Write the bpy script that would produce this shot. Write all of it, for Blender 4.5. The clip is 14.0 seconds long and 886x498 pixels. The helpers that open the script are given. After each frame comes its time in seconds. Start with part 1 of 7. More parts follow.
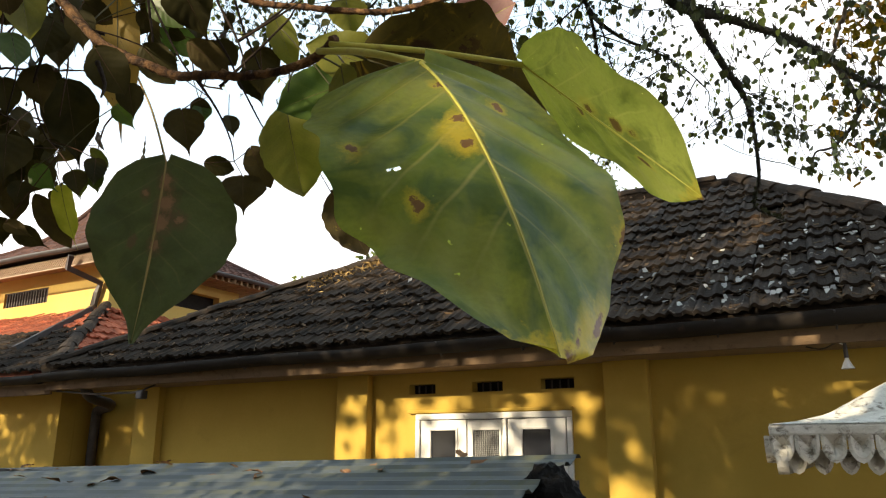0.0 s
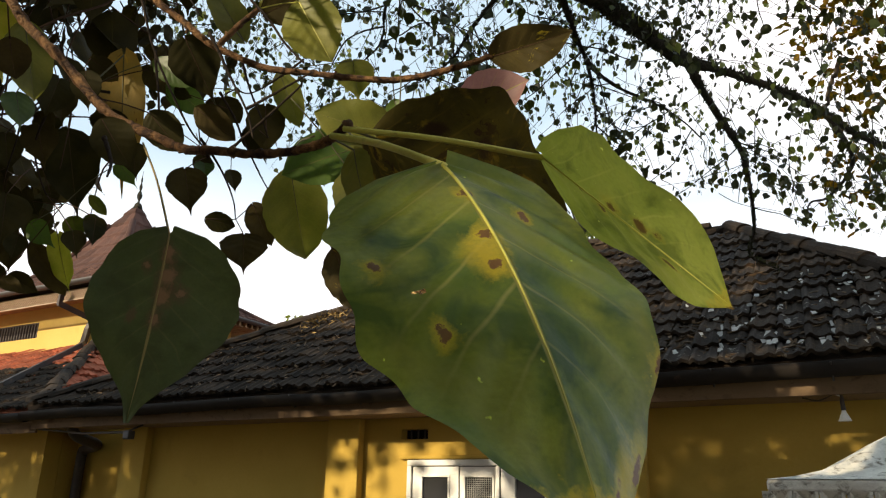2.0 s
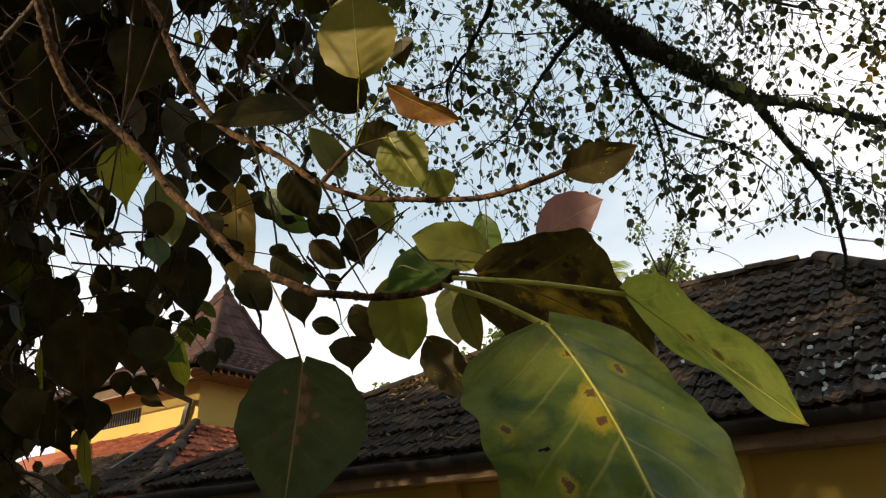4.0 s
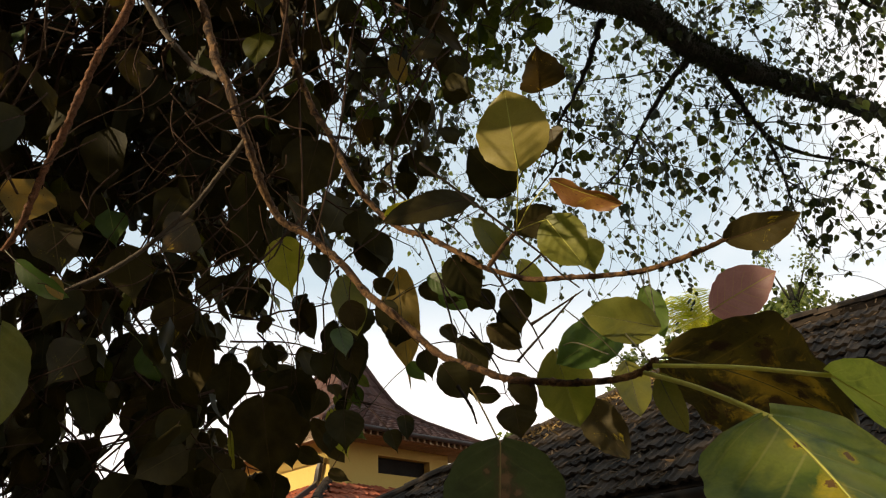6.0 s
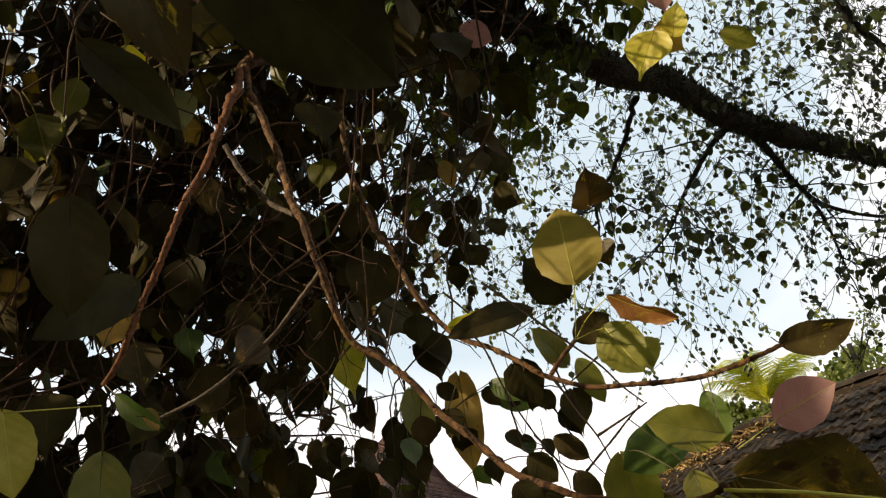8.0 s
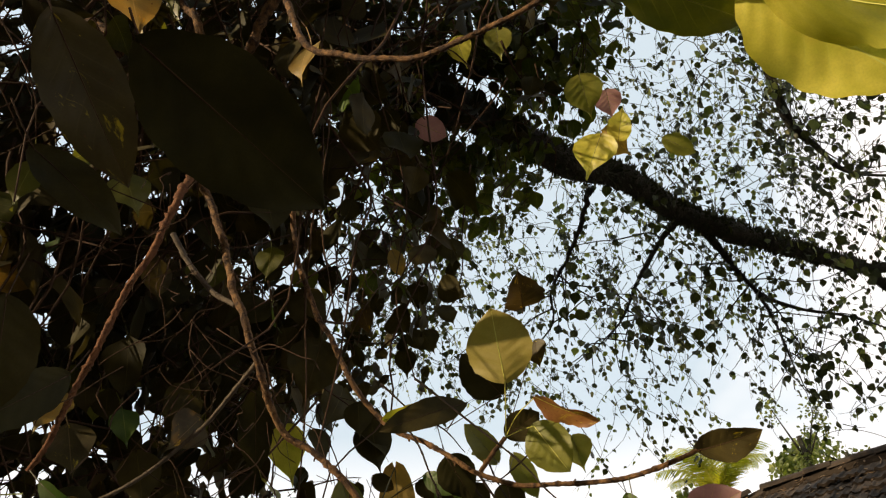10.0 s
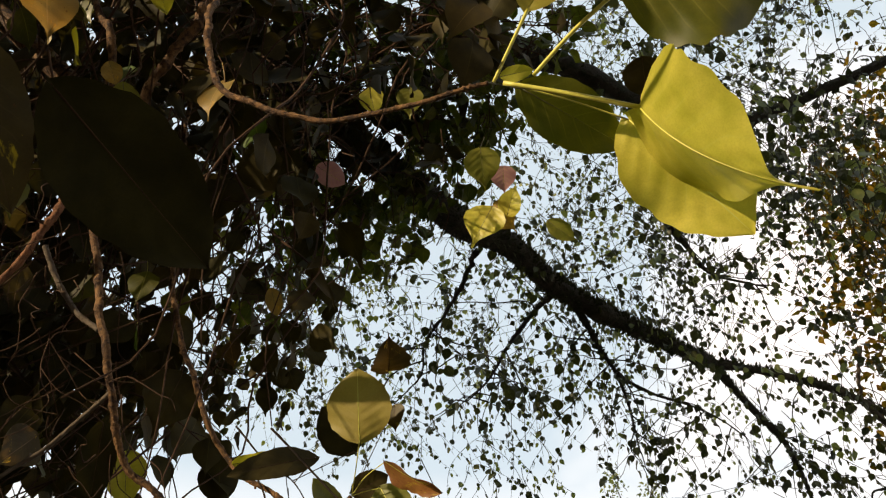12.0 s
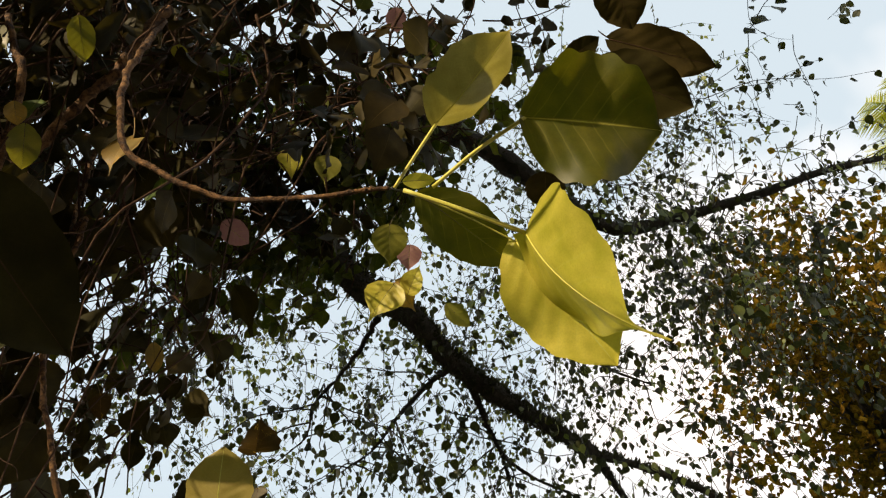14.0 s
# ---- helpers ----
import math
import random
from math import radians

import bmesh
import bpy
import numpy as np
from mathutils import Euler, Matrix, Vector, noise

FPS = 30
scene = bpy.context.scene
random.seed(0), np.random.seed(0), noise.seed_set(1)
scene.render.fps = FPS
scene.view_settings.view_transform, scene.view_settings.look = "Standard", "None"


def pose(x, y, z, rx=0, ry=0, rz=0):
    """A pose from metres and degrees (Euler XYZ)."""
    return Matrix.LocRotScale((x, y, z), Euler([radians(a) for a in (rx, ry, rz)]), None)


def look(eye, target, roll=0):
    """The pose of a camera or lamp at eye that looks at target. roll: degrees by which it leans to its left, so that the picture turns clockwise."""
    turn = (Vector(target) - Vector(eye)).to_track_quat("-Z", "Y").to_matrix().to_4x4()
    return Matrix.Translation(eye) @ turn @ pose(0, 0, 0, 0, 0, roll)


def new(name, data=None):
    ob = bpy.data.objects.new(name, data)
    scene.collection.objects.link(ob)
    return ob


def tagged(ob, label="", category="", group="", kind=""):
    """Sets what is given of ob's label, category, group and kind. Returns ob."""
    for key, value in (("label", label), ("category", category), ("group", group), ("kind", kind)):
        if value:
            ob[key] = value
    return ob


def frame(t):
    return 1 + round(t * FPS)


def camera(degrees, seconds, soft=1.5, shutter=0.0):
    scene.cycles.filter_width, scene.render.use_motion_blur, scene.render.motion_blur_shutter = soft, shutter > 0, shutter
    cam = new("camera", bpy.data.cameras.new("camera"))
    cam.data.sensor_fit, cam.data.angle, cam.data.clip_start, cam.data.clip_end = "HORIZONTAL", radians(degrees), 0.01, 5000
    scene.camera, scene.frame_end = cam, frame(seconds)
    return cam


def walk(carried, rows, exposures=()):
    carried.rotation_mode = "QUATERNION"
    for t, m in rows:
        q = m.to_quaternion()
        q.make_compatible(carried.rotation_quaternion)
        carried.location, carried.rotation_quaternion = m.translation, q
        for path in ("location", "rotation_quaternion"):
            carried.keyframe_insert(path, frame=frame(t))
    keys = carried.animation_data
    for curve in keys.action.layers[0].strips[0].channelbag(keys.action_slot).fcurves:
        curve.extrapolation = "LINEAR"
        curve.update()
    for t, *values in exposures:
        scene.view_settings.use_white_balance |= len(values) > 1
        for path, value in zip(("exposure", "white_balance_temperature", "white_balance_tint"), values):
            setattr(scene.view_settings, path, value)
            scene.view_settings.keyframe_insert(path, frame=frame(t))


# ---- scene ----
cam = camera(62.34, 14.0, soft=1.2)
PATH = [
    (0.0, look((0.0002, 0.0002, 1.7002), (-2.3379, 4.2182, 3.0197), -0.00)),
    (0.5, look((-0.0079, -0.0013, 1.7094), (-2.3528, 4.1965, 3.0805), 0.18)),
    (1.0, look((-0.0112, 0.0009, 1.7241), (-2.3306, 4.1808, 3.1900), 0.73)),
    (1.5, look((-0.0103, 0.0020, 1.7335), (-2.3387, 4.1572, 3.2545), 0.64)),
    (2.0, look((-0.0136, -0.0013, 1.7363), (-2.2823, 4.1635, 3.3197), 0.87)),
    (2.2, look((-0.0152, -0.0057, 1.7384), (-2.2621, 4.1667, 3.3330), 1.10)),
    (4.3, look((0.0242, -0.1151, 1.7669), (-2.6811, 3.5808, 3.7722), -1.81)),
    (4.5, look((0.0240, -0.1269, 1.7702), (-2.7292, 3.5170, 3.8054), -1.44)),
    (5.0, look((0.0230, -0.1535, 1.7738), (-2.8652, 3.3475, 3.8716), -2.19)),
    (5.5, look((0.0220, -0.1849, 1.7753), (-2.9867, 3.1610, 3.9553), -2.78)),
    (6.0, look((0.0155, -0.2073, 1.7789), (-3.0861, 2.9999, 4.0359), -2.78)),
    (6.5, look((0.0193, -0.2254, 1.7837), (-3.1314, 2.8674, 4.1307), -3.24)),
    (7.0, look((0.0383, -0.2526, 1.7898), (-3.1686, 2.7069, 4.2305), -3.72)),
    (7.5, look((0.0444, -0.2683, 1.8017), (-3.1236, 2.6181, 4.3770), -3.84)),
    (8.0, look((0.0579, -0.2812, 1.8078), (-3.0514, 2.5660, 4.4959), -3.75)),
    (8.2, look((0.0658, -0.2858, 1.8102), (-3.0288, 2.5468, 4.5305), -3.66)),
    (10.3, look((0.1243, -0.2906, 1.8059), (-2.4685, 2.5999, 4.9560), -3.52)),
    (10.5, look((0.1260, -0.2911, 1.8054), (-2.3986, 2.6315, 4.9811), -3.27)),
    (11.0, look((0.1192, -0.2993, 1.8060), (-2.2658, 2.7132, 5.0056), -2.88)),
    (11.5, look((0.1359, -0.3138, 1.8053), (-2.0037, 2.8388, 5.0431), -2.56)),
    (12.0, look((0.1625, -0.3299, 1.8069), (-1.8169, 2.8819, 5.0882), -2.11)),
    (12.5, look((0.1659, -0.3414, 1.8081), (-1.6319, 2.9045, 5.1595), -1.32)),
    (13.0, look((0.1637, -0.3469, 1.8082), (-1.4591, 2.9120, 5.2355), -1.15)),
    (13.5, look((0.1817, -0.3568, 1.8154), (-1.2498, 2.9141, 5.3157), -1.27)),
    (14.0, look((0.2168, -0.3628, 1.8255), (-1.0907, 2.8834, 5.3966), -1.40)),
]
walk(cam, PATH, ((0, 1.08, 6700, 11), (1.0, 1.02, 6700, 11), (2.2, 0.47, 6700, 11), (4.3, 0.28, 7000, 12), (8, 0.52, 7350, 14), (10.3, 0.44, 7400, 15), (14, 0.46, 7400, 15)))

# ---- world, sun ----
SUN_EL, SUN_TO = radians(19), Vector((-0.42, -0.90, 0)).normalized()   # low sun behind the camera's left shoulder
world = bpy.data.worlds.new("sky")
scene.world = world
world.use_nodes = True
wn, wl = world.node_tree.nodes, world.node_tree.links
wn.clear()
w_out, w_bg = wn.new("ShaderNodeOutputWorld"), wn.new("ShaderNodeBackground")
w_sky, w_mix = wn.new("ShaderNodeTexSky"), wn.new("ShaderNodeMix")
w_sky.sky_type, w_sky.sun_disc, w_sky.sun_elevation = "NISHITA", False, SUN_EL
w_sky.sun_rotation = math.atan2(SUN_TO.x, SUN_TO.y)
w_sky.air_density, w_sky.dust_density = 1.0, 0.6
w_co, w_no, w_ra = wn.new("ShaderNodeTexCoord"), wn.new("ShaderNodeTexNoise"), wn.new("ShaderNodeValToRGB")
w_no.inputs["Scale"].default_value, w_no.inputs["Detail"].default_value, w_no.inputs["Roughness"].default_value = 1.6, 5, 0.5
w_no.inputs["Distortion"].default_value = 0.2
w_ra.color_ramp.elements[0].position, w_ra.color_ramp.elements[1].position = 0.56, 0.76
w_ra.color_ramp.elements[0].color = (0.06, 0.06, 0.06, 1)
w_mix.data_type = "RGBA"
w_haze = wn.new("ShaderNodeMix")
w_haze.data_type = "RGBA"
w_haze.inputs[0].default_value, w_haze.inputs[7].default_value = 0.72, (9.25, 12.25, 14.6, 1)      # bright tropical haze
w_mix.inputs[7].default_value = (18.2, 17.9, 18.2, 1)     # sunlit cloud
w_bg.inputs["Strength"].default_value = 0.062
wl.new(w_co.outputs["Generated"], w_no.inputs["Vector"])
# a bank of cloud stands in front, the blue is open beside it
w_dot, w_bank, w_sum = wn.new("ShaderNodeVectorMath"), wn.new("ShaderNodeMapRange"), wn.new("ShaderNodeMath")
w_dot.operation, w_sum.operation = "DOT_PRODUCT", "ADD"
w_dot.inputs[1].default_value = (0.06, 0.79, 0.61)
w_bank.inputs[1].default_value, w_bank.inputs[2].default_value, w_bank.inputs[3].default_value, w_bank.inputs[4].default_value = 0.965, 0.998, -0.03, 0.14
wl.new(w_co.outputs["Generated"], w_dot.inputs[0])
wl.new(w_dot.outputs["Value"], w_bank.inputs[0])
wl.new(w_no.outputs["Fac"], w_sum.inputs[0])
wl.new(w_bank.outputs[0], w_sum.inputs[1])
wl.new(w_sum.outputs[0], w_ra.inputs["Fac"])
# thicker white haze low over the horizon
w_sep, w_low, w_max = wn.new("ShaderNodeSeparateXYZ"), wn.new("ShaderNodeMapRange"), wn.new("ShaderNodeMath")
w_low.inputs[1].default_value, w_low.inputs[2].default_value, w_low.inputs[3].default_value, w_low.inputs[4].default_value = 0.24, 0.42, 0.95, 0.0
w_max.operation = "MAXIMUM"
wl.new(w_co.outputs["Generated"], w_sep.inputs[0])
wl.new(w_sep.outputs["Z"], w_low.inputs[0])
wl.new(w_low.outputs[0], w_max.inputs[0])
wl.new(w_ra.outputs["Color"], w_max.inputs[1])
wl.new(w_max.outputs[0], w_mix.inputs[0])
wl.new(w_sky.outputs["Color"], w_haze.inputs[6])
wl.new(w_haze.outputs[2], w_mix.inputs[6])
wl.new(w_mix.outputs[2], w_bg.inputs["Color"])
wl.new(w_bg.outputs["Background"], w_out.inputs["Surface"])
sun = new("sun", bpy.data.lights.new("sun", "SUN"))
sun.data.energy, sun.data.angle, sun.data.color = 5.0, radians(0.53), (1.0, 0.85, 0.60)
sun_dir = SUN_TO * math.cos(SUN_EL) + Vector((0, 0, math.sin(SUN_EL)))
sun.matrix_world = look(sun_dir * 60, (0, 0, 0))

# ---- helpers of this scene ----
AT = {}     # world matrix of each thing and part


def thing(name, at, label, category, group="", kind=""):
    ob = new(name)
    ob.empty_display_size = 0.2
    ob.location = at
    AT[ob] = Matrix.Translation(at)
    return tagged(ob, label, category, group, kind)


def hold(ob, parent, world_matrix):
    """Puts ob at a world matrix, as a part of parent if there is one."""
    AT[ob] = world_matrix
    if parent is not None:
        ob.parent = parent
        ob.matrix_basis = AT[parent].inverted() @ world_matrix
    else:
        ob.matrix_basis = world_matrix
    return ob


def part(name, bm, material, parent, label="", kind="", smooth=False):
    """One mesh of the geometry in bm (in world metres), as a part of parent."""
    me = bpy.data.meshes.new(name)
    if not bm.verts:
        bm.verts.new((0, 0, 0))
    lo = Vector([min(v.co[k] for v in bm.verts) for k in range(3)])
    hi = Vector([max(v.co[k] for v in bm.verts) for k in range(3)])
    at = Vector(((lo.x + hi.x) / 2, (lo.y + hi.y) / 2, lo.z))
    bmesh.ops.translate(bm, verts=bm.verts[:], vec=-at)
    for f in bm.faces:
        f.smooth = smooth
    bm.to_mesh(me)
    bm.free()
    for m in (material if isinstance(material, (list, tuple)) else [material]):
        me.materials.append(m)
    ob = new(name, me)
    hold(ob, parent, Matrix.Translation(at))
    return tagged(ob, label, kind=kind)


def solo(name, bm, material, label, category="", kind="", smooth=False):
    ob = part(name, bm, material, None, label, kind, smooth)
    return tagged(ob, category=category)


def box(bm, lo, hi, bevel=0.0):
    """An upright box between two corners, with softened edges."""
    lo, hi = Vector(lo), Vector(hi)
    made = bmesh.ops.create_cube(bm, size=1, matrix=Matrix.Translation((lo + hi) / 2) @ Matrix.Diagonal((*(hi - lo), 1)))
    if bevel:
        edges = list({e for v in made["verts"] for e in v.link_edges})
        bmesh.ops.bevel(bm, geom=edges, offset=bevel, segments=2, affect="EDGES", profile=0.5)
    return bm


def slab(bm, pts, thick):
    """A flat plate with the outline pts, thickened along its normal by thick."""
    a = [bm.verts.new(p) for p in pts]
    n = (Vector(pts[1]) - Vector(pts[0])).cross(Vector(pts[2]) - Vector(pts[0])).normalized() * thick
    b = [bm.verts.new(Vector(p) + n) for p in pts]
    bm.faces.new(a[::-1])
    bm.faces.new(b)
    for k in range(len(a)):
        j = (k + 1) % len(a)
        bm.faces.new((a[k], a[j], b[j], b[k]))
    return bm


def tube_data(pts, radii, seg=6, rough=0.0, rng=None):
    """Vertices and faces of a tapering tube along pts."""
    pts = [Vector(p) for p in pts]
    n = len(pts)
    if not isinstance(radii, (list, tuple, np.ndarray)):
        radii = [radii] * n
    verts, faces = [], []
    up = Vector((0.31, 0.2, 0.93))
    for i in range(n):
        d = (pts[min(i + 1, n - 1)] - pts[max(i - 1, 0)]).normalized()
        s = d.cross(up)
        s = s.normalized() if s.length > 1e-4 else d.orthogonal().normalized()
        up = s.cross(d)
        for k in range(seg):
            a = 2 * math.pi * k / seg
            r = radii[i] * (1 + (rng.uniform(-rough, rough) if rng else 0))
            verts.append(pts[i] + (s * math.cos(a) + up * math.sin(a)) * r)
    for i in range(n - 1):
        for k in range(seg):
            j = (k + 1) % seg
            faces.append((i * seg + k, i * seg + j, (i + 1) * seg + j, (i + 1) * seg + k))
    faces.append(tuple(range(seg - 1, -1, -1)))
    faces.append(tuple((n - 1) * seg + k for k in range(seg)))
    return verts, faces


def tube(bm, pts, radii, seg=6, rough=0.0, rng=None):
    verts, faces = tube_data(pts, radii, seg, rough, rng)
    vs = [bm.verts.new(v) for v in verts]
    for f in faces:
        bm.faces.new([vs[k] for k in f])
    return bm


def smooth_line(pts, steps=5):
    """A Catmull-Rom line through pts."""
    pts = [Vector(p) for p in pts]
    if len(pts) < 3:
        return [pts[0].lerp(pts[-1], k / steps) for k in range(steps + 1)]
    ext = [pts[0] * 2 - pts[1]] + pts + [pts[-1] * 2 - pts[-2]]
    out = []
    for i in range(1, len(ext) - 2):
        p0, p1, p2, p3 = ext[i - 1:i + 3]
        for k in range(steps):
            t = k / steps
            out.append(0.5 * ((2 * p1) + (p2 - p0) * t + (2 * p0 - 5 * p1 + 4 * p2 - p3) * t * t + (3 * p1 - p0 - 3 * p2 + p3) * t ** 3))
    return out + [pts[-1]]


def mesh_ob(name, verts, faces, material, parent, label="", kind="", uvs=None, smooth=True):
    """One mesh from many vertices and faces, for joined pieces."""
    me = bpy.data.meshes.new(name)
    me.from_pydata([tuple(v) for v in verts], [], faces)
    if uvs is not None:
        layer = me.uv_layers.new(name="UVMap")
        idx = np.empty(len(me.loops), dtype=np.int32)
        me.loops.foreach_get("vertex_index", idx)
        layer.data.foreach_set("uv", np.asarray(uvs, dtype=np.float32)[idx].ravel())
    me.polygons.foreach_set("use_smooth", [smooth] * len(me.polygons))
    for m in (material if isinstance(material, (list, tuple)) else [material]):
        me.materials.append(m)
    ob = new(name, me)
    hold(ob, parent, Matrix.Identity(4))
    return tagged(ob, label, kind=kind)


# ---- materials ----
def nodes_of(name):
    m = bpy.data.materials.new(name)
    m.use_nodes = True
    nt = m.node_tree
    bsdf = nt.nodes["Principled BSDF"]
    return m, nt.nodes, nt.links, bsdf


def mixed(n, l, fac, a, b, blend="MIX"):
    """A colour mix; fac, a and b are sockets or values."""
    x = n.new("ShaderNodeMix")
    x.data_type, x.blend_type = "RGBA", blend
    for s, v in ((0, fac), (6, a), (7, b)):
        if hasattr(v, "is_output"):
            l.new(v, x.inputs[s])
        else:
            x.inputs[s].default_value = v if s == 0 else (*v[:3], 1)
    return x.outputs[2]


def noise_of(n, l, co, scale, detail=4, rough=0.55, stretch=None, distort=0.0):
    t = n.new("ShaderNodeTexNoise")
    t.inputs["Scale"].default_value, t.inputs["Detail"].default_value, t.inputs["Roughness"].default_value = scale, detail, rough
    t.inputs["Distortion"].default_value = distort
    if stretch:
        mp = n.new("ShaderNodeMapping")
        mp.inputs["Scale"].default_value = stretch
        l.new(co, mp.inputs["Vector"])
        co = mp.outputs["Vector"]
    l.new(co, t.inputs["Vector"])
    return t.outputs["Fac"]


def ramp(n, l, fac, a, b):
    """Fac spread from a..b to 0..1."""
    r = n.new("ShaderNodeMapRange")
    r.inputs[1].default_value, r.inputs[2].default_value = a, b
    l.new(fac, r.inputs[0])
    return r.outputs[0]


def calc(n, l, op, a, b=None, c=None):
    x = n.new("ShaderNodeMath")
    x.operation = op
    for k, v in enumerate((a, b, c)):
        if v is None:
            continue
        if hasattr(v, "is_output"):
            l.new(v, x.inputs[k])
        else:
            x.inputs[k].default_value = v
    return x.outputs[0]


def bumped(n, l, bsdf, height, strength, distance):
    b = n.new("ShaderNodeBump")
    b.inputs["Strength"].default_value, b.inputs["Distance"].default_value = strength, distance
    l.new(height, b.inputs["Height"])
    l.new(b.outputs["Normal"], bsdf.inputs["Normal"])


def surface(name, dark, light, stain, scale=3.0, fine=40.0, rough=0.8, bump=0.3, depth=0.01, stain_at=(0.55, 0.75), stretch=None, metal=0.0, by_object=0.0, by_island=0.0):
    """Plaster, wood, tile and metal alike: two tones by a broad noise, grain by a fine one, stains of their own shape."""
    m, n, l, bsdf = nodes_of(name)
    co = n.new("ShaderNodeNewGeometry").outputs["Position"]
    broad = noise_of(n, l, co, scale, 5, 0.6, stretch)
    grain = noise_of(n, l, co, fine, 4, 0.6, stretch)
    blot = noise_of(n, l, co, scale * 2.3, 6, 0.65, None, 0.6)
    col = mixed(n, l, ramp(n, l, broad, 0.3, 0.7), dark, light)
    col = mixed(n, l, calc(n, l, "MULTIPLY", ramp(n, l, grain, 0.35, 0.75), 0.45), col, dark)
    col = mixed(n, l, ramp(n, l, blot, *stain_at), col, stain)
    for share, socket in ((by_object, None), (by_island, 1)):
        if share:
            rnd = n.new("ShaderNodeObjectInfo").outputs["Random"] if socket is None else n.new("ShaderNodeNewGeometry").outputs["Random Per Island"]
            hs = n.new("ShaderNodeHueSaturation")
            l.new(calc(n, l, "MULTIPLY_ADD", rnd, share, 1 - share / 2), hs.inputs["Value"])
            l.new(col, hs.inputs["Color"])
            col = hs.outputs["Color"]
    l.new(col, bsdf.inputs["Base Color"])
    bsdf.inputs["Roughness"].default_value, bsdf.inputs["Metallic"].default_value = rough, metal
    bsdf.inputs["Specular IOR Level"].default_value = 0.5 if rough < 0.7 else 0.2
    if bump:
        both = calc(n, l, "ADD", grain, calc(n, l, "MULTIPLY", blot, 1.5))
        bumped(n, l, bsdf, both, bump, depth)
    return m


def leaf_material(name, col, col2, vein, glow, through_light=0.35, gloss=0.42, spots=0.0, brown=(0.10, 0.04, 0.015), yellow=(0.45, 0.36, 0.03), vary=0.35, veins=7.0, blotch=0.0, spec=0.4, side_vein=0.16, wounds=(), withered=(), tip=0.0):
    """A leaf: two greens, pale midrib and side veins along its UV, blemishes, light that shines through."""
    m, n, l, bsdf = nodes_of(name)
    uv = n.new("ShaderNodeTexCoord").outputs["UV"]
    sep = n.new("ShaderNodeSeparateXYZ")
    l.new(uv, sep.inputs[0])
    u = calc(n, l, "ABSOLUTE", calc(n, l, "SUBTRACT", sep.outputs["X"], 0.5))
    v = sep.outputs["Y"]
    pos = n.new("ShaderNodeNewGeometry")
    broad = noise_of(n, l, pos.outputs["Position"], 28, 3, 0.5)
    fine = noise_of(n, l, pos.outputs["Position"], 420, 3, 0.6)
    c = mixed(n, l, ramp(n, l, broad, 0.32, 0.68), col, col2)
    c = mixed(n, l, calc(n, l, "MULTIPLY", ramp(n, l, fine, 0.4, 0.7), 0.22), c, [x * 0.6 for x in col])
    # side veins climb towards the rim
    wob = calc(n, l, "MULTIPLY", noise_of(n, l, uv, 4, 2), 0.05)
    way = calc(n, l, "FRACT", calc(n, l, "MULTIPLY", calc(n, l, "SUBTRACT", calc(n, l, "ADD", v, wob), calc(n, l, "MULTIPLY", u, 0.55)), veins))
    side = calc(n, l, "SUBTRACT", 1.0, ramp(n, l, calc(n, l, "ABSOLUTE", calc(n, l, "SUBTRACT", way, 0.5)), 0.01, 0.06))
    side = calc(n, l, "MULTIPLY", calc(n, l, "MULTIPLY", side, side_vein), calc(n, l, "SUBTRACT", 1.0, ramp(n, l, v, 0.62, 0.88)))
    side = calc(n, l, "MULTIPLY", side, calc(n, l, "SUBTRACT", 1.0, ramp(n, l, u, 0.22, 0.46)))
    mid = calc(n, l, "SUBTRACT", 1.0, ramp(n, l, u, 0.005, 0.014))
    lines = calc(n, l, "MAXIMUM", side, mid)
    c = mixed(n, l, lines, c, vein)
    if blotch:
        bl = noise_of(n, l, uv, 4.5, 5, 0.65, None, 0.8)
        c = mixed(n, l, ramp(n, l, bl, 0.62 - blotch, 0.70 - blotch), c, yellow)
        bl2 = noise_of(n, l, uv, 7.5, 5, 0.7, None, 0.5)
        c = mixed(n, l, ramp(n, l, bl2, 0.66 - blotch, 0.70 - blotch), c, brown)
    if spots:
        vo = n.new("ShaderNodeTexVoronoi")
        vo.inputs["Scale"].default_value = 4.2
        l.new(uv, vo.inputs["Vector"])
        d = calc(n, l, "ADD", vo.outputs["Distance"], calc(n, l, "MULTIPLY", noise_of(n, l, uv, 18, 4), 0.12))
        c = mixed(n, l, calc(n, l, "SUBTRACT", 1.0, ramp(n, l, d, 0.08 + spots * 0.05, 0.15 + spots * 0.12)), c, yellow)
        c = mixed(n, l, calc(n, l, "SUBTRACT", 1.0, ramp(n, l, d, 0.07, 0.10)), c, brown)
    if withered:
        # dark mottling, yellowing round old wounds, and a withered tip
        mottle = noise_of(n, l, uv, 3.0, 4, 0.6, (1, 1.6, 1), 0.5)
        c = mixed(n, l, calc(n, l, "MULTIPLY", ramp(n, l, mottle, 0.46, 0.62), 0.75), c, withered[0])
        flush = noise_of(n, l, uv, 2.1, 3, 0.5, (1.3, 1, 1), 0.3)
        c = mixed(n, l, calc(n, l, "MULTIPLY", ramp(n, l, flush, 0.50, 0.66), 0.55), c, withered[1])
        c = mixed(n, l, lines, c, vein)
        fleck = noise_of(n, l, pos.outputs["Position"], 190, 2, 0.5)
        c = mixed(n, l, calc(n, l, "MULTIPLY", ramp(n, l, fleck, 0.75, 0.80), 0.6), c, [min(1, x * 3.5) for x in col2])
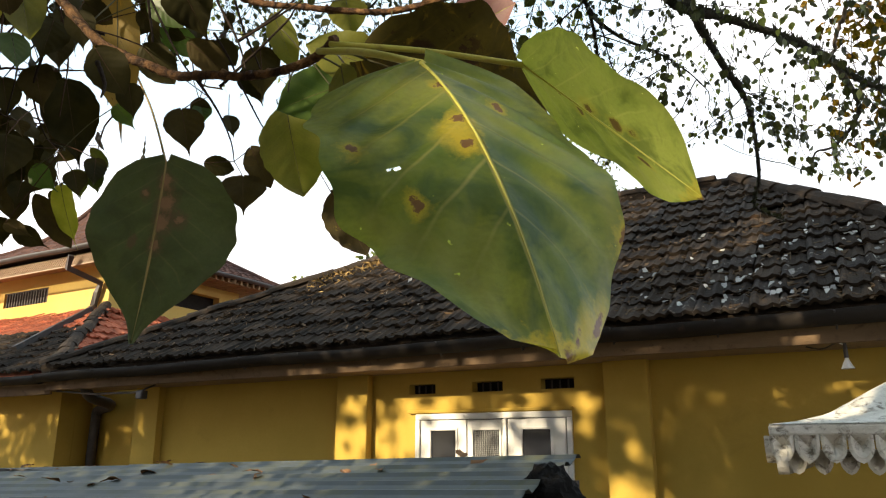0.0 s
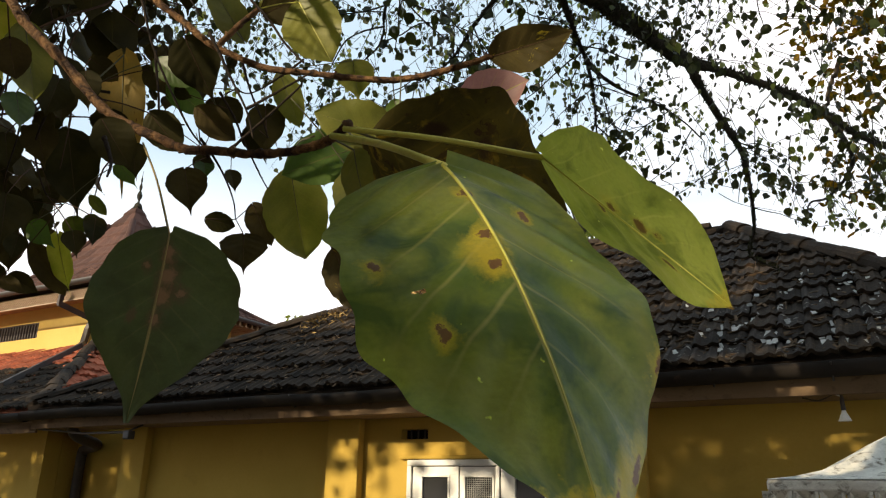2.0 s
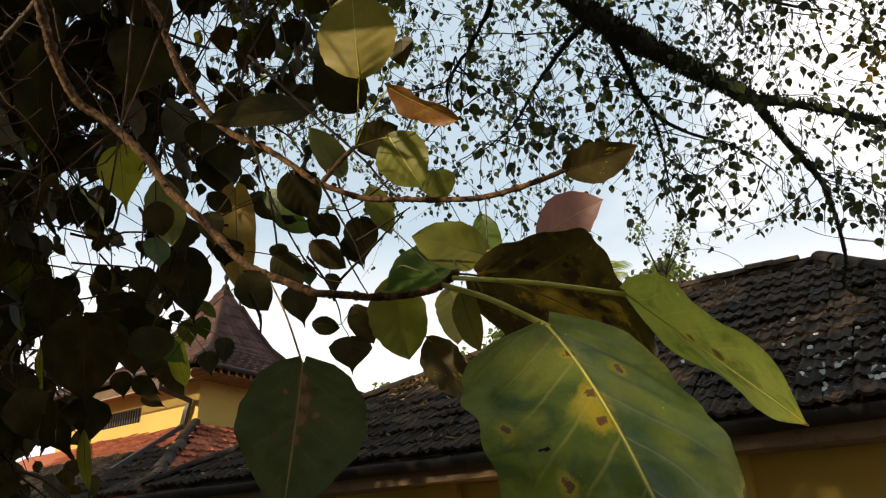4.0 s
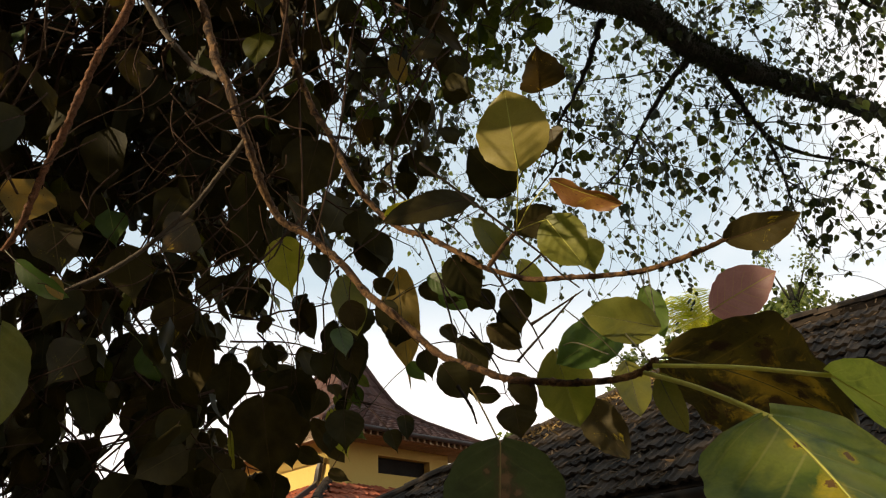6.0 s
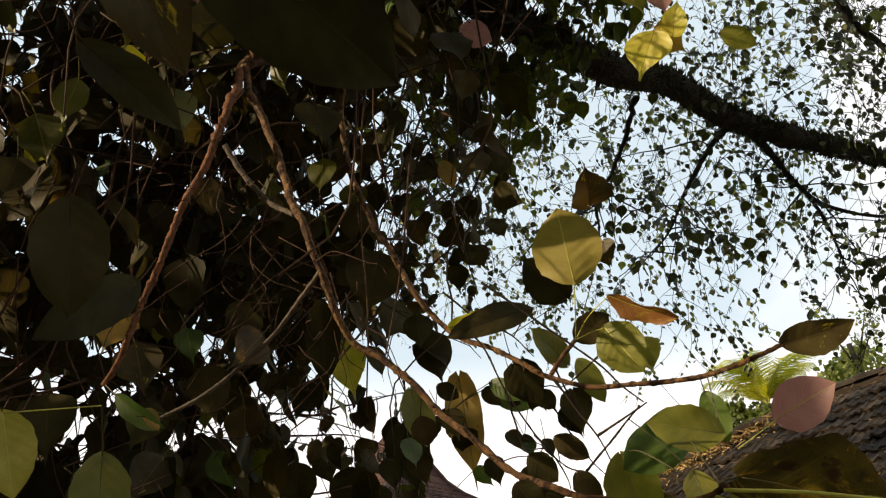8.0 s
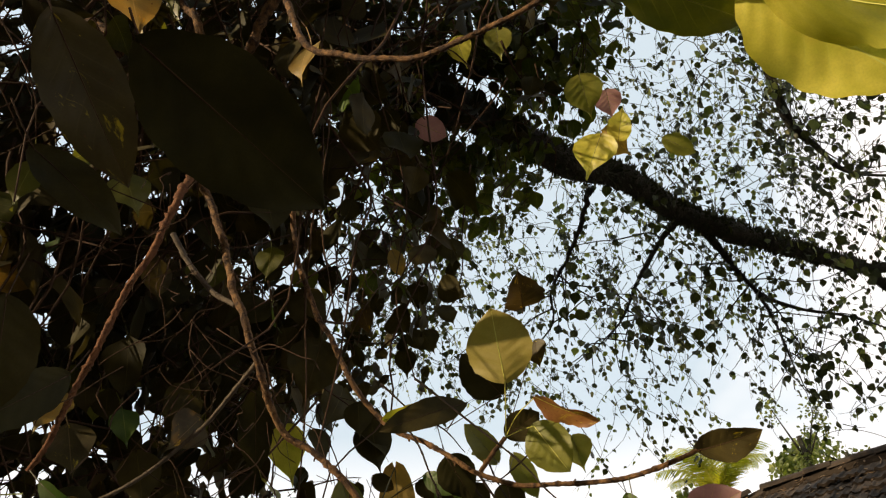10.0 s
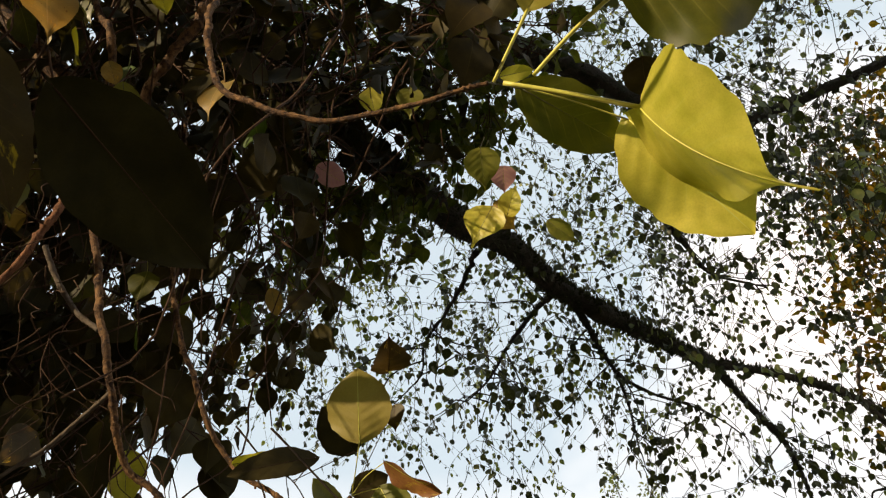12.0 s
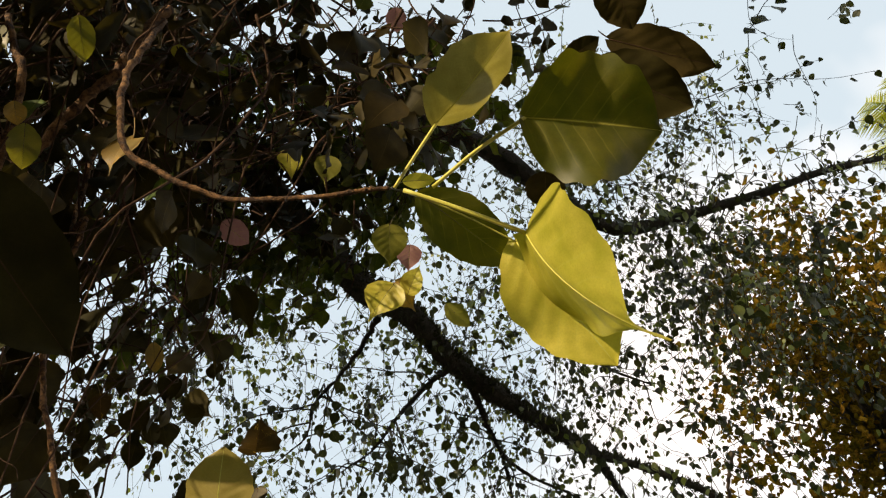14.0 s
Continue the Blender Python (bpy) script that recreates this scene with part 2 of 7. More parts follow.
        jag = calc(n, l, "MULTIPLY_ADD", noise_of(n, l, pos.outputs["Position"], 95, 6, 0.7), 0.14, -0.075)
        for wu, wv, halo, core in wounds:
            mp = n.new("ShaderNodeVectorMath")
            mp.operation = "DISTANCE"
            l.new(uv, mp.inputs[0])
            mp.inputs[1].default_value = (wu, wv, 0)
            rd = calc(n, l, "ADD", mp.outputs["Value"], jag)
            if halo:
                c = mixed(n, l, calc(n, l, "MULTIPLY", calc(n, l, "SUBTRACT", 1.0, ramp(n, l, rd, halo * 0.2, halo)), 0.85), c, yellow)
            if core:
                c = mixed(n, l, calc(n, l, "SUBTRACT", 1.0, ramp(n, l, rd, core * 0.5, core)), c, brown)
        if tip:
            edge = calc(n, l, "ADD", v, calc(n, l, "MULTIPLY", jag, 1.7))
            c = mixed(n, l, ramp(n, l, edge, tip, tip + 0.04), c, yellow)
            c = mixed(n, l, ramp(n, l, edge, tip + 0.05, tip + 0.08), c, brown)
    rnd = calc(n, l, "FRACT", calc(n, l, "ADD", n.new("ShaderNodeObjectInfo").outputs["Random"], calc(n, l, "MULTIPLY", pos.outputs["Random Per Island"], 7.31)))
    hs = n.new("ShaderNodeHueSaturation")
    l.new(calc(n, l, "MULTIPLY_ADD", rnd, vary, 1 - vary / 2), hs.inputs["Value"])
    l.new(calc(n, l, "MULTIPLY_ADD", rnd, -0.05 * vary, 0.5 + 0.02 * vary), hs.inputs["Hue"])
    l.new(c, hs.inputs["Color"])
    c = hs.outputs["Color"]
    l.new(c, bsdf.inputs["Base Color"])
    bsdf.inputs["Roughness"].default_value = gloss
    bsdf.inputs["Specular IOR Level"].default_value = spec
    h = calc(n, l, "ADD", calc(n, l, "MULTIPLY", lines, -1.0), calc(n, l, "MULTIPLY", fine, 0.35))
    if withered:
        h = calc(n, l, "ADD", h, calc(n, l, "MULTIPLY", noise_of(n, l, pos.outputs["Position"], 45, 3, 0.5), 6.0))
    bumped(n, l, bsdf, h, 0.25, 0.0008 if not withered else 0.0014)
    tr, mx = n.new("ShaderNodeBsdfTranslucent"), n.new("ShaderNodeMixShader")
    l.new(mixed(n, l, 1.0, c, glow, "MULTIPLY"), tr.inputs["Color"])
    mx.inputs[0].default_value = through_light
    out = n["Material Output"]
    l.new(bsdf.outputs[0], mx.inputs[1])
    l.new(tr.outputs[0], mx.inputs[2])
    l.new(mx.outputs[0], out.inputs["Surface"])
    return m


GLOW = (2.2, 2.4, 0.9)
LEAF_GREEN = leaf_material("leaf_green", (0.045, 0.085, 0.018), (0.075, 0.12, 0.025), (0.16, 0.18, 0.05), GLOW, 0.30)
# leaf colour darkened to stand in for the shade inside the crown
LEAF_DARKENED = leaf_material("leaf_darkened", (0.026, 0.0225, 0.007), (0.046, 0.039, 0.011), (0.058, 0.048, 0.014), (2.3, 2.1, 0.8), 0.13, 0.6, vary=0.9, spec=0.10, side_vein=0.08)
# olive darkened in colour for leaves whose seen side lies in shade
LEAF_OLIVE_SHADED = leaf_material("leaf_olive_shaded", (0.058, 0.066, 0.008), (0.10, 0.095, 0.013), (0.22, 0.20, 0.05), (2.0, 2.0, 0.5), 0.4, 0.45, blotch=-0.04, brown=(0.05, 0.025, 0.012), yellow=(0.10, 0.06, 0.018), vary=0.0, side_vein=0.25)
# greener tone for overhead leaves, with some caught light in the colour
LEAF_MID = leaf_material("leaf_mid", (0.038, 0.048, 0.010), (0.066, 0.074, 0.014), (0.10, 0.11, 0.03), GLOW, 0.30, 0.55, vary=0.9, spec=0.12, side_vein=0.08)
LEAF_SHADE = leaf_material("leaf_shaded", (0.064, 0.086, 0.036), (0.090, 0.114, 0.046), (0.32, 0.25, 0.11), GLOW, 0.12, 0.5, brown=(0.22, 0.125, 0.08), yellow=(0.11, 0.072, 0.045), vary=0.0, spec=0.3, side_vein=0.06, withered=((0.050, 0.062, 0.026), (0.092, 0.104, 0.052)), wounds=((0.48, 0.10, 0.09, 0.05), (0.46, 0.22, 0.10, 0.05), (0.47, 0.34, 0.09, 0.04), (0.48, 0.46, 0.07, 0.03), (0.36, 0.30, 0.06, 0.022), (0.62, 0.18, 0.05, 0.02), (0.66, 0.45, 0.04, 0.0)))
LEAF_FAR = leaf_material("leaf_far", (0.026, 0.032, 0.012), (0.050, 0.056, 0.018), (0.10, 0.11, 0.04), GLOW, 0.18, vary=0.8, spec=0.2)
LEAF_HERO = leaf_material("leaf_spotted", (0.100, 0.156, 0.023), (0.245, 0.275, 0.046), (0.34, 0.32, 0.11), GLOW, 0.28, 0.42, veins=6.5, vary=0.0, spec=0.38, side_vein=0.34, brown=(0.15, 0.08, 0.032), withered=((0.026, 0.066, 0.020), (0.21, 0.215, 0.050)), tip=0.935, wounds=((0.555, 0.41, 0.085, 0.0), (0.525, 0.355, 0.055, 0.014), (0.53, 0.45, 0.055, 0.014), (0.77, 0.60, 0.05, 0.013), (0.90, 0.39, 0.045, 0.013), (0.50, 0.17, 0.045, 0.012), (0.0, 0.69, 0.05, 0.02), (0.30, 0.22, 0.04, 0.012), (0.16, 0.93, 0.10, 0.0), (0.05, 0.90, 0.09, 0.03), (0.22, 0.985, 0.07, 0.035)))
# yellow lifted and mottled wider, to put sun and shading into the colour
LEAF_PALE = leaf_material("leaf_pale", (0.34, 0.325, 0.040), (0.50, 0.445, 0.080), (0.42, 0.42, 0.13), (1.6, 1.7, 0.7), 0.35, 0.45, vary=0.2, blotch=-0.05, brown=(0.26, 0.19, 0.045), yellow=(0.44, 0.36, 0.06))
LEAF_PALE2 = leaf_material("leaf_pale_olive", (0.24, 0.195, 0.045), (0.31, 0.25, 0.070), (0.36, 0.34, 0.12), (1.6, 1.7, 0.7), 0.3, 0.5, blotch=-0.05, brown=(0.10, 0.06, 0.02), yellow=(0.26, 0.22, 0.06), vary=0.0)
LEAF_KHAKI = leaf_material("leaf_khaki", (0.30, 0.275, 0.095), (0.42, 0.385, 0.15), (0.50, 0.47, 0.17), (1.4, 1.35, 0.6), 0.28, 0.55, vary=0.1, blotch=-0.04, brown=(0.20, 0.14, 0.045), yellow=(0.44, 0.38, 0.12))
LEAF_PALE_SPOT = leaf_material("leaf_pale_spotted", (0.29, 0.325, 0.080), (0.39, 0.41, 0.115), (0.56, 0.52, 0.20), (1.6, 1.7, 0.7), 0.35, 0.42, vary=0.0, brown=(0.13, 0.075, 0.025), yellow=(0.42, 0.36, 0.07), withered=((0.12, 0.155, 0.038), (0.36, 0.36, 0.11)), tip=0.90, wounds=((0.46, 0.40, 0.07, 0.032), (0.55, 0.34, 0.05, 0.02), (0.44, 0.55, 0.06, 0.036), (0.40, 0.62, 0.05, 0.03), (0.62, 0.70, 0.05, 0.02), (0.52, 0.22, 0.0, 0.016)))
LEAF_OLIVE = leaf_material("leaf_olive", (0.125, 0.135, 0.024), (0.195, 0.19, 0.036), (0.26, 0.25, 0.07), (1.8, 1.8, 0.7), 0.33, 0.45, vary=0.35)
# yellow halos along the midrib put a stripe of sun into the colour
LEAF_BROWN = leaf_material("leaf_browning", (0.052, 0.043, 0.010), (0.084, 0.070, 0.013), (0.22, 0.15, 0.03), (1.8, 1.5, 0.6), 0.14, 0.45, blotch=0.09, brown=(0.034, 0.018, 0.009), yellow=(0.30, 0.21, 0.028), vary=0.0, side_vein=0.15, withered=((0.020, 0.014, 0.006), (0.11, 0.092, 0.014)), wounds=((0.50, 0.40, 0.10, 0.0), (0.52, 0.54, 0.12, 0.0), (0.50, 0.68, 0.12, 0.0), (0.48, 0.82, 0.11, 0.0), (0.40, 0.57, 0.0, 0.045), (0.62, 0.60, 0.0, 0.055), (0.44, 0.70, 0.0, 0.04), (0.60, 0.76, 0.0, 0.045), (0.35, 0.66, 0.0, 0.04), (0.56, 0.87, 0.0, 0.035), (0.72, 0.50, 0.0, 0.05), (0.28, 0.45, 0.0, 0.06), (0.68, 0.30, 0.0, 0.07), (0.30, 0.22, 0.0, 0.07)))
LEAF_RUST = leaf_material("leaf_rust", (0.22, 0.085, 0.025), (0.30, 0.15, 0.045), (0.38, 0.25, 0.09), (1.6, 1.2, 0.7), 0.3, 0.5, blotch=0.05, vary=0.25)
LEAF_PINK = leaf_material("leaf_pink", (0.36, 0.195, 0.175), (0.42, 0.25, 0.22), (0.50, 0.45, 0.10), (1.4, 1.1, 1.0), 0.4, 0.45, vary=0.15, side_vein=0.4)
LEAF_TAN = leaf_material("leaf_tan", (0.24, 0.185, 0.060), (0.32, 0.215, 0.055), (0.36, 0.26, 0.10), (1.6, 1.3, 0.6), 0.4, 0.5, blotch=0.03, yellow=(0.46, 0.28, 0.04), vary=0.2)
LEAF_BRONZE = leaf_material("leaf_bronze", (0.048, 0.038, 0.014), (0.074, 0.058, 0.019), (0.15, 0.11, 0.05), (1.6, 1.2, 0.7), 0.25, 0.5, vary=0.5, blotch=0.02, spec=0.25)
# paler copy of LEAF_FAR: sun on the far leaves is put into the colour
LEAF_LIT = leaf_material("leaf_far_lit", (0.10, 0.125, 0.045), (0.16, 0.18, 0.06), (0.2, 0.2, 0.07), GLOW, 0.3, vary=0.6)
# the dark and golden tones put shaded and sunlit foliage into one colour
LEAF_SECOND = leaf_material("leaf_second_tree", (0.036, 0.027, 0.005), (0.140, 0.104, 0.012), (0.16, 0.12, 0.04), (2.2, 1.9, 0.7), 0.34, 0.8, vary=1.1, spec=0.0)
STEM_YELLOW = surface("stem_yellow", (0.50, 0.50, 0.08), (0.60, 0.56, 0.12), (0.34, 0.30, 0.07), 30, 300, 0.5, 0.1, 0.001)
STEM_TAN = surface("stem_tan", (0.26, 0.19, 0.07), (0.34, 0.26, 0.10), (0.16, 0.10, 0.05), 30, 300, 0.6, 0.1, 0.001)
STEM_DULL = surface("stem_dull", (0.06, 0.058, 0.020), (0.09, 0.08, 0.03), (0.05, 0.038, 0.02), 30, 300, 0.6, 0.1, 0.001)
BARK_TWIG = surface("bark_twig", (0.110, 0.054, 0.023), (0.30, 0.165, 0.068), (0.032, 0.016, 0.009), 30, 420, 0.7, 1.0, 0.003, (0.40, 0.60))
BARK_RED = surface("bark_red", (0.13, 0.055, 0.026), (0.25, 0.11, 0.05), (0.07, 0.03, 0.016), 45, 380, 0.8, 0.9, 0.003, (0.46, 0.66))
# twig bark darkened, so that crown shade is in its colour
BARK_SHADED = surface("bark_shaded", (0.042, 0.022, 0.012), (0.076, 0.040, 0.021), (0.035, 0.018, 0.011), 50, 380, 0.85, 0.6, 0.003, (0.5, 0.68))
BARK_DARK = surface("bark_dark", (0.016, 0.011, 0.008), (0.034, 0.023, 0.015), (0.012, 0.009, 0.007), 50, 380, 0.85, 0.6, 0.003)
BARK_GREY = surface("bark_grey", (0.075, 0.058, 0.042), (0.14, 0.11, 0.082), (0.045, 0.032, 0.022), 40, 300, 0.85, 0.7, 0.003)
BARK_LIMB = surface("bark_limb", (0.030, 0.026, 0.020), (0.065, 0.056, 0.042), (0.020, 0.026, 0.012), 6, 60, 0.95, 1.0, 0.03, (0.45, 0.65))
MOSS = surface("epiphyte", (0.022, 0.026, 0.010), (0.045, 0.05, 0.02), (0.03, 0.02, 0.01), 8, 90, 0.95, 0.0, 0.01, by_island=0.6)
WALL = surface("ochre_plaster", (0.40, 0.265, 0.048), (0.47, 0.315, 0.064), (0.33, 0.215, 0.044), 0.9, 24, 0.9, 0.25, 0.006, (0.60, 0.85))
WALL_TOWER = surface("yellow_plaster", (0.50, 0.355, 0.10), (0.56, 0.405, 0.13), (0.42, 0.29, 0.08), 0.7, 20, 0.9, 0.2, 0.006, (0.60, 0.85))
SOFFIT = surface("soffit_boards", (0.24, 0.165, 0.095), (0.32, 0.225, 0.13), (0.14, 0.09, 0.05), 2, 40, 0.85, 0.3, 0.004)
LATH = surface("faded_lath", (0.30, 0.22, 0.16), (0.40, 0.30, 0.22), (0.20, 0.14, 0.10), 6, 60, 0.85, 0.2, 0.003)
WHITE = surface("white_paint", (0.62, 0.61, 0.57), (0.74, 0.73, 0.70), (0.42, 0.38, 0.32), 4, 60, 0.6, 0.25, 0.003, (0.62, 0.8))
CANOPY_WHITE = surface("weathered_white_cement", (0.52, 0.49, 0.41), (0.76, 0.73, 0.65), (0.15, 0.125, 0.09), 7, 70, 0.85, 0.5, 0.008, (0.52, 0.68))
GUTTER = surface("gutter_paint", (0.014, 0.011, 0.009), (0.024, 0.019, 0.015), (0.06, 0.035, 0.02), 3, 50, 0.75, 0.4, 0.004, (0.62, 0.80))
FASCIA = surface("fascia_board", (0.13, 0.085, 0.048), (0.19, 0.125, 0.07), (0.06, 0.035, 0.02), 3, 60, 0.8, 0.4, 0.004, stretch=(0.3, 1, 1))
PIPE = surface("dark_pipe", (0.030, 0.024, 0.022), (0.050, 0.040, 0.036), (0.09, 0.06, 0.04), 4, 60, 0.6, 0.3, 0.003)
PIPE_GREY = surface("grey_pipe", (0.034, 0.032, 0.032), (0.060, 0.056, 0.056), (0.03, 0.024, 0.02), 4, 60, 0.5, 0.2, 0.002)
TILE_OLD = surface("tile_old", (0.020, 0.015, 0.011), (0.050, 0.036, 0.025), (0.12, 0.074, 0.042), 3.5, 34, 0.95, 0.8, 0.010, (0.58, 0.80), by_object=0.9, by_island=0.9)
TILE_RED = surface("tile_red", (0.30, 0.085, 0.045), (0.42, 0.135, 0.07), (0.13, 0.06, 0.045), 2.6, 34, 0.85, 0.6, 0.008, (0.55, 0.78), by_object=0.5, by_island=0.4)
TILE_SLATE = surface("tile_tower", (0.045, 0.023, 0.019), (0.085, 0.043, 0.033), (0.17, 0.075, 0.048), 2.2, 30, 0.9, 0.7, 0.008, (0.60, 0.85), by_island=0.6)
TILE_PALE = surface("tile_pale_patch", (0.022, 0.017, 0.014), (0.055, 0.044, 0.036), (0.26, 0.24, 0.21), 7, 60, 0.9, 0.5, 0.006, (0.60, 0.66))
STRAW = surface("dry_straw", (0.22, 0.14, 0.055), (0.36, 0.25, 0.10), (0.12, 0.07, 0.03), 12, 90, 0.9, 0.0, by_island=0.8)
# added pale bits: sun on tile facets is put into their colour
SUNLIT_BITS = surface("sunlit_tile_bits", (0.34, 0.33, 0.31), (0.52, 0.51, 0.48), (0.18, 0.16, 0.13), 20, 120, 0.9, 0.4, 0.004, by_island=0.8)
DEBRIS = surface("roof_litter", (0.06, 0.038, 0.022), (0.14, 0.095, 0.055), (0.05, 0.03, 0.018), 18, 120, 0.9, 0.2, 0.004, by_island=1.0)
ZINC = surface("corrugated_sheet", (0.026, 0.032, 0.030), (0.060, 0.069, 0.064), (0.045, 0.048, 0.018), 2.5, 40, 0.6, 0.2, 0.003, (0.46, 0.66), metal=0.1)
BLACK = surface("black_sheet", (0.004, 0.004, 0.004), (0.007, 0.007, 0.007), (0.010, 0.009, 0.008), 8, 60, 0.85, 0.6, 0.01)
LITTER = surface("dry_litter", (0.12, 0.06, 0.03), (0.22, 0.12, 0.05), (0.06, 0.03, 0.02), 20, 200, 0.9, 0.3, 0.003, by_object=0.6)
EARTH = surface("earth", (0.10, 0.072, 0.046), (0.155, 0.115, 0.075), (0.065, 0.052, 0.032), 0.5, 12, 0.95, 0.5, 0.02)
MESHWIRE = surface("wire_mesh", (0.20, 0.20, 0.19), (0.30, 0.30, 0.28), (0.12, 0.1, 0.08), 20, 200, 0.6, 0.0)
# near-black colour of the sheets that stand in for shade behind openings
UNLIT_ROOM = surface("unlit_room", (0.012, 0.010, 0.009), (0.02, 0.016, 0.014), (0.008, 0.007, 0.006), 5, 40, 0.9, 0.0)
LAMP_WHITE = surface("lamp_enamel", (0.70, 0.70, 0.68), (0.80, 0.80, 0.78), (0.5, 0.48, 0.45), 20, 200, 0.4, 0.0)
FROND = leaf_material("palm_frond", (0.17, 0.20, 0.020), (0.36, 0.33, 0.035), (0.35, 0.33, 0.08), GLOW, 0.4, vary=0.5)
BUSH = leaf_material("bush_leaf", (0.065, 0.092, 0.030), (0.125, 0.145, 0.045), (0.16, 0.17, 0.05), GLOW, 0.3, vary=0.8, spec=0.2)
GLASS, gn, gl, g_bsdf = nodes_of("window_pane")
g_bsdf.inputs["Base Color"].default_value, g_bsdf.inputs["Roughness"].default_value = (0.02, 0.02, 0.02, 1), 0.12

# ---- ground ----
g = bmesh.new()
bmesh.ops.create_grid(g, x_segments=40, y_segments=40, size=700)
for v in g.verts:
    v.co.z = 0 if v.co.length < 40 else 0.3 * noise.noise(v.co * 0.02)
solo("ground", g, EARTH, "bare brown earth yard reaching to the horizon", "ground", "structure")

# ---- roof tiles ----
TILE_W, TILE_STEP = 0.25, 0.33


def tile_template():
    """A pressed clay tile: side rolls, two flutes, a lip at the lower end."""
    prof = [(-0.125, 0.0), (-0.115, 0.012), (-0.092, 0.034), (-0.068, 0.034), (-0.045, 0.010), (-0.012, 0.006), (0.020, 0.007), (0.045, 0.020), (0.068, 0.030), (0.098, 0.012), (0.125, 0.0)]
    verts = [(x, -0.035 - 0.012 * math.cos(x * 25), z + 0.050) for x, z in prof] + [(x, 0.37, z) for x, z in prof] + [(x, -0.03 - 0.012 * math.cos(x * 25), z + 0.006) for x, z in prof]
    k = len(prof)
    faces = [(i, i + 1, k + i + 1, k + i) for i in range(k - 1)] + [(2 * k + i, 2 * k + i + 1, i + 1, i) for i in range(k - 1)]
    return verts, faces


TV, TF = tile_template()


def tile_mesh(material):
    me = bpy.data.meshes.new("roof_tile")
    me.from_pydata(TV, [], TF)
    me.materials.append(material)
    return me


def lay_tiles(parent, eave, along, up, length, rise, keep, material, single, pale=None, seed=3, name="roof_tile", label="joined field of old clay roof tiles"):
    """Courses of tiles on a slope from eave, along it and up it. keep(u, v): is there roof; single(u, v): a tile of its own."""
    rng = random.Random(seed)
    along, up = Vector(along).normalized(), Vector(up).normalized()
    nrm = along.cross(up).normalized()
    if nrm.z < 0:
        nrm = -nrm
    own, own_pale = tile_mesh(material), tile_mesh(pale or material)
    verts, faces, count = [], [], 0
    for r in range(int(rise / TILE_STEP)):
        for c in range(int(length / TILE_W)):
            u, v = (c + 0.5) * TILE_W, r * TILE_STEP
            if not keep(u, v + 0.15):
                continue
            at = Vector(eave) + along * (u + rng.uniform(-0.006, 0.006)) + up * (v + rng.uniform(-0.045, 0.035)) + nrm * (0.03 + rng.uniform(0, 0.026))
            m = Matrix((along, up, along.cross(up))).transposed().to_4x4()
            m = Matrix.Translation(at) @ m @ Euler((rng.uniform(-0.05, 0.05), rng.uniform(-0.07, 0.07), rng.uniform(-0.05, 0.05))).to_matrix().to_4x4()
            if along.cross(up).z < 0:
                m = m @ Matrix.Diagonal((-1, 1, -1, 1))
            if single(u, v) and count < 300:
                light = pale is not None and rng.random() < 0.10 + (0.16 if u > length - 3.2 and v < 2 else 0)
                hold(new(name, own_pale if light else own), parent, m)
                count += 1
            else:
                k = len(verts)
                verts += [m @ Vector(t) for t in TV]
                faces += [tuple(k + i for i in f) for f in TF]
    if verts:
        mesh_ob("roof_tile_field", verts, faces, material, parent, label, "stuff", smooth=False)


def cap_tiles(parent, a, b, material, seed=5, radius=0.13):
    """Half-round cap tiles along a ridge or hip from a to b."""
    rng = random.Random(seed)
    a, b = Vector(a), Vector(b)
    d = (b - a).normalized()
    side = d.cross(Vector((0, 0, 1))).normalized()
    up = side.cross(d)
    me = bpy.data.meshes.new("ridge_tile")
    vs, fs = [], []
    for y, r in ((0, radius), (0.40, radius * 0.86)):
        vs += [(math.cos(t) * r, y, math.sin(t) * r * 0.8) for t in [math.pi * k / 6 for k in range(7)]]
    vs += [(x * 0.8, y, z * 0.75 - 0.01) for x, y, z in vs[:7]]
    fs = [(i, i + 1, i + 8, i + 7) for i in range(6)] + [(14 + i, 15 + i, i + 1, i) for i in range(6)]
    me.from_pydata(vs, [], fs)
    me.materials.append(material)
    for k in range(int((b - a).length / 0.34)):
        m = Matrix((side, d, up)).transposed().to_4x4()
        at = a + d * (k * 0.34) + up * rng.uniform(-0.01, 0.03) + side * rng.uniform(-0.02, 0.02)
        hold(new("ridge_tile", me), parent, Matrix.Translation(at) @ m @ Euler((0.03, 0, rng.uniform(-0.06, 0.06))).to_matrix().to_4x4())


def gutter(parent, a, b, radius=0.10, material=None, label="dark half-round eaves gutter"):
    """A half-round trough with rolled rims, from a to b."""
    bm = bmesh.new()
    a, b = Vector(a), Vector(b)
    d = (b - a).normalized()
    s = d.cross(Vector((0, 0, 1))).normalized()
    rows = []
    n = max(2, int((b - a).length / 1.2))
    for k in range(n + 1):
        p = a.lerp(b, k / n) + Vector((0, 0, 0.012 * math.sin(k * 2.1)))
        prof = [(math.cos(t) * radius, -math.sin(t) * radius) for t in [math.pi * j / 8 for j in range(9)]]
        prof += [(x * 0.9, z * 0.9 + 0.004) for x, z in prof[::-1]]
        rows.append([bm.verts.new(p + s * x + Vector((0, 0, z))) for x, z in prof])
    for r0, r1 in zip(rows, rows[1:]):
        for j in range(len(r0)):
            i = (j + 1) % len(r0)
            bm.faces.new((r0[j], r0[i], r1[i], r1[j]))
    ob = part("gutter", bm, material or GUTTER, parent, label, smooth=True)
    return ob


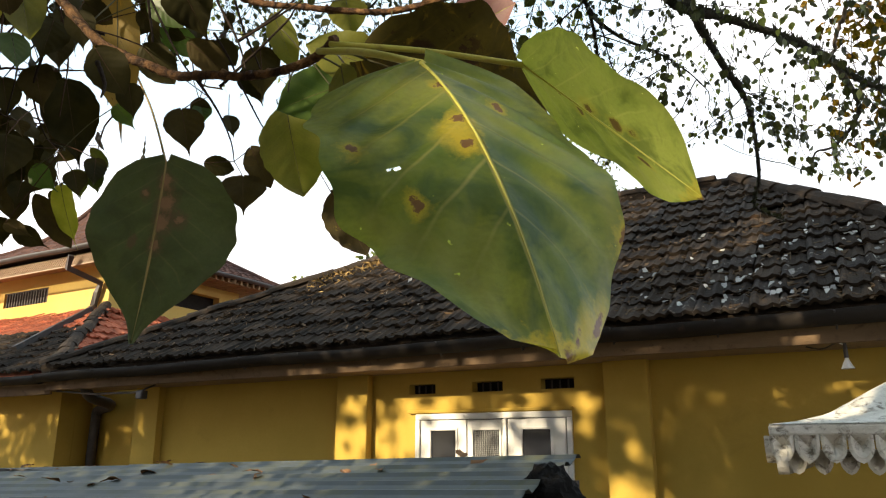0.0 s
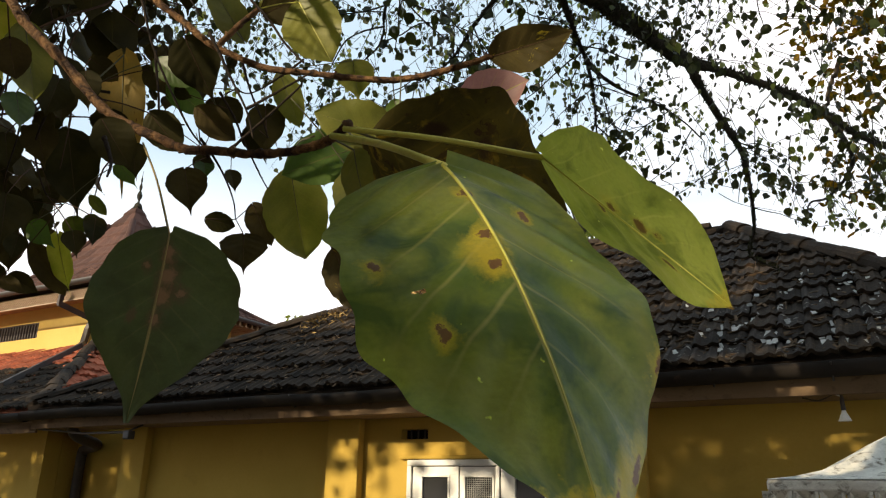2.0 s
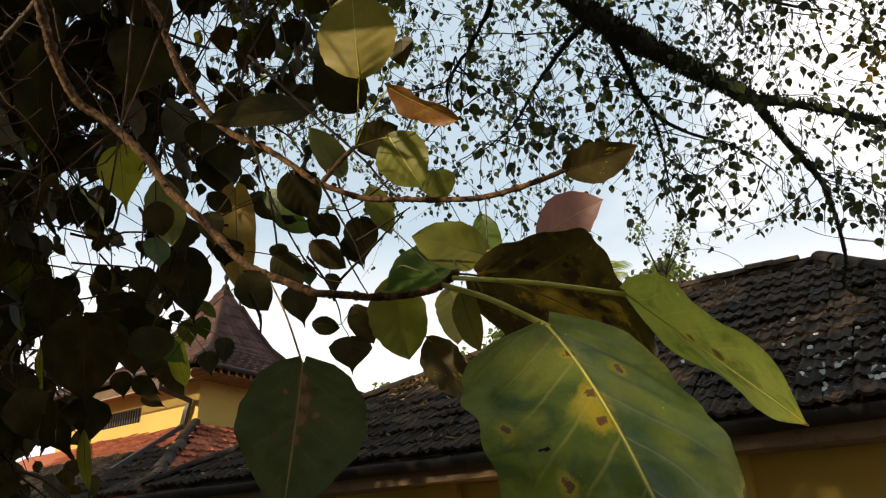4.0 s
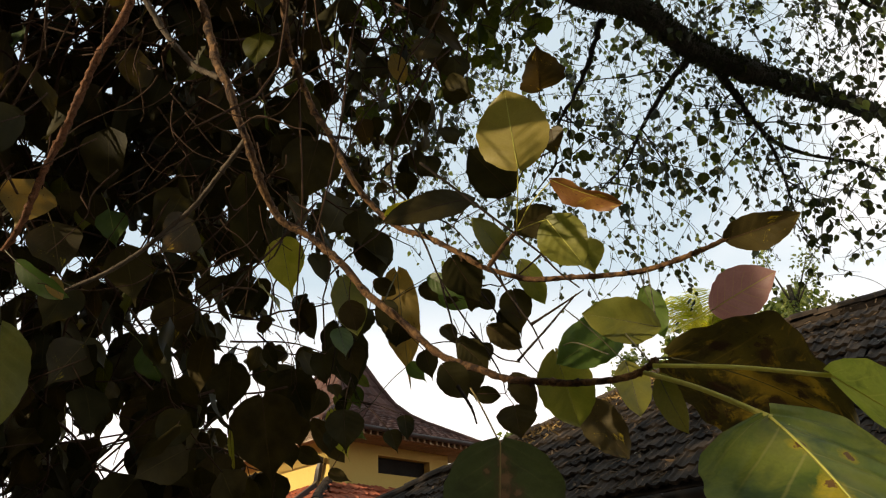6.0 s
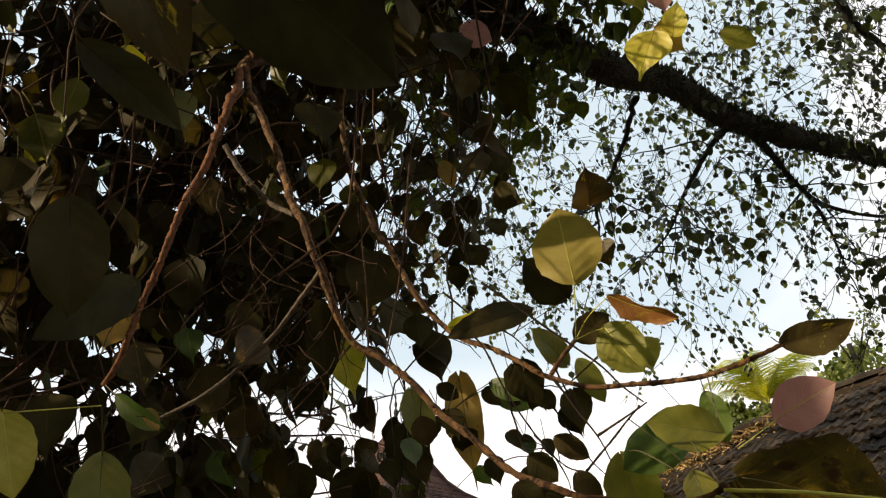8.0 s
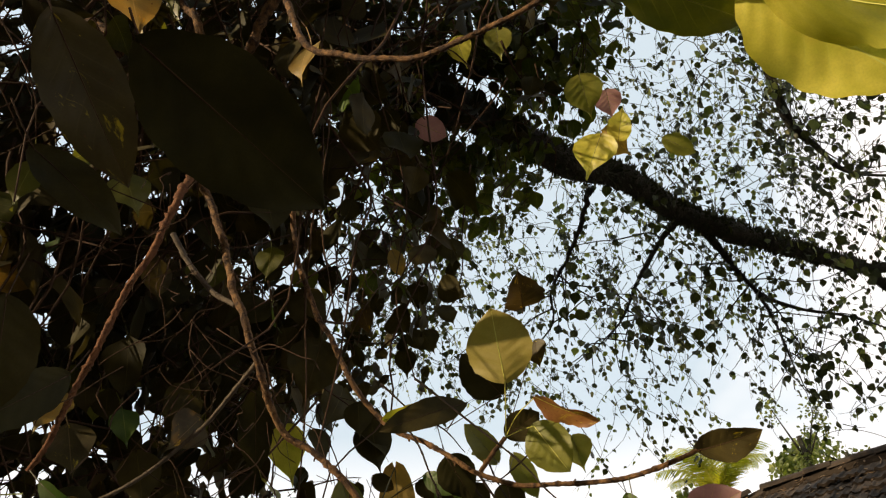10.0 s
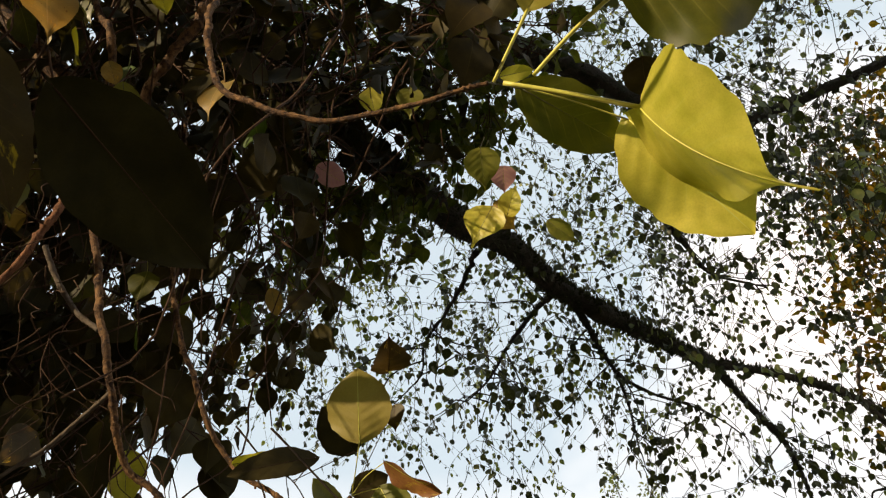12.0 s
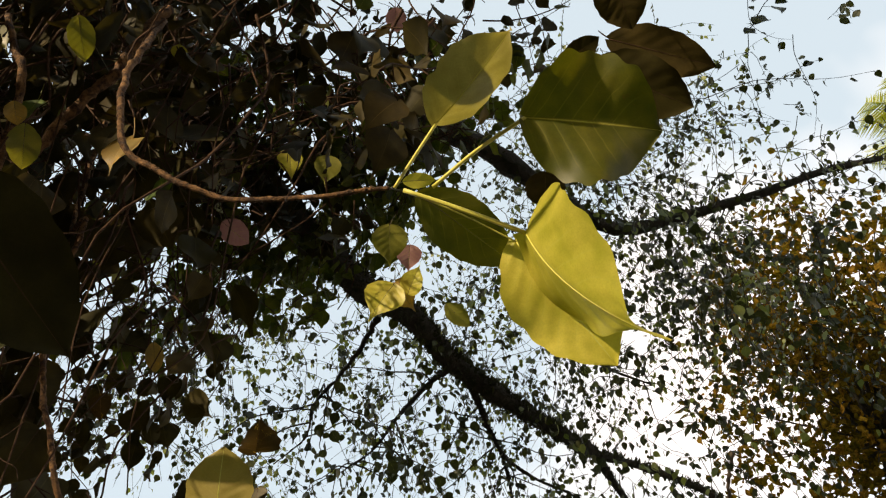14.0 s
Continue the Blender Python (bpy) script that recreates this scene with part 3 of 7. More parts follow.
# ---- main building: long ochre wall with a tiled hip roof ----
house = thing("main_building", (-4.5, 9.5, 0), "low ochre-plastered building with an old dark tiled hip roof", "building")
WX0, WX1, WY = -9.85, 1.3, 8.0
WIN = (-4.81, -2.79, 0.85, 2.12)
VENTS = ((-4.92, -4.54), (-4.03, -3.63), (-3.15, -2.75))


def wall_with_holes(bm, x0, x1, y0, y1, z0, z1, holes):
    """An upright wall along x with rectangular holes (xa, xb, za, zb) cut through."""
    xs = sorted({x0, x1, *(h[0] for h in holes), *(h[1] for h in holes)})
    zs = sorted({z0, z1, *(h[2] for h in holes), *(h[3] for h in holes)})
    inside = lambda x, z: any(h[0] < x < h[1] and h[2] < z < h[3] for h in holes)
    cells = {}
    for i in range(len(xs) - 1):
        for j in range(len(zs) - 1):
            cells[i, j] = not inside((xs[i] + xs[i + 1]) / 2, (zs[j] + zs[j + 1]) / 2)
    cache = {}

    def vert(x, y, z):
        key = (round(x, 4), round(y, 4), round(z, 4))
        if key not in cache:
            cache[key] = bm.verts.new(key)
        return cache[key]
    for (i, j), solid in cells.items():
        if not solid:
            continue
        xa, xb, za, zb = xs[i], xs[i + 1], zs[j], zs[j + 1]
        bm.faces.new([vert(*p) for p in ((xa, y0, za), (xb, y0, za), (xb, y0, zb), (xa, y0, zb))])
        bm.faces.new([vert(*p) for p in ((xa, y1, zb), (xb, y1, zb), (xb, y1, za), (xa, y1, za))])
        for (di, dj), (p, q) in {(-1, 0): ((xa, za), (xa, zb)), (1, 0): ((xb, zb), (xb, za)), (0, -1): ((xb, za), (xa, za)), (0, 1): ((xa, zb), (xb, zb))}.items():
            if not cells.get((i + di, j + dj), False):
                bm.faces.new([vert(p[0], y0, p[1]), vert(q[0], y0, q[1]), vert(q[0], y1, q[1]), vert(p[0], y1, p[1])])
    return bm


holes = [WIN] + [(a, b, 2.365, 2.485) for a, b in VENTS]
part("wall", wall_with_holes(bmesh.new(), WX0, WX1, WY, WY + 0.30, 0, 3.0, holes), WALL, house, "ochre plaster wall, dappled with sun")
part("side_wall", box(bmesh.new(), (WX1 - 0.3, WY + 0.303, 0), (WX1, 14, 3.0)), WALL, house)
part("back_wall", box(bmesh.new(), (WX0, 14.003, 0), (WX1, 14.3, 3.0)), WALL, house)
part("recess_wall", box(bmesh.new(), (-12.2, 8.62, 0), (WX0 - 0.003, 8.9, 2.8)), WALL, house)
for a, b in ((-9.85, -9.33), (-5.96, -5.47), (-2.38, -1.90), (0.75, 1.24)):
    part("pilaster", box(bmesh.new(), (a, WY - 0.13, 0), (b, WY - 0.002, 2.66), 0.012), WALL, house, "flat ochre pilaster")
for a, b in VENTS:
    v = part("vent", box(bmesh.new(), (a, WY + 0.14, 2.36), (b, WY + 0.16, 2.49)), UNLIT_ROOM, house, "small oblong ventilator, its inner shade a dark plate")
    for k in range(1, 4):
        f = box(bmesh.new(), (a + (b - a) * k / 4 - 0.008, WY + 0.08, 2.365), (a + (b - a) * k / 4 + 0.008, WY + 0.10, 2.485))
        part("bar", f, PIPE, v)
# window: white frame with three shutters, small dark panes at the top
win = part("window", box(box(box(box(bmesh.new(), (WIN[0], WY - 0.03, 2.05), (WIN[1], WY + 0.12, 2.12), 0.008), (WIN[0], WY - 0.03, 0.85), (WIN[0] + 0.06, WY + 0.12, 2.048), 0.006),
                             (WIN[1] - 0.06, WY - 0.03, 0.85), (WIN[1], WY + 0.12, 2.048), 0.006), (WIN[0] + 0.062, WY - 0.03, 0.85), (WIN[1] - 0.062, WY + 0.12, 0.92), 0.006), WHITE, house,
           "white painted three-leaf window with small dark panes")
part("hood_mould", box(bmesh.new(), (WIN[0] - 0.10, WY - 0.05, 2.125), (WIN[1] + 0.02, WY - 0.002, 2.165), 0.01), WALL, house)
for a, b, y, wire in ((-4.74, -4.12, 0.0, False), (-4.11, -3.62, 0.02, True), (-3.56, -2.86, -0.035, False)):
    cx, s = (a + b) / 2, 0.17
    pz0, pz1 = 1.60, 1.92
    bm = wall_with_holes(bmesh.new(), a, b, WY + y, WY + y + 0.035, 0.93, 2.04, [(cx - s, cx + s, pz0, pz1), (cx - s, cx + s, 1.02, 1.46)])
    sh = part("shutter", bm, WHITE, win, "white wooden shutter with peeling paint")
    bead = bmesh.new()
    for lo, hi in (((cx - s - 0.03, pz1 + 0.002), (cx + s + 0.03, pz1 + 0.028)), ((cx - s - 0.03, pz0 - 0.028), (cx + s + 0.03, pz0 - 0.002)), ((cx - s - 0.03, pz0), (cx - s - 0.002, pz1)), ((cx + s + 0.002, pz0), (cx + s + 0.03, pz1))):
        box(bead, (lo[0], WY + y - 0.012, lo[1]), (hi[0], WY + y - 0.001, hi[1]), 0.003)
    part("glazing_bead", bead, WHITE, win)
    pane = part("pane", box(bmesh.new(), (cx - s, WY + y + 0.015, pz0), (cx + s, WY + y + 0.02, pz1)), GLASS, win, "dark window pane")
    part("panel", box(bmesh.new(), (cx - s, WY + y + 0.012, 1.02), (cx + s, WY + y + 0.026, 1.46)), WHITE, win)
    if wire:
        w = bmesh.new()
        for k in range(1, 14):
            x = cx - s + 2 * s * k / 14
            z = pz0 + (pz1 - pz0) * k / 14
            box(w, (x - 0.003, WY + y + 0.004, pz0), (x + 0.003, WY + y + 0.008, pz1))
            box(w, (cx - s, WY + y + 0.009, z - 0.003), (cx + s, WY + y + 0.013, z + 0.003))
        part("wire_mesh", w, MESHWIRE, win, "square wire mesh")
part("cover_strip", box(bmesh.new(), (-3.615, WY - 0.055, 0.94), (-3.575, WY - 0.02, 2.045), 0.006), WHITE, win)
part("room_backing", box(bmesh.new(), (-5.2, WY + 0.9, 0.3), (-2.4, WY + 0.95, 2.9)), UNLIT_ROOM, house)

EY, EZ, RY, RZ = 7.20, 2.90, 11.0, 5.50
UP = Vector((0, RY - EY, RZ - EZ))
LX, LR, RX, RR = -11.25, -4.2, 1.95, -1.2
deck = bmesh.new()
slab(deck, [(LX, EY, EZ), (RX, EY, EZ), (RR, RY, RZ), (LR, RY, RZ)], -0.06)
slab(deck, [(RX, EY, EZ), (RX, 14.9, EZ), (RR, RY, RZ)], -0.06)
slab(deck, [(LR, RY, RZ), (RR, RY, RZ), (RX, 14.9, EZ), (-9.0, 14.9, EZ)], -0.06)
slab(deck, [(LX, EY, EZ), (LR, RY, RZ), (-9.0, 14.9, EZ)], -0.06)
roof = part("roof", deck, TILE_OLD, house, "steep hip roof of blackened clay tiles with pale patches")
soff = box(bmesh.new(), (LX + 0.1, EY + 0.12, 2.625), (RX - 0.1, WY - 0.002, 2.65))
part("soffit", soff, SOFFIT, house, "brown boarded soffit")
part("fascia", box(bmesh.new(), (LX, EY + 0.07, 2.60), (RX, EY + 0.11, 2.84), 0.005), FASCIA, house, "worn reddish-brown fascia board")
gutter(house, (LX, EY - 0.04, 2.84), (RX, EY - 0.04, 2.86), 0.125)
for k in range(14):
    x = LX + 0.4 + k * 0.98
    b = bmesh.new()
    tube(b, [(x, EY + 0.09, 2.80), (x, EY - 0.04, 2.708), (x, EY - 0.17, 2.85)], 0.010, 5)
    part("gutter_bracket", b, PIPE, house)
bulb = part("hanging_lamp", tube(tube(bmesh.new(), [(-0.10, 7.42, 2.63), (-0.04, 7.40, 2.60), (-0.03, 7.40, 2.49)], 0.007, 6), [(-0.03, 7.40, 2.485), (-0.03, 7.40, 2.465), (-0.03, 7.40, 2.385)], [0.014, 0.018, 0.055], 14),
            LAMP_WHITE, house, "small white hanging lamp under the eaves")
part("socket", tube(bmesh.new(), [(-0.03, 7.40, 2.62), (-0.031, 7.40, 2.55), (-0.03, 7.40, 2.478)], [0.012, 0.019, 0.021], 10), PIPE, bulb, "black lamp socket")
part("cable", tube(bmesh.new(), smooth_line([(-0.35, 7.6, 2.62), (-0.22, 7.5, 2.58), (-0.10, 7.42, 2.62)], 4), 0.007, 5), PIPE, bulb)
part("spot_lamp", tube(box(bmesh.new(), (-9.06, 7.22, 2.40), (-8.94, 7.34, 2.52), 0.015), [(-9.0, 7.28, 2.52), (-9.0, 7.5, 2.62)], 0.015, 6), PIPE_GREY, house, "small grey flood lamp under the gutter")
part("bracket", tube(bmesh.new(), [(-11.4, 7.5, 2.62), (-10.2, 7.4, 2.52), (-9.0, 7.30, 2.50)], 0.018, 6), PIPE, house)

# ---- tower building with a lower lean-to roof round it ----
TX, TY, TH, TB = -14.42, 10.5, 4.0, 4.76     # near corner, width, foot of the tower wall
tower = thing("tower_building", (-16.4, 12.5, 0), "yellow tower building with curved pyramid roof and red lean-to", "building")
part("upper_wall", wall_with_holes(bmesh.new(), TX - TH - 2.1, TX, TY, TY + 0.3, 3.4, 5.86, [(-18.45, -16.68, 5.10, 5.48)]), WALL_TOWER, tower, "pale yellow plaster wall")
side = wall_with_holes(bmesh.new(), 0, TH - 0.302, 0, 0.3, 3.4, 5.86, [(1.2, 3.0, 5.12, 5.56)])
bmesh.ops.transform(side, matrix=Matrix.Translation((TX, TY + 0.301, 0)) @ Matrix.Rotation(radians(90), 4, "Z"), verts=side.verts[:])
part("upper_side_wall", side, WALL_TOWER, tower, "pale yellow plaster wall")
part("far_wall", box(bmesh.new(), (TX - TH - 2.1, TY + 0.301, 3.4), (TX - TH - 1.8, TY + TH, 5.86)), WALL_TOWER, tower)
part("rear_wall", box(bmesh.new(), (TX - TH - 1.799, TY + TH - 0.3, 3.4), (TX - 0.301, TY + TH, 5.86)), WALL_TOWER, tower)
part("louver_backing", box(bmesh.new(), (-18.5, TY + 0.2, 5.06), (-16.6, TY + 0.24, 5.52)), UNLIT_ROOM, tower)
part("side_backing", box(bmesh.new(), (TX - 0.26, TY + 1.4, 5.06), (TX - 0.22, TY + 3.4, 5.6)), UNLIT_ROOM, tower)
louver = part("louver", box(bmesh.new(), (-18.45, TY + 0.02, 5.462), (-16.68, TY + 0.08, 5.48)), PIPE, tower, "dark louvred opening")
for k in range(16):
    x = -18.40 + k * 0.108
    part("slat", box(bmesh.new(), (x, TY + 0.03, 5.10), (x + 0.035, TY + 0.10, 5.46)), PIPE, louver)
EH, TZ0, TZ1 = 2.9, 5.92, 9.20
STRETCH = 1.72      # the roof runs further on one side of its peak
tcx, tcy = TX - TH / 2, TY + TH / 2


def bell_z(r):
    return float(np.interp(r, [0, 0.25, 0.5, 0.75, 1.0, 1.25, 1.55, 1.95, 2.4, 2.9], [TZ1, 8.64, 8.10, 7.60, 7.18, 6.90, 6.68, 6.44, 6.18, TZ0]))


up_roof = bmesh.new()
rings = []
for k in range(15):
    r = EH * (1 - k / 14) + 0.02
    z = bell_z(min(r, EH))
    rings.append([up_roof.verts.new((tcx + sx * r, tcy + sy * r, z)) for sx, sy in ((-STRETCH, -1), (1, -1), (1, 1), (-STRETCH, 1))])
for a, b in zip(rings, rings[1:]):
    for j in range(4):
        up_roof.faces.new((a[j], a[(j + 1) % 4], b[(j + 1) % 4], b[j]))
up_roof.faces.new(rings[-1])
up_roof.faces.new(rings[0][::-1])
t_roof = part("upper_roof", up_roof, TILE_SLATE, tower, "concave pyramid roof of weathered tiles")
tv, tf = [], []
for side_no in range(4):
    rot = Matrix.Rotation(side_no * math.pi / 2, 3, "Z")
    rng = random.Random(40 + side_no)
    for k in range(17):
        r0, r1 = EH * (1 - k / 17), EH * (1 - (k + 1.25) / 17)
        r1 = max(r1, 0.02)
        c = int(2 * r0 / 0.26)
        for i in range(c):
            xa, xb = -r0 + 2 * r0 * i / c, -r0 + 2 * r0 * (i + 1) / c
            f = r1 / r0
            mid = (xa + xb) / 2
            j0 = rng.uniform(0, 0.03)
            base = len(tv)
            pts = [(xa, -r0 - 0.02, bell_z(r0) + 0.05 + j0), (mid, -r0 - 0.02, bell_z(r0) + 0.085 + j0), (xb, -r0 - 0.02, bell_z(r0) + 0.05 + j0),
                   (xb * f, -r1, bell_z(r1) + 0.02), (mid * f, -r1, bell_z(r1) + 0.05), (xa * f, -r1, bell_z(r1) + 0.02),
                   (xa, -r0 - 0.02, bell_z(r0) + 0.0), (xb, -r0 - 0.02, bell_z(r0) + 0.0)]
            turned = [rot @ Vector(p) for p in pts]
            tv += [Vector((tcx + (p.x * STRETCH if p.x < 0 else p.x), tcy + p.y, p.z)) for p in turned]
            tf += [tuple(base + q for q in f_) for f_ in ((0, 1, 4, 5), (1, 2, 3, 4), (6, 1, 0), (6, 7, 2, 1))]
mesh_ob("roof_tile_field", tv, tf, TILE_SLATE, t_roof, "rows of weathered roof tiles", "stuff", smooth=False)
for sx, sy in ((1, -1), (-STRETCH, -1), (1, 1)):
    hip = [(tcx + sx * EH * (1 - k / 9), tcy + sy * EH * (1 - k / 9), bell_z(EH * (1 - k / 9)) + 0.06) for k in range(9)]
    part("hip_capping", tube(bmesh.new(), hip, 0.09, 7, 0.12, random.Random(4)), TILE_SLATE, t_roof, "weathered hip tiles", smooth=True)
fin = bmesh.new()
prof = [(0.30, 9.02), (0.20, 9.18), (0.07, 9.24), (0.06, 9.30), (0.14, 9.38), (0.16, 9.46), (0.10, 9.54), (0.045, 9.58), (0.085, 9.66), (0.095, 9.72), (0.05, 9.79), (0.03, 9.83), (0.06, 9.89), (0.05, 9.95), (0.02, 10.0), (0.006, 10.2)]
tube(fin, [(tcx, tcy, z) for r, z in prof], [r * 0.45 for r, z in prof], 14)
part("finial", fin, BARK_LIMB, t_roof, "thin dark turned finial", smooth=True)
part("tower_soffit", box(bmesh.new(), (tcx - EH * STRETCH + 0.1, tcy - EH + 0.1, 5.80), (tcx + EH - 0.1, tcy + EH - 0.1, 5.83)), SOFFIT, tower, "brown soffit")
# crossed laths hang as a frieze under the eaves
def lattice(a, b, z0, z1, side):
    bm = bmesh.new()
    a, b, side = Vector(a), Vector(b), Vector(side)
    d, h = (b - a).normalized(), z1 - z0
    for k in range(int((b - a).length / 0.085)):
        for lean, off in ((1, 0.0), (-1, 0.016)):
            p = a + d * (k * 0.085 + 0.04) + side * off
            lo, hi = p - d * lean * h * 0.45 + Vector((0, 0, z0)), p + d * lean * h * 0.45 + Vector((0, 0, z1))
            w = d * 0.013
            slab(bm, [lo - w, lo + w, hi + w, hi - w], 0.012)
    return bm


part("lattice_frieze", lattice((tcx - EH * STRETCH + 0.2, tcy - EH + 0.10, 0), (tcx + EH - 0.2, tcy - EH + 0.10, 0), 5.60, 5.80, (0, 1, 0)), LATH, tower, "faded crossed-lath frieze under the eaves")
part("frieze_rail", box(bmesh.new(), (tcx - EH * STRETCH + 0.1, tcy - EH + 0.08, 5.575), (tcx + EH - 0.1, tcy - EH + 0.13, 5.60)), LATH, tower)
for k in range(24):
    y = tcy - EH + 0.3 + k * 0.22
    part("rafter_end", box(bmesh.new(), (TX + 0.01, y, 5.79), (tcx + EH - 0.02, y + 0.07, 5.90)), SOFFIT, tower)
gutter(tower, (tcx - EH * STRETCH, tcy - EH - 0.06, 5.96), (tcx + EH + 0.05, tcy - EH - 0.06, 5.96), 0.09, PIPE_GREY, "grey eaves gutter")
gutter(tower, (tcx + EH + 0.06, tcy + EH, 5.96), (tcx + EH + 0.06, tcy - EH, 5.96), 0.09, PIPE_GREY, "grey eaves gutter")
def square_pipe(pts, half):
    """A rectangular pipe with mitred bends."""
    bm = bmesh.new()
    tube(bm, pts, half * 1.414, 4)
    return bm


part("downpipe", square_pipe([(-14.46, 9.50, 5.75), (-14.60, 9.55, 5.50), (-14.62, 10.40, 5.33), (-14.70, 10.40, 5.12), (-14.78, 10.40, 4.80), (-14.28, 9.99, 4.63), (-13.59, 8.06, 3.50)], 0.055), PIPE, tower, "dark square downpipe running over the lean-to roof")
# lean-to
SK = 3.25
S0, S1 = (TX + SK, TY - SK), 2.87
sk = bmesh.new()
slab(sk, [(-22, S0[1], S1), (S0[0], S0[1], S1), (TX, TY, TB), (-22, TY, TB)], -0.05)
slab(sk, [(S0[0], S0[1], S1), (S0[0], 17, S1), (TX, 17, TB), (TX, TY, TB)], -0.05)
skirt = part("lean_to_roof", sk, TILE_RED, tower, "red tiled lean-to roof round the tower foot")
SL = math.hypot(SK, TB - S1)
lay_tiles(skirt, (-21, S0[1], S1), (1, 0, 0), (0, SK, TB - S1), 21 + S0[0], SL, lambda u, v: u - 21 < S0[0] - SK * v / SL and u > 2.5 and v < 2.2, TILE_OLD, lambda u, v: u > 7.2, None, 8)
lay_tiles(skirt, (-21, S0[1], S1), (1, 0, 0), (0, SK, TB - S1), 21 + S0[0], SL, lambda u, v: u - 21 < S0[0] - SK * v / SL and u > 2.5 and v >= 2.2, TILE_RED, lambda u, v: u > 3.0, None, 9)
lay_tiles(skirt, (S0[0], 16, S1), (0, -1, 0), (-SK, 0, TB - S1), 16 - S0[1], SL, lambda u, v: u < 16 - S0[1] - SK * v / SL, TILE_RED, lambda u, v: u > 3.0, None, 10)
cap_tiles(skirt, (S0[0], S0[1], S1 + 0.05), (TX + 0.1, TY - 0.1, TB + 0.02), TILE_OLD, 6)
gutter(tower, (-22, S0[1] - 0.02, 2.84), (S0[0], S0[1] - 0.02, 2.84), 0.11)
part("lower_wall", box(bmesh.new(), (-22, 8.0, 0), (-11.9, 8.3, 2.70)), WALL, tower, "ochre plaster wall")
part("lower_side_wall", box(bmesh.new(), (-12.2, 8.303, 0), (-11.9, 17, 2.70)), WALL, tower)
part("lower_soffit", box(bmesh.new(), (-22, S0[1] + 0.1, 2.705), (S0[0] - 0.1, 8.3, 2.73)), SOFFIT, tower)
part("drainpipe", tube(bmesh.new(), smooth_line([(-10.75, 7.6, 2.70), (-10.80, 7.75, 2.52), (-11.0, 8.3, 2.42), (-11.55, 8.5, 2.36), (-11.62, 8.5, 2.2), (-11.62, 8.5, 1.0), (-11.62, 8.5, 0.02)], 4), 0.085, 10), PIPE, tower, "thick dark drainpipe with two bends", smooth=True)

# ---- corrugated shed roof in front of the wall ----
shed = thing("lean_to_shed", (-4.5, 3.3, 0), "low shed with a grey corrugated sheet roof strewn with dry leaves", "shed")
SX0, SX1 = -9.0, -1.44
prof, y, z = [], 4.25, 1.625
for k in range(15):
    prof += [(y, z), (y - 0.03, z + 0.018), (y - 0.075, z + 0.018), (y - 0.105, z - 0.006)]
    y, z = y - 0.19, z - 0.040
for x0, x1 in ((SX0, -5.2), (-5.22, SX1)):
    lift = 0.006 if x0 > -6 else 0
    sheet = bmesh.new()
    rows = []
    for x in np.linspace(x0, x1, 6):
        rows.append(([sheet.verts.new((x, a, b + lift + (x + 3.3) * 0.024 - 0.02)) for a, b in prof], [sheet.verts.new((x, a, b + lift - 0.004 + (x + 3.3) * 0.024 - 0.02)) for a, b in prof]))
    for (a0, b0), (a1, b1) in zip(rows, rows[1:]):
        for j in range(len(a0) - 1):
            sheet.faces.new((a0[j], a1[j], a1[j + 1], a0[j + 1]))
            sheet.faces.new((b0[j + 1], b1[j + 1], b1[j], b0[j]))
    part("roof_sheet", sheet, ZINC, shed, "weathered grey corrugated roofing")
for x in (-8.8, -5.2, -1.62):
    for yy, h in ((4.2, 1.54), (1.7, 0.98)):
        part("post", tube(bmesh.new(), [(x, yy, 0), (x, yy, h + (x + 3.3) * 0.024 - 0.02)], 0.045, 8), PIPE, shed)
part("rear_beam", box(bmesh.new(), (SX0, 4.14, 1.48), (SX1, 4.20, 1.53)), PIPE, shed)
rag = bmesh.new()
bmesh.ops.create_icosphere(rag, subdivisions=4, radius=1)
for v in rag.verts:
    d = 1 + 0.20 * noise.noise(v.co * 3.1) + 0.22 * abs(noise.noise(v.co * 8.5))
    v.co = Vector((-1.44 + v.co.x * 0.15 * d * (1.15 - 0.55 * v.co.z), 3.72 + v.co.y * 0.10 * d, 1.47 + v.co.z * 0.155 * d))
solo("black_plastic_sheet", rag, BLACK, "crumpled black plastic sheet over the end of the shed roof", "plastic sheet", smooth=False)

# eaves of the lean-to, in line with the main gutter
gutter(tower, (-22, EY + 0.02, 2.82), (LX - 0.06, EY - 0.02, 2.83), 0.125)
part("lean_to_fascia", box(bmesh.new(), (-22, EY + 0.16, 2.55), (LX - 0.02, EY + 0.20, 2.92), 0.005), FASCIA, tower, "dark fascia board")

# ---- white canopy with scalloped fringe ----
canopy = thing("ornamental_canopy", (0.75, 6.0, 0), "weathered white cement canopy with petal-shaped fringe", "canopy")
CC, CH = Vector((0.80, 6.12)), 1.28


def canopy_z(r):
    k = 1 - r
    return 1.845 + 0.10 * k + 0.30 * (3 * min(1, k / 0.7) ** 2 - 2 * min(1, k / 0.7) ** 3)


top = bmesh.new()
grid = {}
N = 18
for i in range(N + 1):
    for j in range(N + 1):
        x, y = 2 * i / N - 1, 2 * j / N - 1
        r = max(abs(x), abs(y)) * 0.72 + 0.28 * min(1, math.hypot(x, y))
        grid[i, j] = top.verts.new((CC.x + x * CH, CC.y + y * CH, canopy_z(r)))
for i in range(N):
    for j in range(N):
        top.faces.new((grid[i, j], grid[i + 1, j], grid[i + 1, j + 1], grid[i, j + 1]))
part("canopy_roof", top, CANOPY_WHITE, canopy, smooth=True)
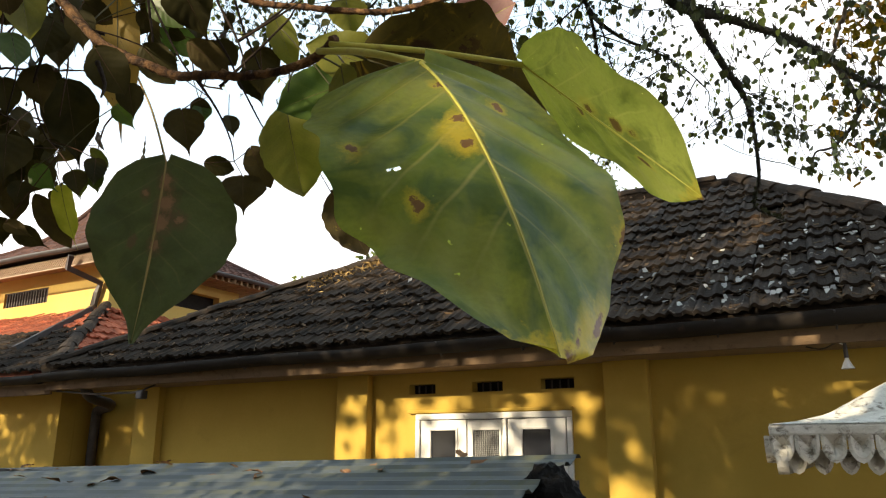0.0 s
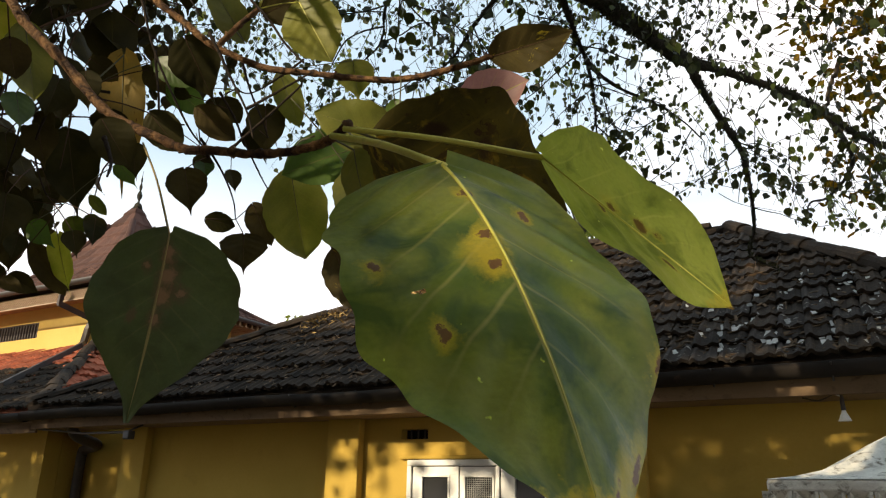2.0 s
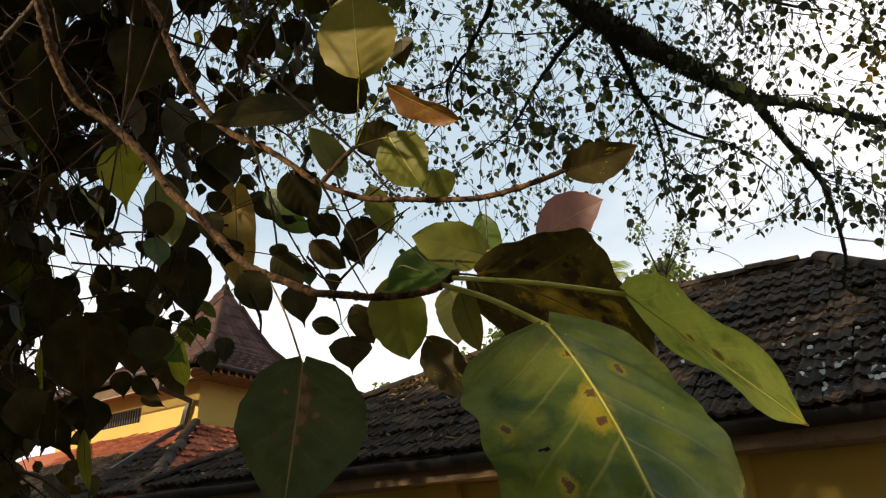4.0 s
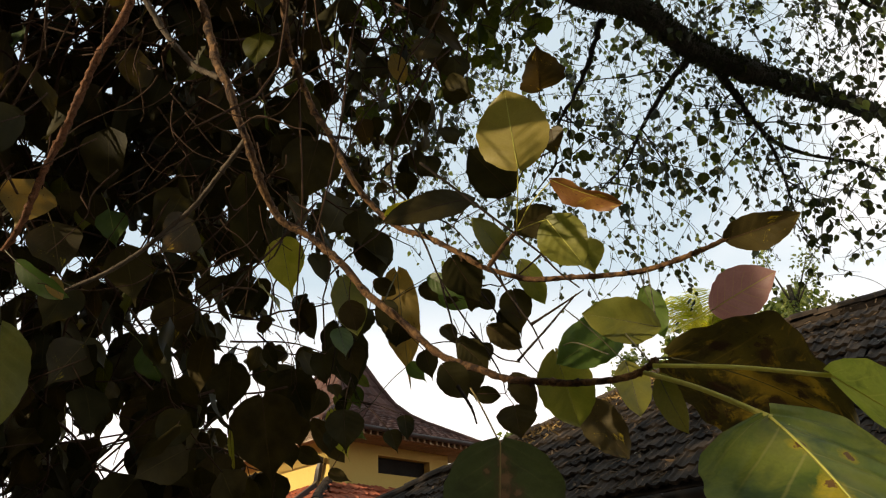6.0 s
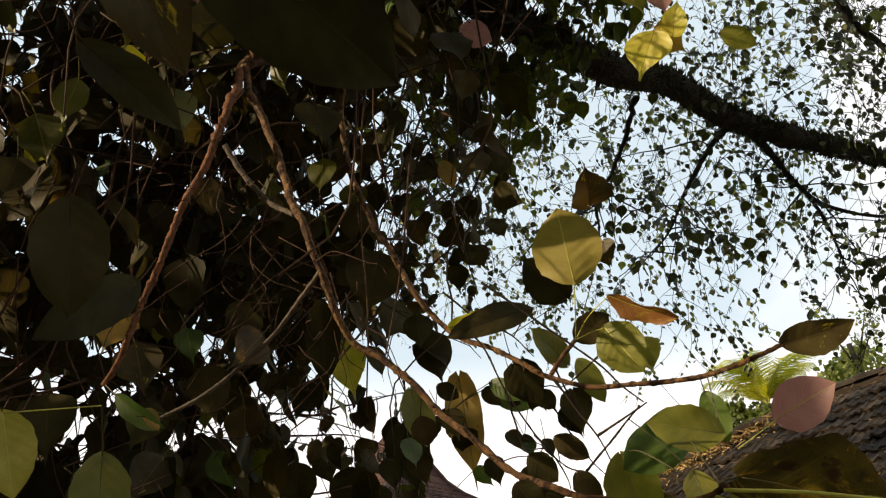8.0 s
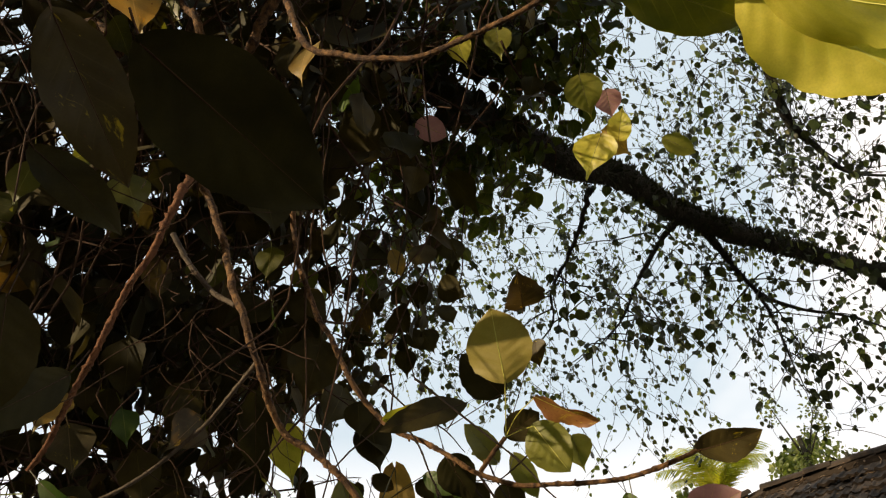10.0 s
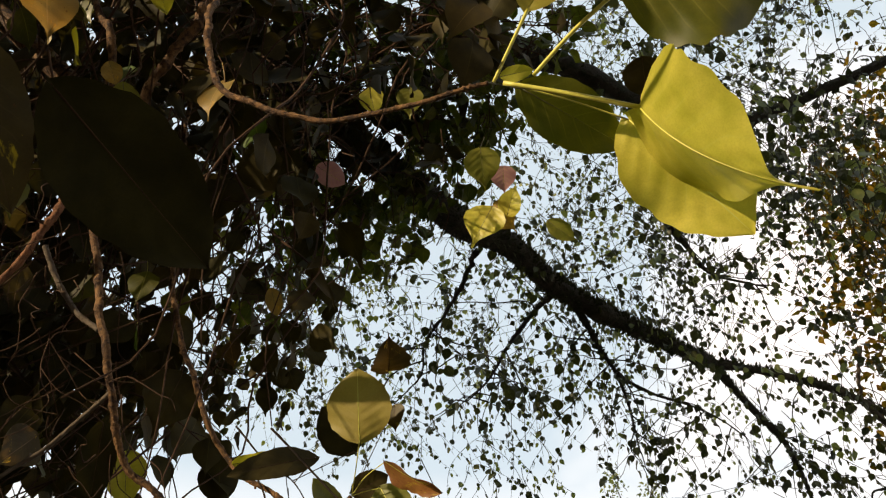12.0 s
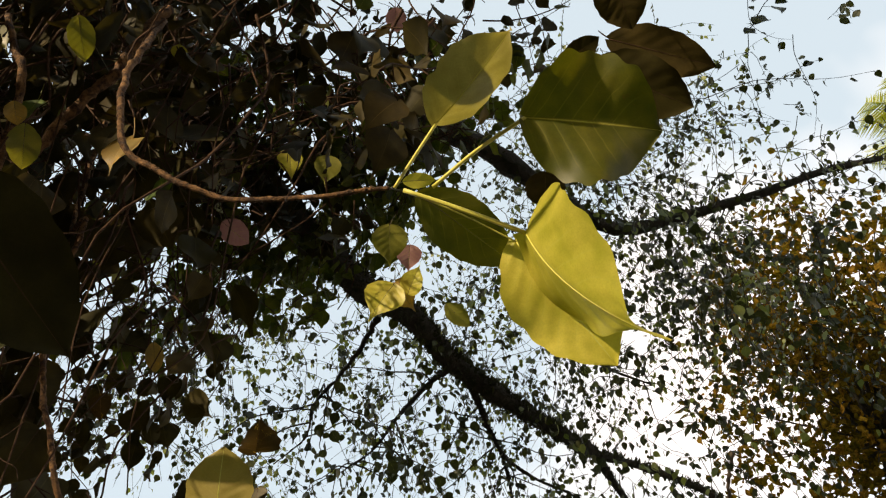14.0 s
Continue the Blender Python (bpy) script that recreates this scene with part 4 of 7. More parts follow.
part("rim_band", box(bmesh.new(), (CC.x - CH, CC.y - CH, 1.775), (CC.x + CH, CC.y + CH, 1.843), 0.015), CANOPY_WHITE, canopy)


def petal(c, across, w, h, out):
    """A hanging rounded petal with a raised rim."""
    bm = bmesh.new()
    across, out = Vector(across), Vector(out)
    shape = [(-0.5, 0), (-0.5, -0.45), (-0.42, -0.70), (-0.24, -0.90), (0, -1.0), (0.24, -0.90), (0.42, -0.70), (0.5, -0.45), (0.5, 0)]
    a = [bm.verts.new(Vector(c) + across * x * w + Vector((0, 0, z * h)) + out * 0.05) for x, z in shape]
    b = [bm.verts.new(Vector(c) + across * x * w * 0.74 + Vector((0, 0, z * h * 0.82)) + out * 0.052) for x, z in shape]
    m = bm.verts.new(Vector(c) + Vector((0, 0, -0.4 * h)) + out * 0.004)
    d = [bm.verts.new(Vector(c) + across * x * w + Vector((0, 0, z * h)) - out * 0.01) for x, z in shape]
    for k in range(len(shape) - 1):
        bm.faces.new((a[k], a[k + 1], b[k + 1], b[k]))
        bm.faces.new((b[k], b[k + 1], m))
        bm.faces.new((a[k + 1], a[k], d[k], d[k + 1]))
    bm.faces.new((b[-1], b[0], m))
    return bm


for side_no, (across, out) in enumerate((((1, 0, 0), (0, -1, 0)), ((0, -1, 0), (-1, 0, 0)))):
    n = 19
    for k in range(n):
        s = -CH + 2 * CH * (k + 0.5) / n
        mid = Vector((CC.x, CC.y, 0)) + Vector(across) * s + Vector(out) * (CH - 0.02)
        part("petal", petal((mid.x, mid.y, 1.778), across, 0.128, 0.155, out), CANOPY_WHITE, canopy)
        low = mid + Vector(across) * 0.067 - Vector(out) * 0.06
        part("lower_petal", petal((low.x, low.y, 1.70), across, 0.105, 0.14, out), CANOPY_WHITE, canopy)
part("pillar", tube(bmesh.new(), [(CC.x, CC.y, 0), (CC.x, CC.y, 0.2), (CC.x, CC.y, 0.21), (CC.x, CC.y, 1.5), (CC.x, CC.y, 1.78)], [0.3, 0.3, 0.19, 0.17, 0.34], 16), CANOPY_WHITE, canopy, smooth=True)

# ---- leaves ----
HEART = ([0, 0.03, 0.08, 0.16, 0.26, 0.36, 0.47, 0.58, 0.68, 0.76, 0.82, 0.88, 1.0], [0.05, 0.46, 0.72, 0.91, 1.0, 0.99, 0.90, 0.72, 0.48, 0.27, 0.13, 0.06, 0.012])
OVATE = ([0, 0.03, 0.08, 0.18, 0.30, 0.45, 0.60, 0.74, 0.85, 0.93, 0.97, 1.0], [0.03, 0.30, 0.55, 0.84, 0.98, 1.0, 0.93, 0.76, 0.52, 0.26, 0.11, 0.015])


CORDATE = ([0, 0.03, 0.08, 0.16, 0.26, 0.38, 0.50, 0.62, 0.73, 0.82, 0.88, 0.93, 1.0], [0.06, 0.48, 0.74, 0.92, 1.0, 1.0, 0.93, 0.78, 0.56, 0.32, 0.17, 0.08, 0.012])
LONG = ([0, 0.03, 0.10, 0.25, 0.45, 0.60, 0.68, 0.75, 0.80, 0.88, 1.0], [0.12, 0.55, 0.85, 1.0, 0.98, 0.82, 0.56, 0.27, 0.10, 0.05, 0.01])
STUB = ([0, 0.02, 0.06, 0.12, 0.20, 0.30, 0.45, 0.60, 0.74, 0.85, 0.92, 0.97, 1.0], [0.05, 0.50, 0.77, 0.91, 0.98, 1.0, 0.99, 0.91, 0.76, 0.57, 0.42, 0.28, 0.06])



def blade(length, width, shape, fold, bend, wave, nv, nu, seed, lobe=0.05, quilt=0.0):
    """A leaf blade along +y from its foot at the origin, facing +z: vertices, faces, uvs."""
    rng = random.Random(seed)
    ph, ph2 = rng.uniform(0, 6), rng.uniform(0, 6)
    verts, uvs = [], []
    rows = [0.0, 0.06, 0.17, 0.34, 0.52, 0.68, 0.80, 0.90, 1.0] if nv == 8 else [(i / nv) ** 0.9 for i in range(nv + 1)]
    for v in rows:
        half = np.interp(v, *shape) * width / 2
        for j in range(nu + 1):
            u = 2 * j / nu - 1
            edge = 1 + (0.05 * math.sin(v * 38 + ph + u * 2) + 0.035 * math.sin(v * 19 + ph2 + u)) * wave * 10 * (abs(u) > 0.95)
            x = u * half * edge
            y = v * length - lobe * length * abs(u) ** 1.5 * max(0, 1 - v * 7)
            z = fold * abs(x) + bend * length * 4 * v * (1 - v) + wave * width * math.sin(v * 11 + ph + u * 1.3) * u * u + wave * 0.5 * width * math.sin(v * 6 + ph2) * u
            z -= quilt * width * math.cos(2 * math.pi * 6.5 * (v - abs(u) * 0.275)) * math.sin(math.pi * min(1, abs(u) * 1.1)) * min(1, 3 * (1 - v))
            verts.append((x, y, z))
            uvs.append((u / 2 + 0.5, v))
    faces = [(i * (nu + 1) + j, i * (nu + 1) + j + 1, (i + 1) * (nu + 1) + j + 1, (i + 1) * (nu + 1) + j) for i in range(nv) for j in range(nu)]
    return verts, faces, uvs


def leaf_frame(foot, tip, face):
    """Axes of a leaf from its foot, its tip and the side that it faces."""
    y = (Vector(tip) - Vector(foot)).normalized()
    x = y.cross(Vector(face)).normalized()
    m = Matrix((x, y, x.cross(y))).transposed().to_4x4()
    m.translation = foot
    return m


def leaf(parent, foot, tip, face, wide, material, label="", stem=None, shape=OVATE, fold=0.12, bend=0.04, wave=0.03, stem_mat=None, rib=True, stem_r=0.0009, seed=0, quilt=0.006, holes=(), fine=1):
    """One large leaf: blade, raised midrib and leaf stalk in one mesh."""
    foot, tip = Vector(foot), Vector(tip)
    length = (tip - foot).length
    m = leaf_frame(foot, tip, face)
    verts, faces, uvs = blade(length, wide * length, shape, fold, bend, wave, 48 * fine, 16 * fine, seed or int(length * 1e5) % 977, 0.05, quilt)
    # eaten holes
    for hu, hv, hr in holes:
        faces = [f for f in faces if math.hypot((sum(uvs[i][0] for i in f) / 4 - hu) * wide, sum(uvs[i][1] for i in f) / 4 - hv) > hr]
    count = len(faces)
    if rib:
        line = [(0, v * length, bend * length * 4 * v * (1 - v)) for v in [k / 14 for k in range(15)]]
        tv, tf = tube_data(line, [0.0008 * (1 - 0.85 * k / 14) * (length / 0.12) ** 0.5 for k in range(15)], 5)
        k0 = len(verts)
        verts += [tuple(v) for v in tv]
        uvs += [(0.5, 0.5)] * len(tv)
        faces += [tuple(k0 + i for i in f) for f in tf]
    inv = m.inverted()
    if not stem and THIN_LINES:
        close = min(THIN_LINES, key=lambda p: (p - foot).length_squared)
        if 0.01 < (close - foot).length < 0.16:
            stem = close
    start = inv @ (Vector(stem) if stem else foot + (foot - tip).normalized() * 0.03 + Vector((0.012 * math.sin(length * 900), 0.012 * math.cos(length * 700), 0.02)))
    near = Vector((0, -0.15 * start.length, 0)) if start.y < 0 else start * 0.5
    tv, tf = tube_data(smooth_line([start, start * 0.48 + near * 0.25, Vector((0, 0, 0))], 5), stem_r * max(0.8, (length / 0.12) ** 0.5), 6)
    k0 = len(verts)
    verts += [tuple(v) for v in tv]
    uvs += [(0.5, 0.5)] * len(tv)
    faces += [tuple(k0 + i for i in f) for f in tf]
    me = bpy.data.meshes.new("leaf")
    me.from_pydata(verts, [], faces)
    lay = me.uv_layers.new(name="UVMap")
    for lp in me.loops:
        lay.data[lp.index].uv = uvs[lp.vertex_index]
    me.materials.append(material)
    me.materials.append(stem_mat or STEM_DULL)
    for p in me.polygons:
        p.use_smooth = True
        p.material_index = 0 if p.index < count else 1
    return tagged(hold(new("leaf", me), parent, m), label)


def small_leaf(seed, nv=11, nu=4):
    """A unit leaf with a short stalk, for the many leaves."""
    rng = random.Random(seed)
    v, f, uv = blade(1.0, rng.uniform(0.66, 0.84), HEART, rng.uniform(0.02, 0.30), rng.uniform(-0.06, 0.10), rng.uniform(0.02, 0.07), nv, nu, seed)
    return np.array(v), f, np.array(uv)


# gaps cut in the crown so that the low sun reaches chosen leaves and twigs
GAPS = ((Vector((-0.60, 1.25, 3.47)), 0.20), (Vector((0.10, 0.30, 2.47)), 0.26), (Vector((-0.475, 0.445, 2.36)), 0.10), (Vector((-0.66, 0.16, 2.32)), 0.08), (Vector((-0.40, 0.08, 2.66)), 0.09), (Vector((-0.26, 0.14, 2.60)), 0.14), (Vector((-0.60, 0.51, 2.23)), 0.06))


def in_gap(p):
    for c, r in GAPS:
        v = p - c
        along = v.dot(sun_dir)
        if along > 0.04 and (v - sun_dir * along).length < r:
            return True
    return False


class Spray:
    """Gathers many twigs and leaves, to be joined into a few meshes."""

    def __init__(self, seed, fine=False):
        self.rng = random.Random(seed)
        self.tv, self.tf, self.lv, self.lf, self.luv, self.ln = [], [], [], [], [], 0
        self.keep = None
        self.kinds = [small_leaf(seed * 31 + k) for k in range(7)]
        self.lean = [small_leaf(seed * 37 + k, 8 if fine else 4, 2) for k in range(5)]

    def twig(self, pts, r0, r1, seg=4):
        n = len(pts)
        v, f = tube_data(pts, [r0 + (r1 - r0) * k / (n - 1) for k in range(n)], seg)
        k = len(self.tv)
        self.tv += v
        self.tf += [tuple(k + i for i in q) for q in f]

    def leaf(self, foot, down, face, size, low=False):
        mid = Vector(foot) + Vector(down).normalized() * size * 0.5
        if in_gap(mid) or self.keep and not self.keep(mid):
            return
        v, f, uv = self.rng.choice(self.lean if low else self.kinds)
        m = leaf_frame(foot, Vector(foot) + Vector(down), face)
        a = np.array(m)
        self.lv.append(v * size @ a[:3, :3].T + a[:3, 3])
        self.lf += [tuple(self.ln + i for i in q) for q in f]
        self.luv.append(uv)
        self.ln += len(v)

    def hanging(self, foot, size, low=False, stalk=True, spread=0.55):
        """A leaf that hangs from a thin stalk at foot."""
        r = self.rng
        out = Vector((r.uniform(-1, 1), r.uniform(-1, 1), r.uniform(-0.5, 0.35)))
        end = Vector(foot) + out.normalized() * size * r.uniform(0.35, 0.7) + Vector((0, 0, -size * 0.15))
        if self.keep and not self.keep(end - Vector((0, 0, size * 0.5))):
            return False
        if stalk:
            self.twig([Vector(foot), end], 0.0008 + size * 0.006, 0.0006 + size * 0.004, 3)
        down = Vector((r.gauss(0, spread), r.gauss(0, spread), -1)).normalized()
        face = Vector((r.uniform(-1, 1), r.uniform(-1, 1), r.uniform(-0.3, 0.6)))
        self.leaf(end, down, face, size, low)
        return True

    def branchlet(self, start, way, length, count, size, r0=0.004, sag=0.25, low=False, spread=0.55):
        """A curved twig with leaves alternating along it."""
        r = self.rng
        p, d = Vector(start), Vector(way).normalized()
        pts = [p.copy()]
        n = 6
        for _ in range(n):
            d = (d + Vector((r.gauss(0, 0.24), r.gauss(0, 0.24), r.gauss(0, 0.18) - sag / n))).normalized()
            p = p + d * length / n
            pts.append(p.copy())
        last = 0.0
        for k in range(count):
            s = (0.15 + 0.85 * (k + r.random()) / count) * n
            i = min(int(s), n - 1)
            if self.hanging(pts[i].lerp(pts[i + 1], s - i), size * r.uniform(0.65, 1.2), low, True, spread):
                last = max(last, s)
        # the twig ends at its last leaf
        if last:
            self.twig(smooth_line(pts[:min(n, int(last) + 1) + 1], 2), r0, r0 * 0.35)
        return pts

    def join(self, parent, twig_name, twig_mat, leaf_name, leaf_mat, twig_label, leaf_label):
        if self.tv:
            mesh_ob(twig_name, self.tv, self.tf, twig_mat, parent, twig_label, "stuff")
        if self.ln:
            mesh_ob(leaf_name, np.concatenate(self.lv), self.lf, leaf_mat, parent, leaf_label, "stuff", np.concatenate(self.luv))


THIN_LINES = []     # points along the near twigs, where leaf stalks spring


def branch(name, pts, r0, r1, material, parent, label="", steps=5, knobs=0.12, seed=1, seg=8):
    rng = random.Random(seed)
    thin = r0 < 0.02
    line = smooth_line(pts, steps * 3 if thin else steps)
    n = len(line)
    radii = [r0 + (r1 - r0) * (k / (n - 1)) ** 0.9 for k in range(n)]
    radii = [r * (1 + knobs * (1.6 if rng.random() < 0.14 else 0.3) * rng.random()) for r in radii]
    bm = bmesh.new()
    if thin:
        THIN_LINES.extend(line[n // 6:])
        # growth rings, leaf scars and a slightly wandering line
        run, ring = 0.0, 0.012
        for k in range(1, n):
            run += (line[k] - line[k - 1]).length
            if run > ring:
                radii[k] *= rng.uniform(1.03, 1.20)
                run, ring = 0.0, rng.uniform(0.006, 0.055)
        wander = [p + Vector(noise.noise_vector(p * 16 + Vector((seed, 0, 0)))) * radii[k] * 1.1 for k, p in enumerate(line)]
        tube(bm, wander, radii, seg, knobs * 0.6, rng)
        # stubs of lost stalks
        for k in range(6, n - 4, 9):
            if rng.random() < 0.4:
                o = Vector((rng.gauss(0, 1), rng.gauss(0, 1), rng.gauss(0, 1))).normalized()
                tube(bm, [wander[k], wander[k] + o * radii[k] * 1.9], [radii[k] * 0.55, radii[k] * 0.35], 5)
    else:
        tube(bm, line, radii, seg, knobs * 0.5, rng)
    return part(name, bm, material, parent, label, smooth=True), line


def toward(az, el, d, eye=(0.05, -0.2, 1.78)):
    """A place by compass turn to the left of +y, height angle and distance from about the camera's position."""
    a, e = radians(az), radians(el)
    return Vector(eye) + Vector((-math.sin(a) * math.cos(e), math.cos(a) * math.cos(e), math.sin(e))) * d


# ---- the fig tree ----
tree = thing("fig_tree", (-3.6, -3.4, 0), "large sacred fig tree with hanging heart-shaped leaves", "tree")
TRUNK = [(-3.6, -3.4, -0.1), (-3.55, -3.3, 1.2), (-3.45, -3.1, 2.6), (-3.25, -2.8, 4.2), (-3.0, -2.4, 5.6)]
tk, _ = branch("trunk", TRUNK, 0.62, 0.40, BARK_LIMB, tree, "thick fluted grey trunk", 5, 0.25, 7, 18)
limb, limb_line = branch("limb", [(-3.000, -2.400, 5.600), (-2.700, -0.800, 6.300), (-1.900, 1.100, 5.300), (-1.525, 2.438, 4.917), (-1.437, 3.073, 5.090), (-1.389, 3.755, 5.133), (-1.158, 4.481, 5.124), (-1.015, 5.069, 5.212), (-0.807, 5.805, 5.303)], 0.10, 0.050, BARK_LIMB, tree, "dark mossy limb furred with small epiphytes", 6, 0.3, 3, 12)
limb_r, limb_r_line = branch("branch", [(-0.807, 5.805, 5.303), (-0.524, 6.158, 5.314), (-0.091, 6.558, 5.206), (0.193, 6.918, 5.107), (0.419, 7.265, 5.004), (0.656, 7.574, 4.959), (0.893, 7.883, 4.913)], 0.040, 0.016, BARK_LIMB, tree, "dark branch furred with moss", 5, 0.3, 4)
limb_l, limb_l_line = branch("branch", [(-0.807, 5.805, 5.303), (-0.754, 6.104, 5.199), (-0.654, 6.436, 5.016), (-0.554, 6.741, 4.856), (-0.530, 7.055, 4.675), (-0.555, 7.375, 4.261), (-0.640, 7.599, 4.046), (-0.400, 7.807, 3.923)], 0.036, 0.008, BARK_LIMB, tree, "dark branch", 5, 0.3, 5)
fork_a, fork_a_line = branch("branch", [(-1.459, 3.926, 5.220), (-1.706, 4.091, 5.265), (-2.070, 4.290, 5.181), (-2.395, 4.501, 5.068), (-2.718, 4.652, 5.019)], 0.026, 0.004, BARK_LIMB, tree, "dark branch", 5, 0.3, 6)
fork_b, fork_b_line = branch("branch", [(-1.414, 4.046, 5.258), (-1.430, 4.398, 5.195), (-1.458, 4.739, 5.123), (-1.471, 5.064, 5.066), (-1.527, 5.415, 4.922), (-1.623, 5.778, 4.698)], 0.032, 0.006, BARK_LIMB, tree, "dark branch", 5, 0.3, 7)
fork_c, fork_c_line = branch("branch", [(-1.471, 5.064, 5.066), (-1.455, 5.369, 5.117), (-1.341, 5.648, 5.093), (-1.113, 5.956, 5.041), (-0.949, 6.246, 4.972), (-0.830, 6.530, 4.880)], 0.020, 0.004, BARK_LIMB, tree, "dark branch", 5, 0.3, 8)
fork_d, fork_d_line = branch("branch", [(-1.581, 2.932, 5.009), (-1.825, 3.139, 4.960), (-2.078, 3.313, 4.922), (-2.371, 3.475, 4.850), (-2.563, 3.699, 4.762), (-2.895, 3.811, 4.672)], 0.018, 0.004, BARK_LIMB, tree, "dark branch", 5, 0.3, 9)
upper_r, upper_r_line = branch("branch", [(-1.272, 1.949, 6.002), (-0.974, 2.394, 6.193), (-0.664, 2.989, 6.351), (-0.384, 3.695, 6.475), (-0.015, 4.280, 6.510), (0.527, 4.606, 6.746), (1.268, 4.848, 6.973), (1.889, 5.032, 7.205), (2.496, 5.244, 7.358)], 0.1, 0.025, BARK_LIMB, tree, "dark branch", 5, 0.3, 10)
upper_s, upper_s_line = branch("branch", [(-0.384, 3.695, 6.475), (-0.604, 4.457, 6.026), (-0.564, 4.839, 5.892), (-0.487, 5.179, 5.788), (-0.124, 5.522, 5.686)], 0.045, 0.006, BARK_LIMB, tree, "dark branch", 5, 0.3, 11)
stick, stick_line = branch("branch", [(0.367, 6.515, 5.415), (0.262, 6.732, 5.242), (0.193, 6.918, 5.107)], 0.018, 0.014, BARK_GREY, tree, "dark branch", 5, 0.3, 12)
end_r, end_r_line = branch("branch", [(0.193, 6.918, 5.107), (0.330, 7.149, 4.888), (0.370, 7.334, 4.760), (0.284, 7.510, 4.657), (0.111, 7.682, 4.559), (-0.048, 7.805, 4.574), (-0.102, 7.989, 4.412)], 0.026, 0.006, BARK_LIMB, tree, "dark crooked branch", 5, 0.3, 24)
arm, arm_line = branch("branch", [(-3.000, -2.400, 5.600), (-2.200, -1.400, 4.600), (-1.600, -0.500, 3.900), (-0.980, 0.144, 3.093), (-0.791, 0.066, 2.739)], 0.07, 0.0085, BARK_TWIG, tree, "brown drooping branch", 5, 0.2, 13)
twig1, twig1_line = branch("branch", [(-0.791, 0.066, 2.739), (-0.740, 0.085, 2.610), (-0.702, 0.110, 2.487), (-0.667, 0.126, 2.389), (-0.665, 0.159, 2.316), (-0.686, 0.220, 2.242), (-0.660, 0.263, 2.207), (-0.616, 0.317, 2.135), (-0.548, 0.355, 2.054), (-0.490, 0.375, 2.019), (-0.418, 0.371, 1.987), (-0.362, 0.369, 1.971), (-0.307, 0.360, 1.964), (-0.277, 0.352, 1.970)], 0.0060, 0.0028, BARK_TWIG, tree, "knobbly light brown branch with growth rings", 6, 0.25, 14)
twig2, twig2_line = branch("branch", [(-1.009, 0.322, 3.465), (-0.979, 0.354, 3.074), (-0.802, 0.268, 2.918), (-0.816, 0.282, 2.790), (-0.827, 0.308, 2.676), (-0.810, 0.328, 2.586), (-0.787, 0.359, 2.502), (-0.761, 0.384, 2.419), (-0.745, 0.427, 2.352), (-0.707, 0.451, 2.312), (-0.663, 0.467, 2.284), (-0.629, 0.489, 2.252), (-0.589, 0.515, 2.218), (-0.546, 0.534, 2.194), (-0.485, 0.568, 2.184), (-0.410, 0.602, 2.177), (-0.345, 0.621, 2.179), (-0.297, 0.625, 2.186)], 0.0056, 0.0030, BARK_TWIG, tree, "knobbly light brown branch with growth rings", 5, 0.25, 15)
twig3, twig3_line = branch("branch", [(-0.605, 0.106, 3.298), (-0.528, 0.049, 2.999), (-0.487, 0.030, 2.845), (-0.464, 0.038, 2.756), (-0.443, 0.056, 2.696), (-0.405, 0.079, 2.660), (-0.366, 0.103, 2.634), (-0.304, 0.132, 2.605), (-0.241, 0.151, 2.592), (-0.177, 0.164, 2.579), (-0.114, 0.176, 2.574), (-0.077, 0.184, 2.571)], 0.0060, 0.0028, BARK_TWIG, tree, "curved light brown twig", 6, 0.25, 16)
twig4, twig4_line = branch("branch", [(-0.791, 0.066, 2.739), (-0.740, 0.034, 2.601), (-0.748, 0.026, 2.537), (-0.782, 0.011, 2.441), (-0.803, 0.001, 2.383), (-0.826, -0.002, 2.331), (-0.851, -0.009, 2.272), (-0.872, -0.012, 2.231), (-0.901, -0.018, 2.196)], 0.0058, 0.0034, BARK_RED, tree, "reddish-brown knobbly shoot", 6, 0.35, 17)
twig5, twig5_line = branch("branch", [(-0.664, 0.158, 2.317), (-0.690, 0.157, 2.302), (-0.751, 0.145, 2.258), (-0.809, 0.121, 2.217), (-0.850, 0.089, 2.183), (-0.897, 0.051, 2.159)], 0.0032, 0.0026, BARK_GREY, tree, "thin grey twig", 6, 0.2, 18)
twig6, twig6_line = branch("branch", [(-0.757, 0.042, 2.537), (-0.747, 0.072, 2.488), (-0.728, 0.101, 2.447), (-0.685, 0.124, 2.402)], 0.0042, 0.0036, BARK_GREY, tree, "thin grey twig", 6, 0.2, 19)
twig7, twig7_line = branch("branch", [(-0.585, 0.094, 3.312), (-0.639, 0.088, 3.125), (-0.717, 0.094, 3.016), (-0.777, 0.105, 2.919)], 0.0095, 0.009, BARK_TWIG, tree, "brown branch in shade", 6, 0.25, 20)
twig8, twig8_line = branch("branch", [(-0.591, 0.511, 2.222), (-0.569, 0.516, 2.245), (-0.545, 0.523, 2.264)], 0.0035, 0.003, BARK_TWIG, tree, "short side twig", 5, 0.2, 21)
twig9, twig9_line = branch("branch", [(-0.800, 0.091, 2.790), (-0.742, -0.000, 2.997), (-0.783, -0.029, 3.100), (-0.820, -0.062, 3.203)], 0.008, 0.006, BARK_TWIG, tree, "thin brown shoot", 5, 0.2, 22)
twig10, twig10_line = branch("branch", [(-0.881, 0.587, 3.294), (-0.942, 0.565, 3.265), (-1.040, 0.497, 3.228), (-1.153, 0.410, 3.177)], 0.003, 0.005, BARK_GREY, tree, "pale side shoot", 5, 0.2, 23)

